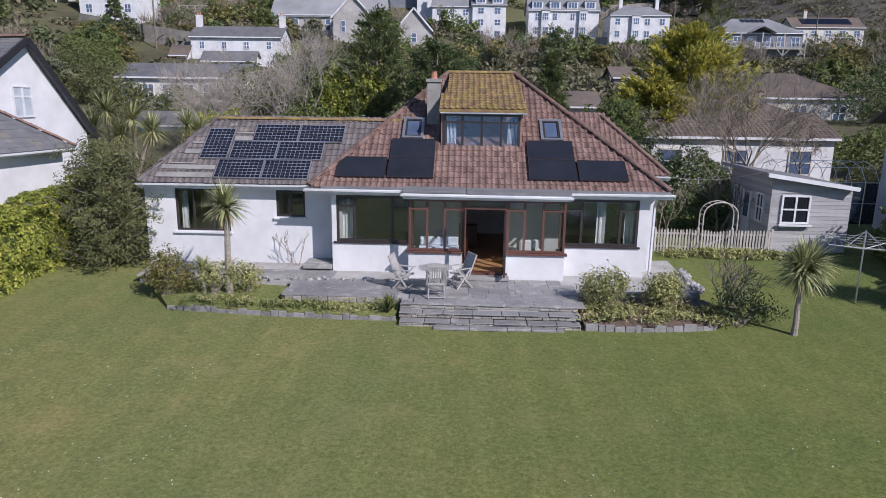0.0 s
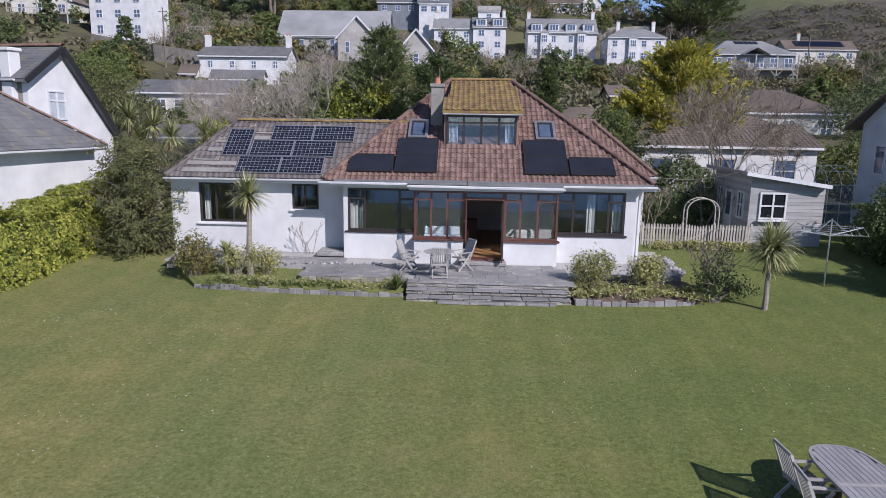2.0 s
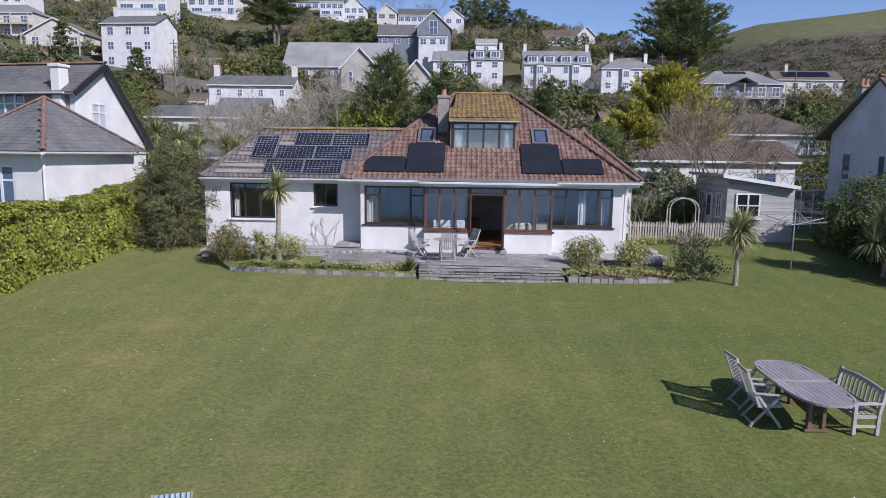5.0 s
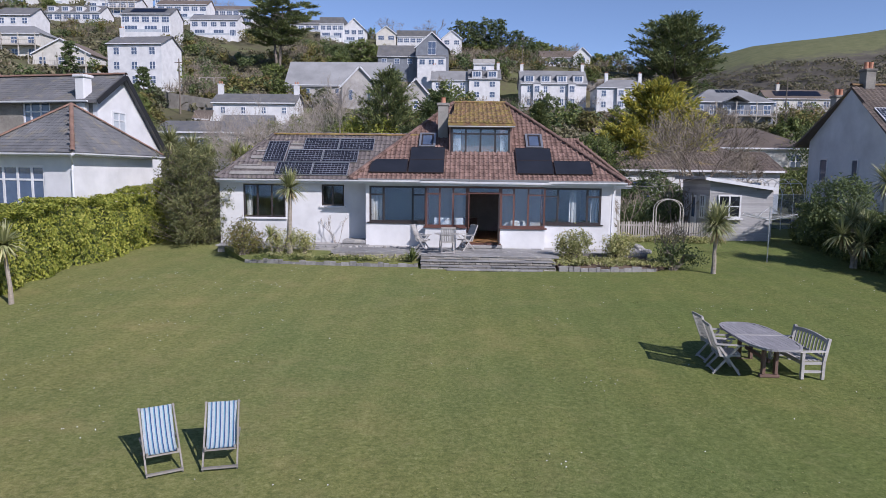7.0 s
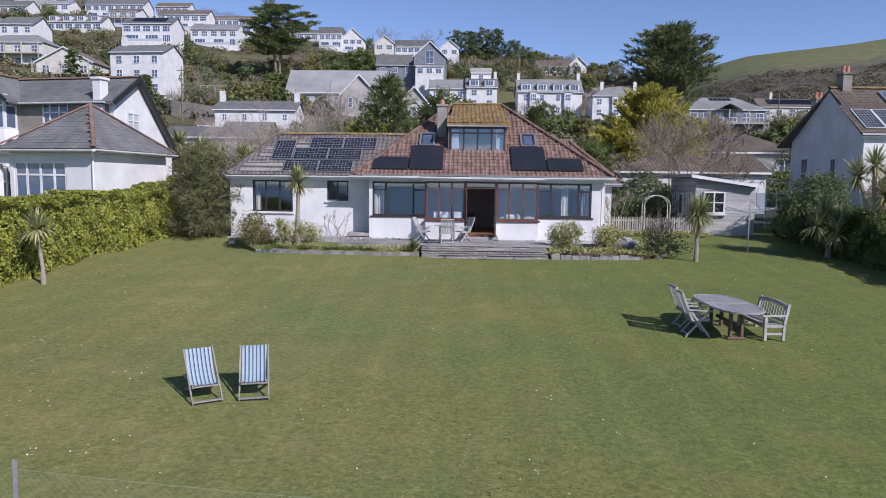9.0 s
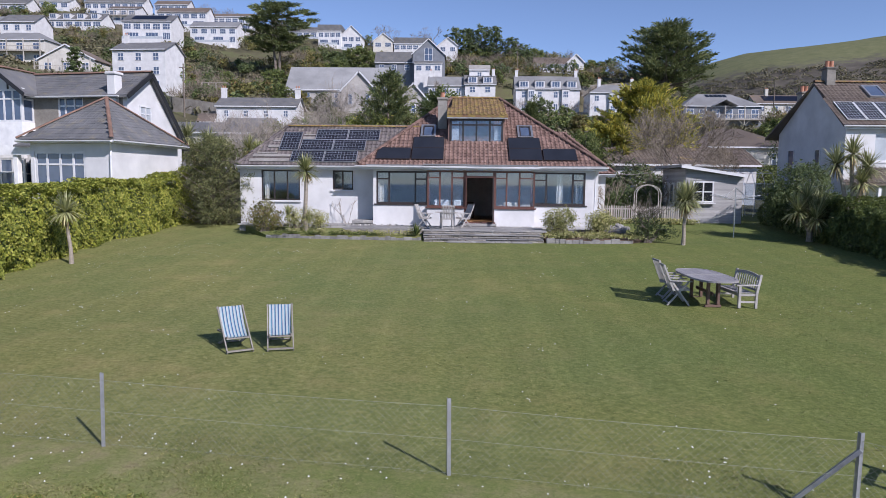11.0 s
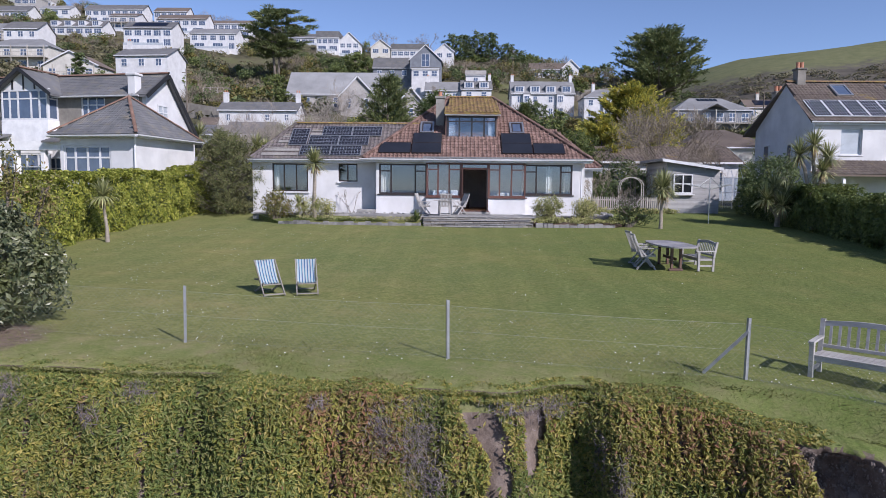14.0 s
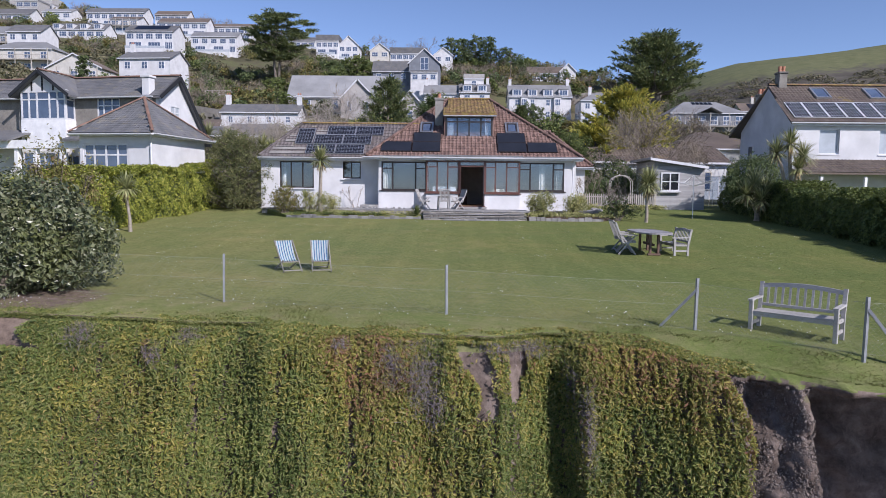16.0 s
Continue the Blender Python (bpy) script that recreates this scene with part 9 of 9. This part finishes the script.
# ---- trees behind the house ----
pad_tree((17.1, 28.5, 1.8), 9.5, 4.3, 100, 5, 64, 0.72, 0.42, (0.42, 0.15), LEAF_GOLD, "golden-green Monterey cypress, tall and shaggy", 71, "dome", 0.6, 0.3, base=0.06)
pad_tree((13.6, 26.0, 1.6), 6.0, 3.2, 60, 5, 60, 0.66, 0.42, (0.4, 0.14), LEAF_GOLD, "smaller golden-green cypress behind the house", 72, "dome", 0.55, 0.2, base=0.06)
bare_tree((16.15, 15.0, 0.7), 7.7, "leafless tree with fine brown twigs before the cypress", 73, 6, 3, radius=0.13, spread=0.85, shrink=0.78, trunks=3)
bare_tree((20.6, 18.0, 0.9), 4.6, "leafless spreading garden tree with fine twigs", 74, 6, 3, radius=0.1, spread=0.8, shrink=0.74)
pad_tree((-6.6, 33.0, 2.4), 10.4, 3.0, 80, 5, 54, 0.62, 0.6, (0.34, 0.1), LEAF_PINE, "dark grey-green pine with open crown", 75, "dome", 0.55, 0.25, base=0.05)
pad_tree((-1.5, 28.0, 2.0), 8.2, 3.1, 60, 5, 54, 0.6, 0.6, (0.3, 0.11), LEAF_DARK, "dark evergreen beside the chimney", 76, "dome", 0.4, 0.25, base=0.05)
bare_tree((-11.8, 29.5, 2.4), 8.8, "leafless pale-barked tree with spreading limbs", 77, 6, 3, radius=0.12, material=BARK_PALE, spread=0.75, shrink=0.78, trunks=3)
bare_tree((-19.5, 31, 2.6), 6.6, "leafless pale-twigged low spreading tree", 78, 5, 3, radius=0.1, material=BARK_PALE, spread=0.85, shrink=0.78, trunks=5)
bare_tree((-17.0, 27, 2.2), 5.6, "leafless pale-twigged low spreading tree", 79, 5, 3, radius=0.1, material=BARK_PALE, spread=0.85, shrink=0.78, trunks=5)
pad_tree((6.8, 28.0, 2.0), 7.6, 2.2, 60, 5, 50, 0.5, 0.5, (0.3, 0.1), LEAF_PINE, "slim dark pine behind the roof", 80, "cone", 0.45, 0.2, base=0.05)
tuft_tree((10.0, 19, 1.0), 5.2, 2.6, 60, 200, 0.22, LEAF_MID, "dark dense evergreen behind the roof", 81, "dome", 0.6, 0.3)
shrub((-9.0, 33, 3.0), [(0, 0, 3.2, 2.2, 2.0, 2.6), (1.8, 0, 4.2, 1.6, 1.6, 1.8)], 6000, 0.3, LEAF_HEDGE, "yellow-green tall shrub behind the pine", "shrub", seed=82, stems=4)
shrub((-13.6, 17, 1.0), [(0, 0, 2.4, 2.3, 1.8, 2.1), (2.4, 0.5, 2.0, 2.0, 1.6, 1.9)], 9000, 0.2, LEAF_HEDGE, "clipped yellow-green bush behind the wing roof", "bush", seed=83, stems=3)
for i, (x, y, s, m, lab) in enumerate(((-4.6, 17, 1.0, LEAF_DARK, "dark evergreen bush behind the house"), (-9.5, 21, 1.15, LEAF_MID, "green bush behind the house"), (-1.2, 20, 1.0, LEAF_DARK, "dark evergreen bush behind the house"), (9.2, 15, 0.9, LEAF_MID, "green bush behind the roof"), (4.5, 23, 1.1, LEAF_MID, "green bush behind the house"), (12.6, 13.5, 0.8, LEAF_DARK, "dark evergreen bush behind the fence"))):
    shrub((x, y, ground_z(x, y)), [(0, 0, 2.3 * s, 1.9 * s, 1.6 * s, 2.2 * s), (1.5 * s, 0.3, 1.9 * s, 1.5 * s, 1.3 * s, 1.7 * s), (-1.4 * s, 0.2, 1.8 * s, 1.4 * s, 1.3 * s, 1.6 * s)], 6500, 0.2, m, lab, "bush", seed=90 + i, stems=3)
cordyline((-16.4, 12.0, 0.5), [(0.0, 0, 4.5), (0.9, 0.2, 3.9), (-0.7, 0.1, 3.7)], "clump of tall cabbage palms by the boundary", seed=27, n=150, length=1.25, trunk_r=0.14)
cordyline((-18.0, 12.5, 0.5), [(0.0, 0, 4.9), (-0.9, 0.2, 4.0), (0.6, 0, 3.6)], "clump of tall cabbage palms by the boundary", seed=30, n=150, length=1.25, trunk_r=0.14)
cordyline((-14.0, 13.0, 0.5), [(0.0, 0, 4.2), (0.7, -0.1, 3.9)], "tall cabbage palms behind the wing", seed=28, n=130, length=1.1, trunk_r=0.12)

for i, (x, y, sc, m, lab) in enumerate(((-31, 39, 0.85, LEAF_BUSH, "brown-green bank of shrubs before the outbuilding"), (-25, 38, 0.75, LEAF_MID, "green bank of shrubs before the outbuilding"), (-14.5, 35, 1.1, LEAF_MID, "green tall shrubs behind the wing"), (-20, 41, 1.1, LEAF_BUSH, "brown-green bank of shrubs on the slope"), (39, 40, 1.6, LEAF_DARK, "big dark rounded tree behind the neighbour"), (45, 45, 1.5, LEAF_DARK, "big dark rounded tree behind the neighbour"), (-36, 46, 1.1, LEAF_BUSH, "brown-green bank of shrubs on the slope"), (-46, 60, 1.3, LEAF_MID, "green bank of shrubs on the slope"))):
    shrub((x, y, ground_z(x, y)), [(0, 0, 2.0 * sc, 2.4 * sc, 1.8 * sc, 2.2 * sc), (1.9 * sc, 0.3, 1.7 * sc, 1.8 * sc, 1.5 * sc, 1.7 * sc), (-1.8 * sc, 0.2, 1.5 * sc, 1.7 * sc, 1.4 * sc, 1.6 * sc)], 5500, 0.26, m, lab, "bush", seed=140 + i, stems=3, shell=0.6)

# greenhouse with hooped glazing bars behind the shed
gh = thing("greenhouse", (15.9, 10.0, 0.55), "pale hooped greenhouse frame with clear glazing", "greenhouse")
for k in range(8):
    bm = bmesh.new()
    x = 4.5 * k / 7
    tube(bm, [(x, 0, 0), (x, 0, 2.1), (x, 0.5, 2.75), (x, 1.4, 3.0), (x, 2.3, 2.75), (x, 2.8, 2.1), (x, 2.8, 0)], 0.016, 5)
    part("hoop", bm, WHITEPAINT, gh)
for y, z in ((0, 2.1), (0.5, 2.75), (1.4, 3.0), (0, 1.1)):
    bm = bmesh.new()
    tube(bm, [(0, y, z), (4.5, y, z)], 0.013, 5)
    part("purlin", bm, WHITEPAINT, gh)
for k in range(7):
    x = 4.5 * k / 7 + 0.04
    p = part("pane", boxes((x, x + 0.56, -0.008, 0.0, 0.1, 2.08)), GLASS, gh)
    p.visible_shadow = False

# overhead cable from the house to the shed
cb = thing("cable", (9.6, 6.95, 3.1), "thin black overhead cable from house to shed", "cable")
bm = bmesh.new()
tube(bm, [(3.2 * t, -2.6 * t, 0.62 * t - 0.5 * math.sin(math.pi * t) * 0.5) for t in [i / 10 for i in range(11)]], 0.012, 4)
part("wire", bm, GREYWOOD, cb)

# ---- great trees and woods on the hill ----
pad_tree((59.6, 165, ground_z(59.6, 165)), 47.6 - ground_z(59.6, 165), 12.2, 100, 5, 46, 2.0, 0.26, (1.3, 0.3), LEAF_PINE, "huge dark Monterey cypress against the sky", 84, "dome", 0.4, 0.9, base=0.2, forks=3, inner=0.3)
pad_tree((-52.2, 160, ground_z(-52.2, 160)), 38.0 + 14.2 - ground_z(-52.2, 160), 10.5, 44, 5, 70, 2.0, 0.1, (1.2, 0.26), LEAF_PINE, "broad dark cedar with level branches", 85, "table", 0.1, 0.5, base=0.4, forks=2, inner=0.25)

KINDS = []
for i, (m, shape, hh, rr) in enumerate(((LEAF_DARK, "dome", 6.0, 2.8), (LEAF_MID, "dome", 4.5, 2.8), (LEAF_OLIVE, "dome", 4.0, 2.6), (LEAF_DARK, "cone", 7.5, 2.4), (LEAF_GREY, "dome", 4.0, 2.6))):
    KINDS.append(tuft_tree((0, 0, -80 - 12 * i), hh, rr, 34, 90, 0.4, m, ("dark evergreen tree on the village slope", "mid-green rounded tree on the village slope", "olive-brown scrubby tree on the village slope", "slim dark conifer on the village slope", "grey-green scrubby tree on the village slope")[i], 100 + i, shape, 0.6, 0.45, trunk_r=0.16, base=0.05, group="trees on the village slope"))
for i in range(2):
    KINDS.append(bare_tree((0, 0, -150 - 12 * i), 6.0, "leafless brown tree on the village slope", 120 + i, 5, 3, radius=0.15, spread=0.7, group="trees on the village slope", shrink=0.72))
used = set()


def plant(kind, x, y, s, sink=0.3):
    m = pose(x, y, ground_z(x, y) - sink, 0, 0, rnd.uniform(0, 360)) @ Matrix.Diagonal((s * rnd.uniform(0.9, 1.25), s * rnd.uniform(0.9, 1.25), s * rnd.uniform(0.85, 1.1), 1))
    if kind not in used:
        used.add(kind)
        KINDS[kind].matrix_world = m
    else:
        c = copy_thing(KINDS[kind], m)
        c.matrix_world = m


HOUSES = [(o.location.x, o.location.y) for o in scene.objects if o.parent is None and o.get("category") == "house"]
rt = random.Random(99)
count = 0
tries = 0
while count < 170 and tries < 6000:
    tries += 1
    y = 36 + 160 * rt.random() ** 0.8
    half = 12 + 0.68 * (y + 36)
    x = rt.uniform(-half, half * 0.72)
    if (y < 80 and 4 < x < 45) or any(abs(x - hx) < 9 and -9 < y - hy < 6 for hx, hy in HOUSES):
        continue
    if x < -60 and y > 165 and rt.random() < 0.5 or any(abs(x - hx) < 9 and -26 < y - hy < -8 for hx, hy in HOUSES) and rt.random() < 0.8:
        continue
    s = rt.uniform(0.5, 1.05) * (1 + 0.25 * (y > 150))
    kind = rt.choice((0, 1, 1, 2, 2, 4, 4, 0, 3, 5, 6, 5))
    plant(kind, x, y, s)
    count += 1
for x, y, k, s in ((-2, 246, 0, 1.8), (3, 248, 3, 1.7), (8, 246, 0, 1.9), (14, 240, 3, 1.6), (20, 238, 0, 1.5), (-20, 256, 5, 1.8), (-12, 258, 6, 1.8), (-28, 258, 5, 1.6), (-36, 258, 6, 1.6), (27, 214, 1, 1.6), (46, 206, 1, 1.7), (52, 205, 0, 1.6), (22, 206, 0, 1.5), (16, 205, 2, 1.5), (58, 190, 2, 1.6), (-18, 175, 5, 1.4), (-30, 170, 1, 1.5), (60, 150, 0, 1.4), (66, 148, 2, 1.4), (56, 140, 5, 1.3), (72, 140, 2, 1.3), (100, 140, 5, 1.4), (108, 150, 2, 1.5), (92, 128, 1, 1.3), (82, 118, 5, 1.3), (76, 100, 5, 1.2), (66, 88, 2, 1.2), (118, 165, 6, 1.5), (60, 60, 5, 1.2), (50, 70, 2, 1.2), (42, 58, 1, 1.1)):
    plant(k, x, y, s)


for x, y, k, s in ((-33, 92, 1, 0.8), (-29, 91, 2, 0.75), (-25, 91.5, 4, 0.8), (-13, 88, 1, 0.9), (-17, 86, 0, 0.7), (-9, 85, 1, 0.9), (-4, 86, 2, 0.9), (-24, 72, 5, 0.9), (-21, 74, 4, 0.9), (-44, 66, 2, 0.9), (-48, 70, 1, 1.0), (-52, 76, 0, 0.8), (-56, 80, 2, 0.8), (-42, 96, 2, 0.9), (-46, 100, 1, 0.9), (-38, 108, 1, 1.0), (-44, 114, 2, 1.1), (-34, 118, 1, 1.2), (-28, 122, 0, 1.1), (-22, 126, 1, 1.2), (-50, 122, 2, 1.1), (-40, 132, 0, 1.1), (-15, 142, 2, 1.0), (12, 138, 0, 0.6), (33, 134, 2, 0.5), (8, 130, 1, 0.6), (3, 132, 4, 0.6), (-3, 134, 2, 0.6), (20, 136, 2, 0.45), (26, 137, 1, 0.4), (-12, 156, 2, 0.7), (-22, 157, 1, 0.8)):
    plant(k, x, y, s)


def scrub_cover():
    """Scrub thickets over the hillside, too many to count."""
    r = np.random.RandomState(77)
    P, N = [], []
    for i in range(6200):
        far = i > 2800
        if far:
            y = r.uniform(300, 620)
            x = r.uniform(70, 480)
            lim = 60 + 0.11 * x + 9 * noise.noise((x * 0.02, y * 0.02, 6))
            if ground_z(x, y) > lim:
                continue
            s, n = r.uniform(1.5, 3.8), 44
        else:
            y = r.uniform(45, 270)
            x = r.uniform(-0.7 * (y + 40), 0.72 * (y + 40))
            if any(abs(x - hx) < 8 and -7 < y - hy < 8 for hx, hy in HOUSES):
                continue
            s, n = r.uniform(0.9, 2.4), 60
        z = ground_z(x, y)
        d = r.normal(0, 1, (n, 3))
        d /= np.linalg.norm(d, axis=1, keepdims=True)
        d[:, 2] = np.abs(d[:, 2])
        P.append(np.array([x, y, z]) + d * np.array([s * 1.4, s * 1.2, s * 0.8]) * r.uniform(0.7, 1.1, (n, 1)))
        N.append(np.concatenate([d, np.full((n, 1), s)], 1))
    P, N = np.concatenate(P), np.concatenate(N)
    me = leaf_mesh("scrub", P, N[:, :3], 1.0, 0.6, 0.6, 78)
    co = np.array([v.co[:] for v in me.vertices]).reshape(-1, 4, 3)
    c = co.mean(1, keepdims=True)
    co = c + (co - c) * (N[:, 3] * 0.42)[:, None, None]
    me.vertices.foreach_set("co", co.reshape(-1))
    g = link("hillside_scrub", me, LEAF_SCRUB, None)
    tagged(g, "brown and olive scrub thickets over the hillside", "scrub", kind="stuff")


def far_woods():
    """The lesser trees among the houses, too many to count: leafy crowns and leafless brown ones."""
    r = np.random.RandomState(55)
    crowns = {0: ([], []), 1: ([], []), 2: ([], []), 3: ([], [])}
    n = 0
    for _ in range(9000):
        if n >= 700:
            break
        y = 60 + 200 * r.rand() ** 0.7
        half = 10 + 0.68 * (y + 36)
        x = r.uniform(-half, half * 0.75)
        if (y < 80 and 4 < x < 45) or any(abs(x - hx) < 9 and -9 < y - hy < 7 for hx, hy in HOUSES) or (any(abs(x - hx) < 9 and -24 < y - hy < -8 for hx, hy in HOUSES) and r.rand() < (0.95 if x < -60 else 0.8)):
            continue
        n += 1
        k = r.choice((0, 1, 2, 3, 3))
        z, s = ground_z(x, y), r.uniform(0.7, 1.5)
        c, d = crowns[k]
        for b in range(5):
            o = r.normal(0, 1, 3) * np.array([1.3, 1.1, 0.5]) * s + np.array([x, y, z + 1.9 * s])
            m = 60 if k < 3 else 45
            q = r.normal(0, 1, (m, 3))
            q /= np.linalg.norm(q, axis=1, keepdims=True)
            if k == 3:
                q[:, 2] = np.abs(q[:, 2]) + 0.4
            c.append(o + q * r.uniform(0.5, 1.1, (m, 1)) * s * np.array([1.1, 1.1, 0.95 if k < 3 else 1.2]))
            d.append(q)
    e = thing("hillside_trees", (0, 0, 0), "lesser trees and tall shrubs among the hillside houses", "trees", kind="stuff")
    for k, (m, lab) in enumerate(((LEAF_DARK, "dark evergreen crowns"), (LEAF_MID, "mid-green crowns"), (LEAF_OLIVE, "olive crowns"), (TWIG, "leafless brown crowns"))):
        c, d = np.concatenate(crowns[k][0]), np.concatenate(crowns[k][1])
        me = leaf_mesh("crowns", c, d, 0.6, 0.6, 0.6, 56 + k) if k < 3 else spray_mesh("crowns", c, d, 1.5, 0.06, 59, 0.25)
        link("crowns", me, m, e, lab)


far_woods()
LEAF_SCRUB = leafy("scrub_leaves", ((0.05, 0.052, 0.03), (0.09, 0.086, 0.052), (0.12, 0.12, 0.065), (0.16, 0.135, 0.105)), trans=0.2, gain=1.5)
scrub_cover()
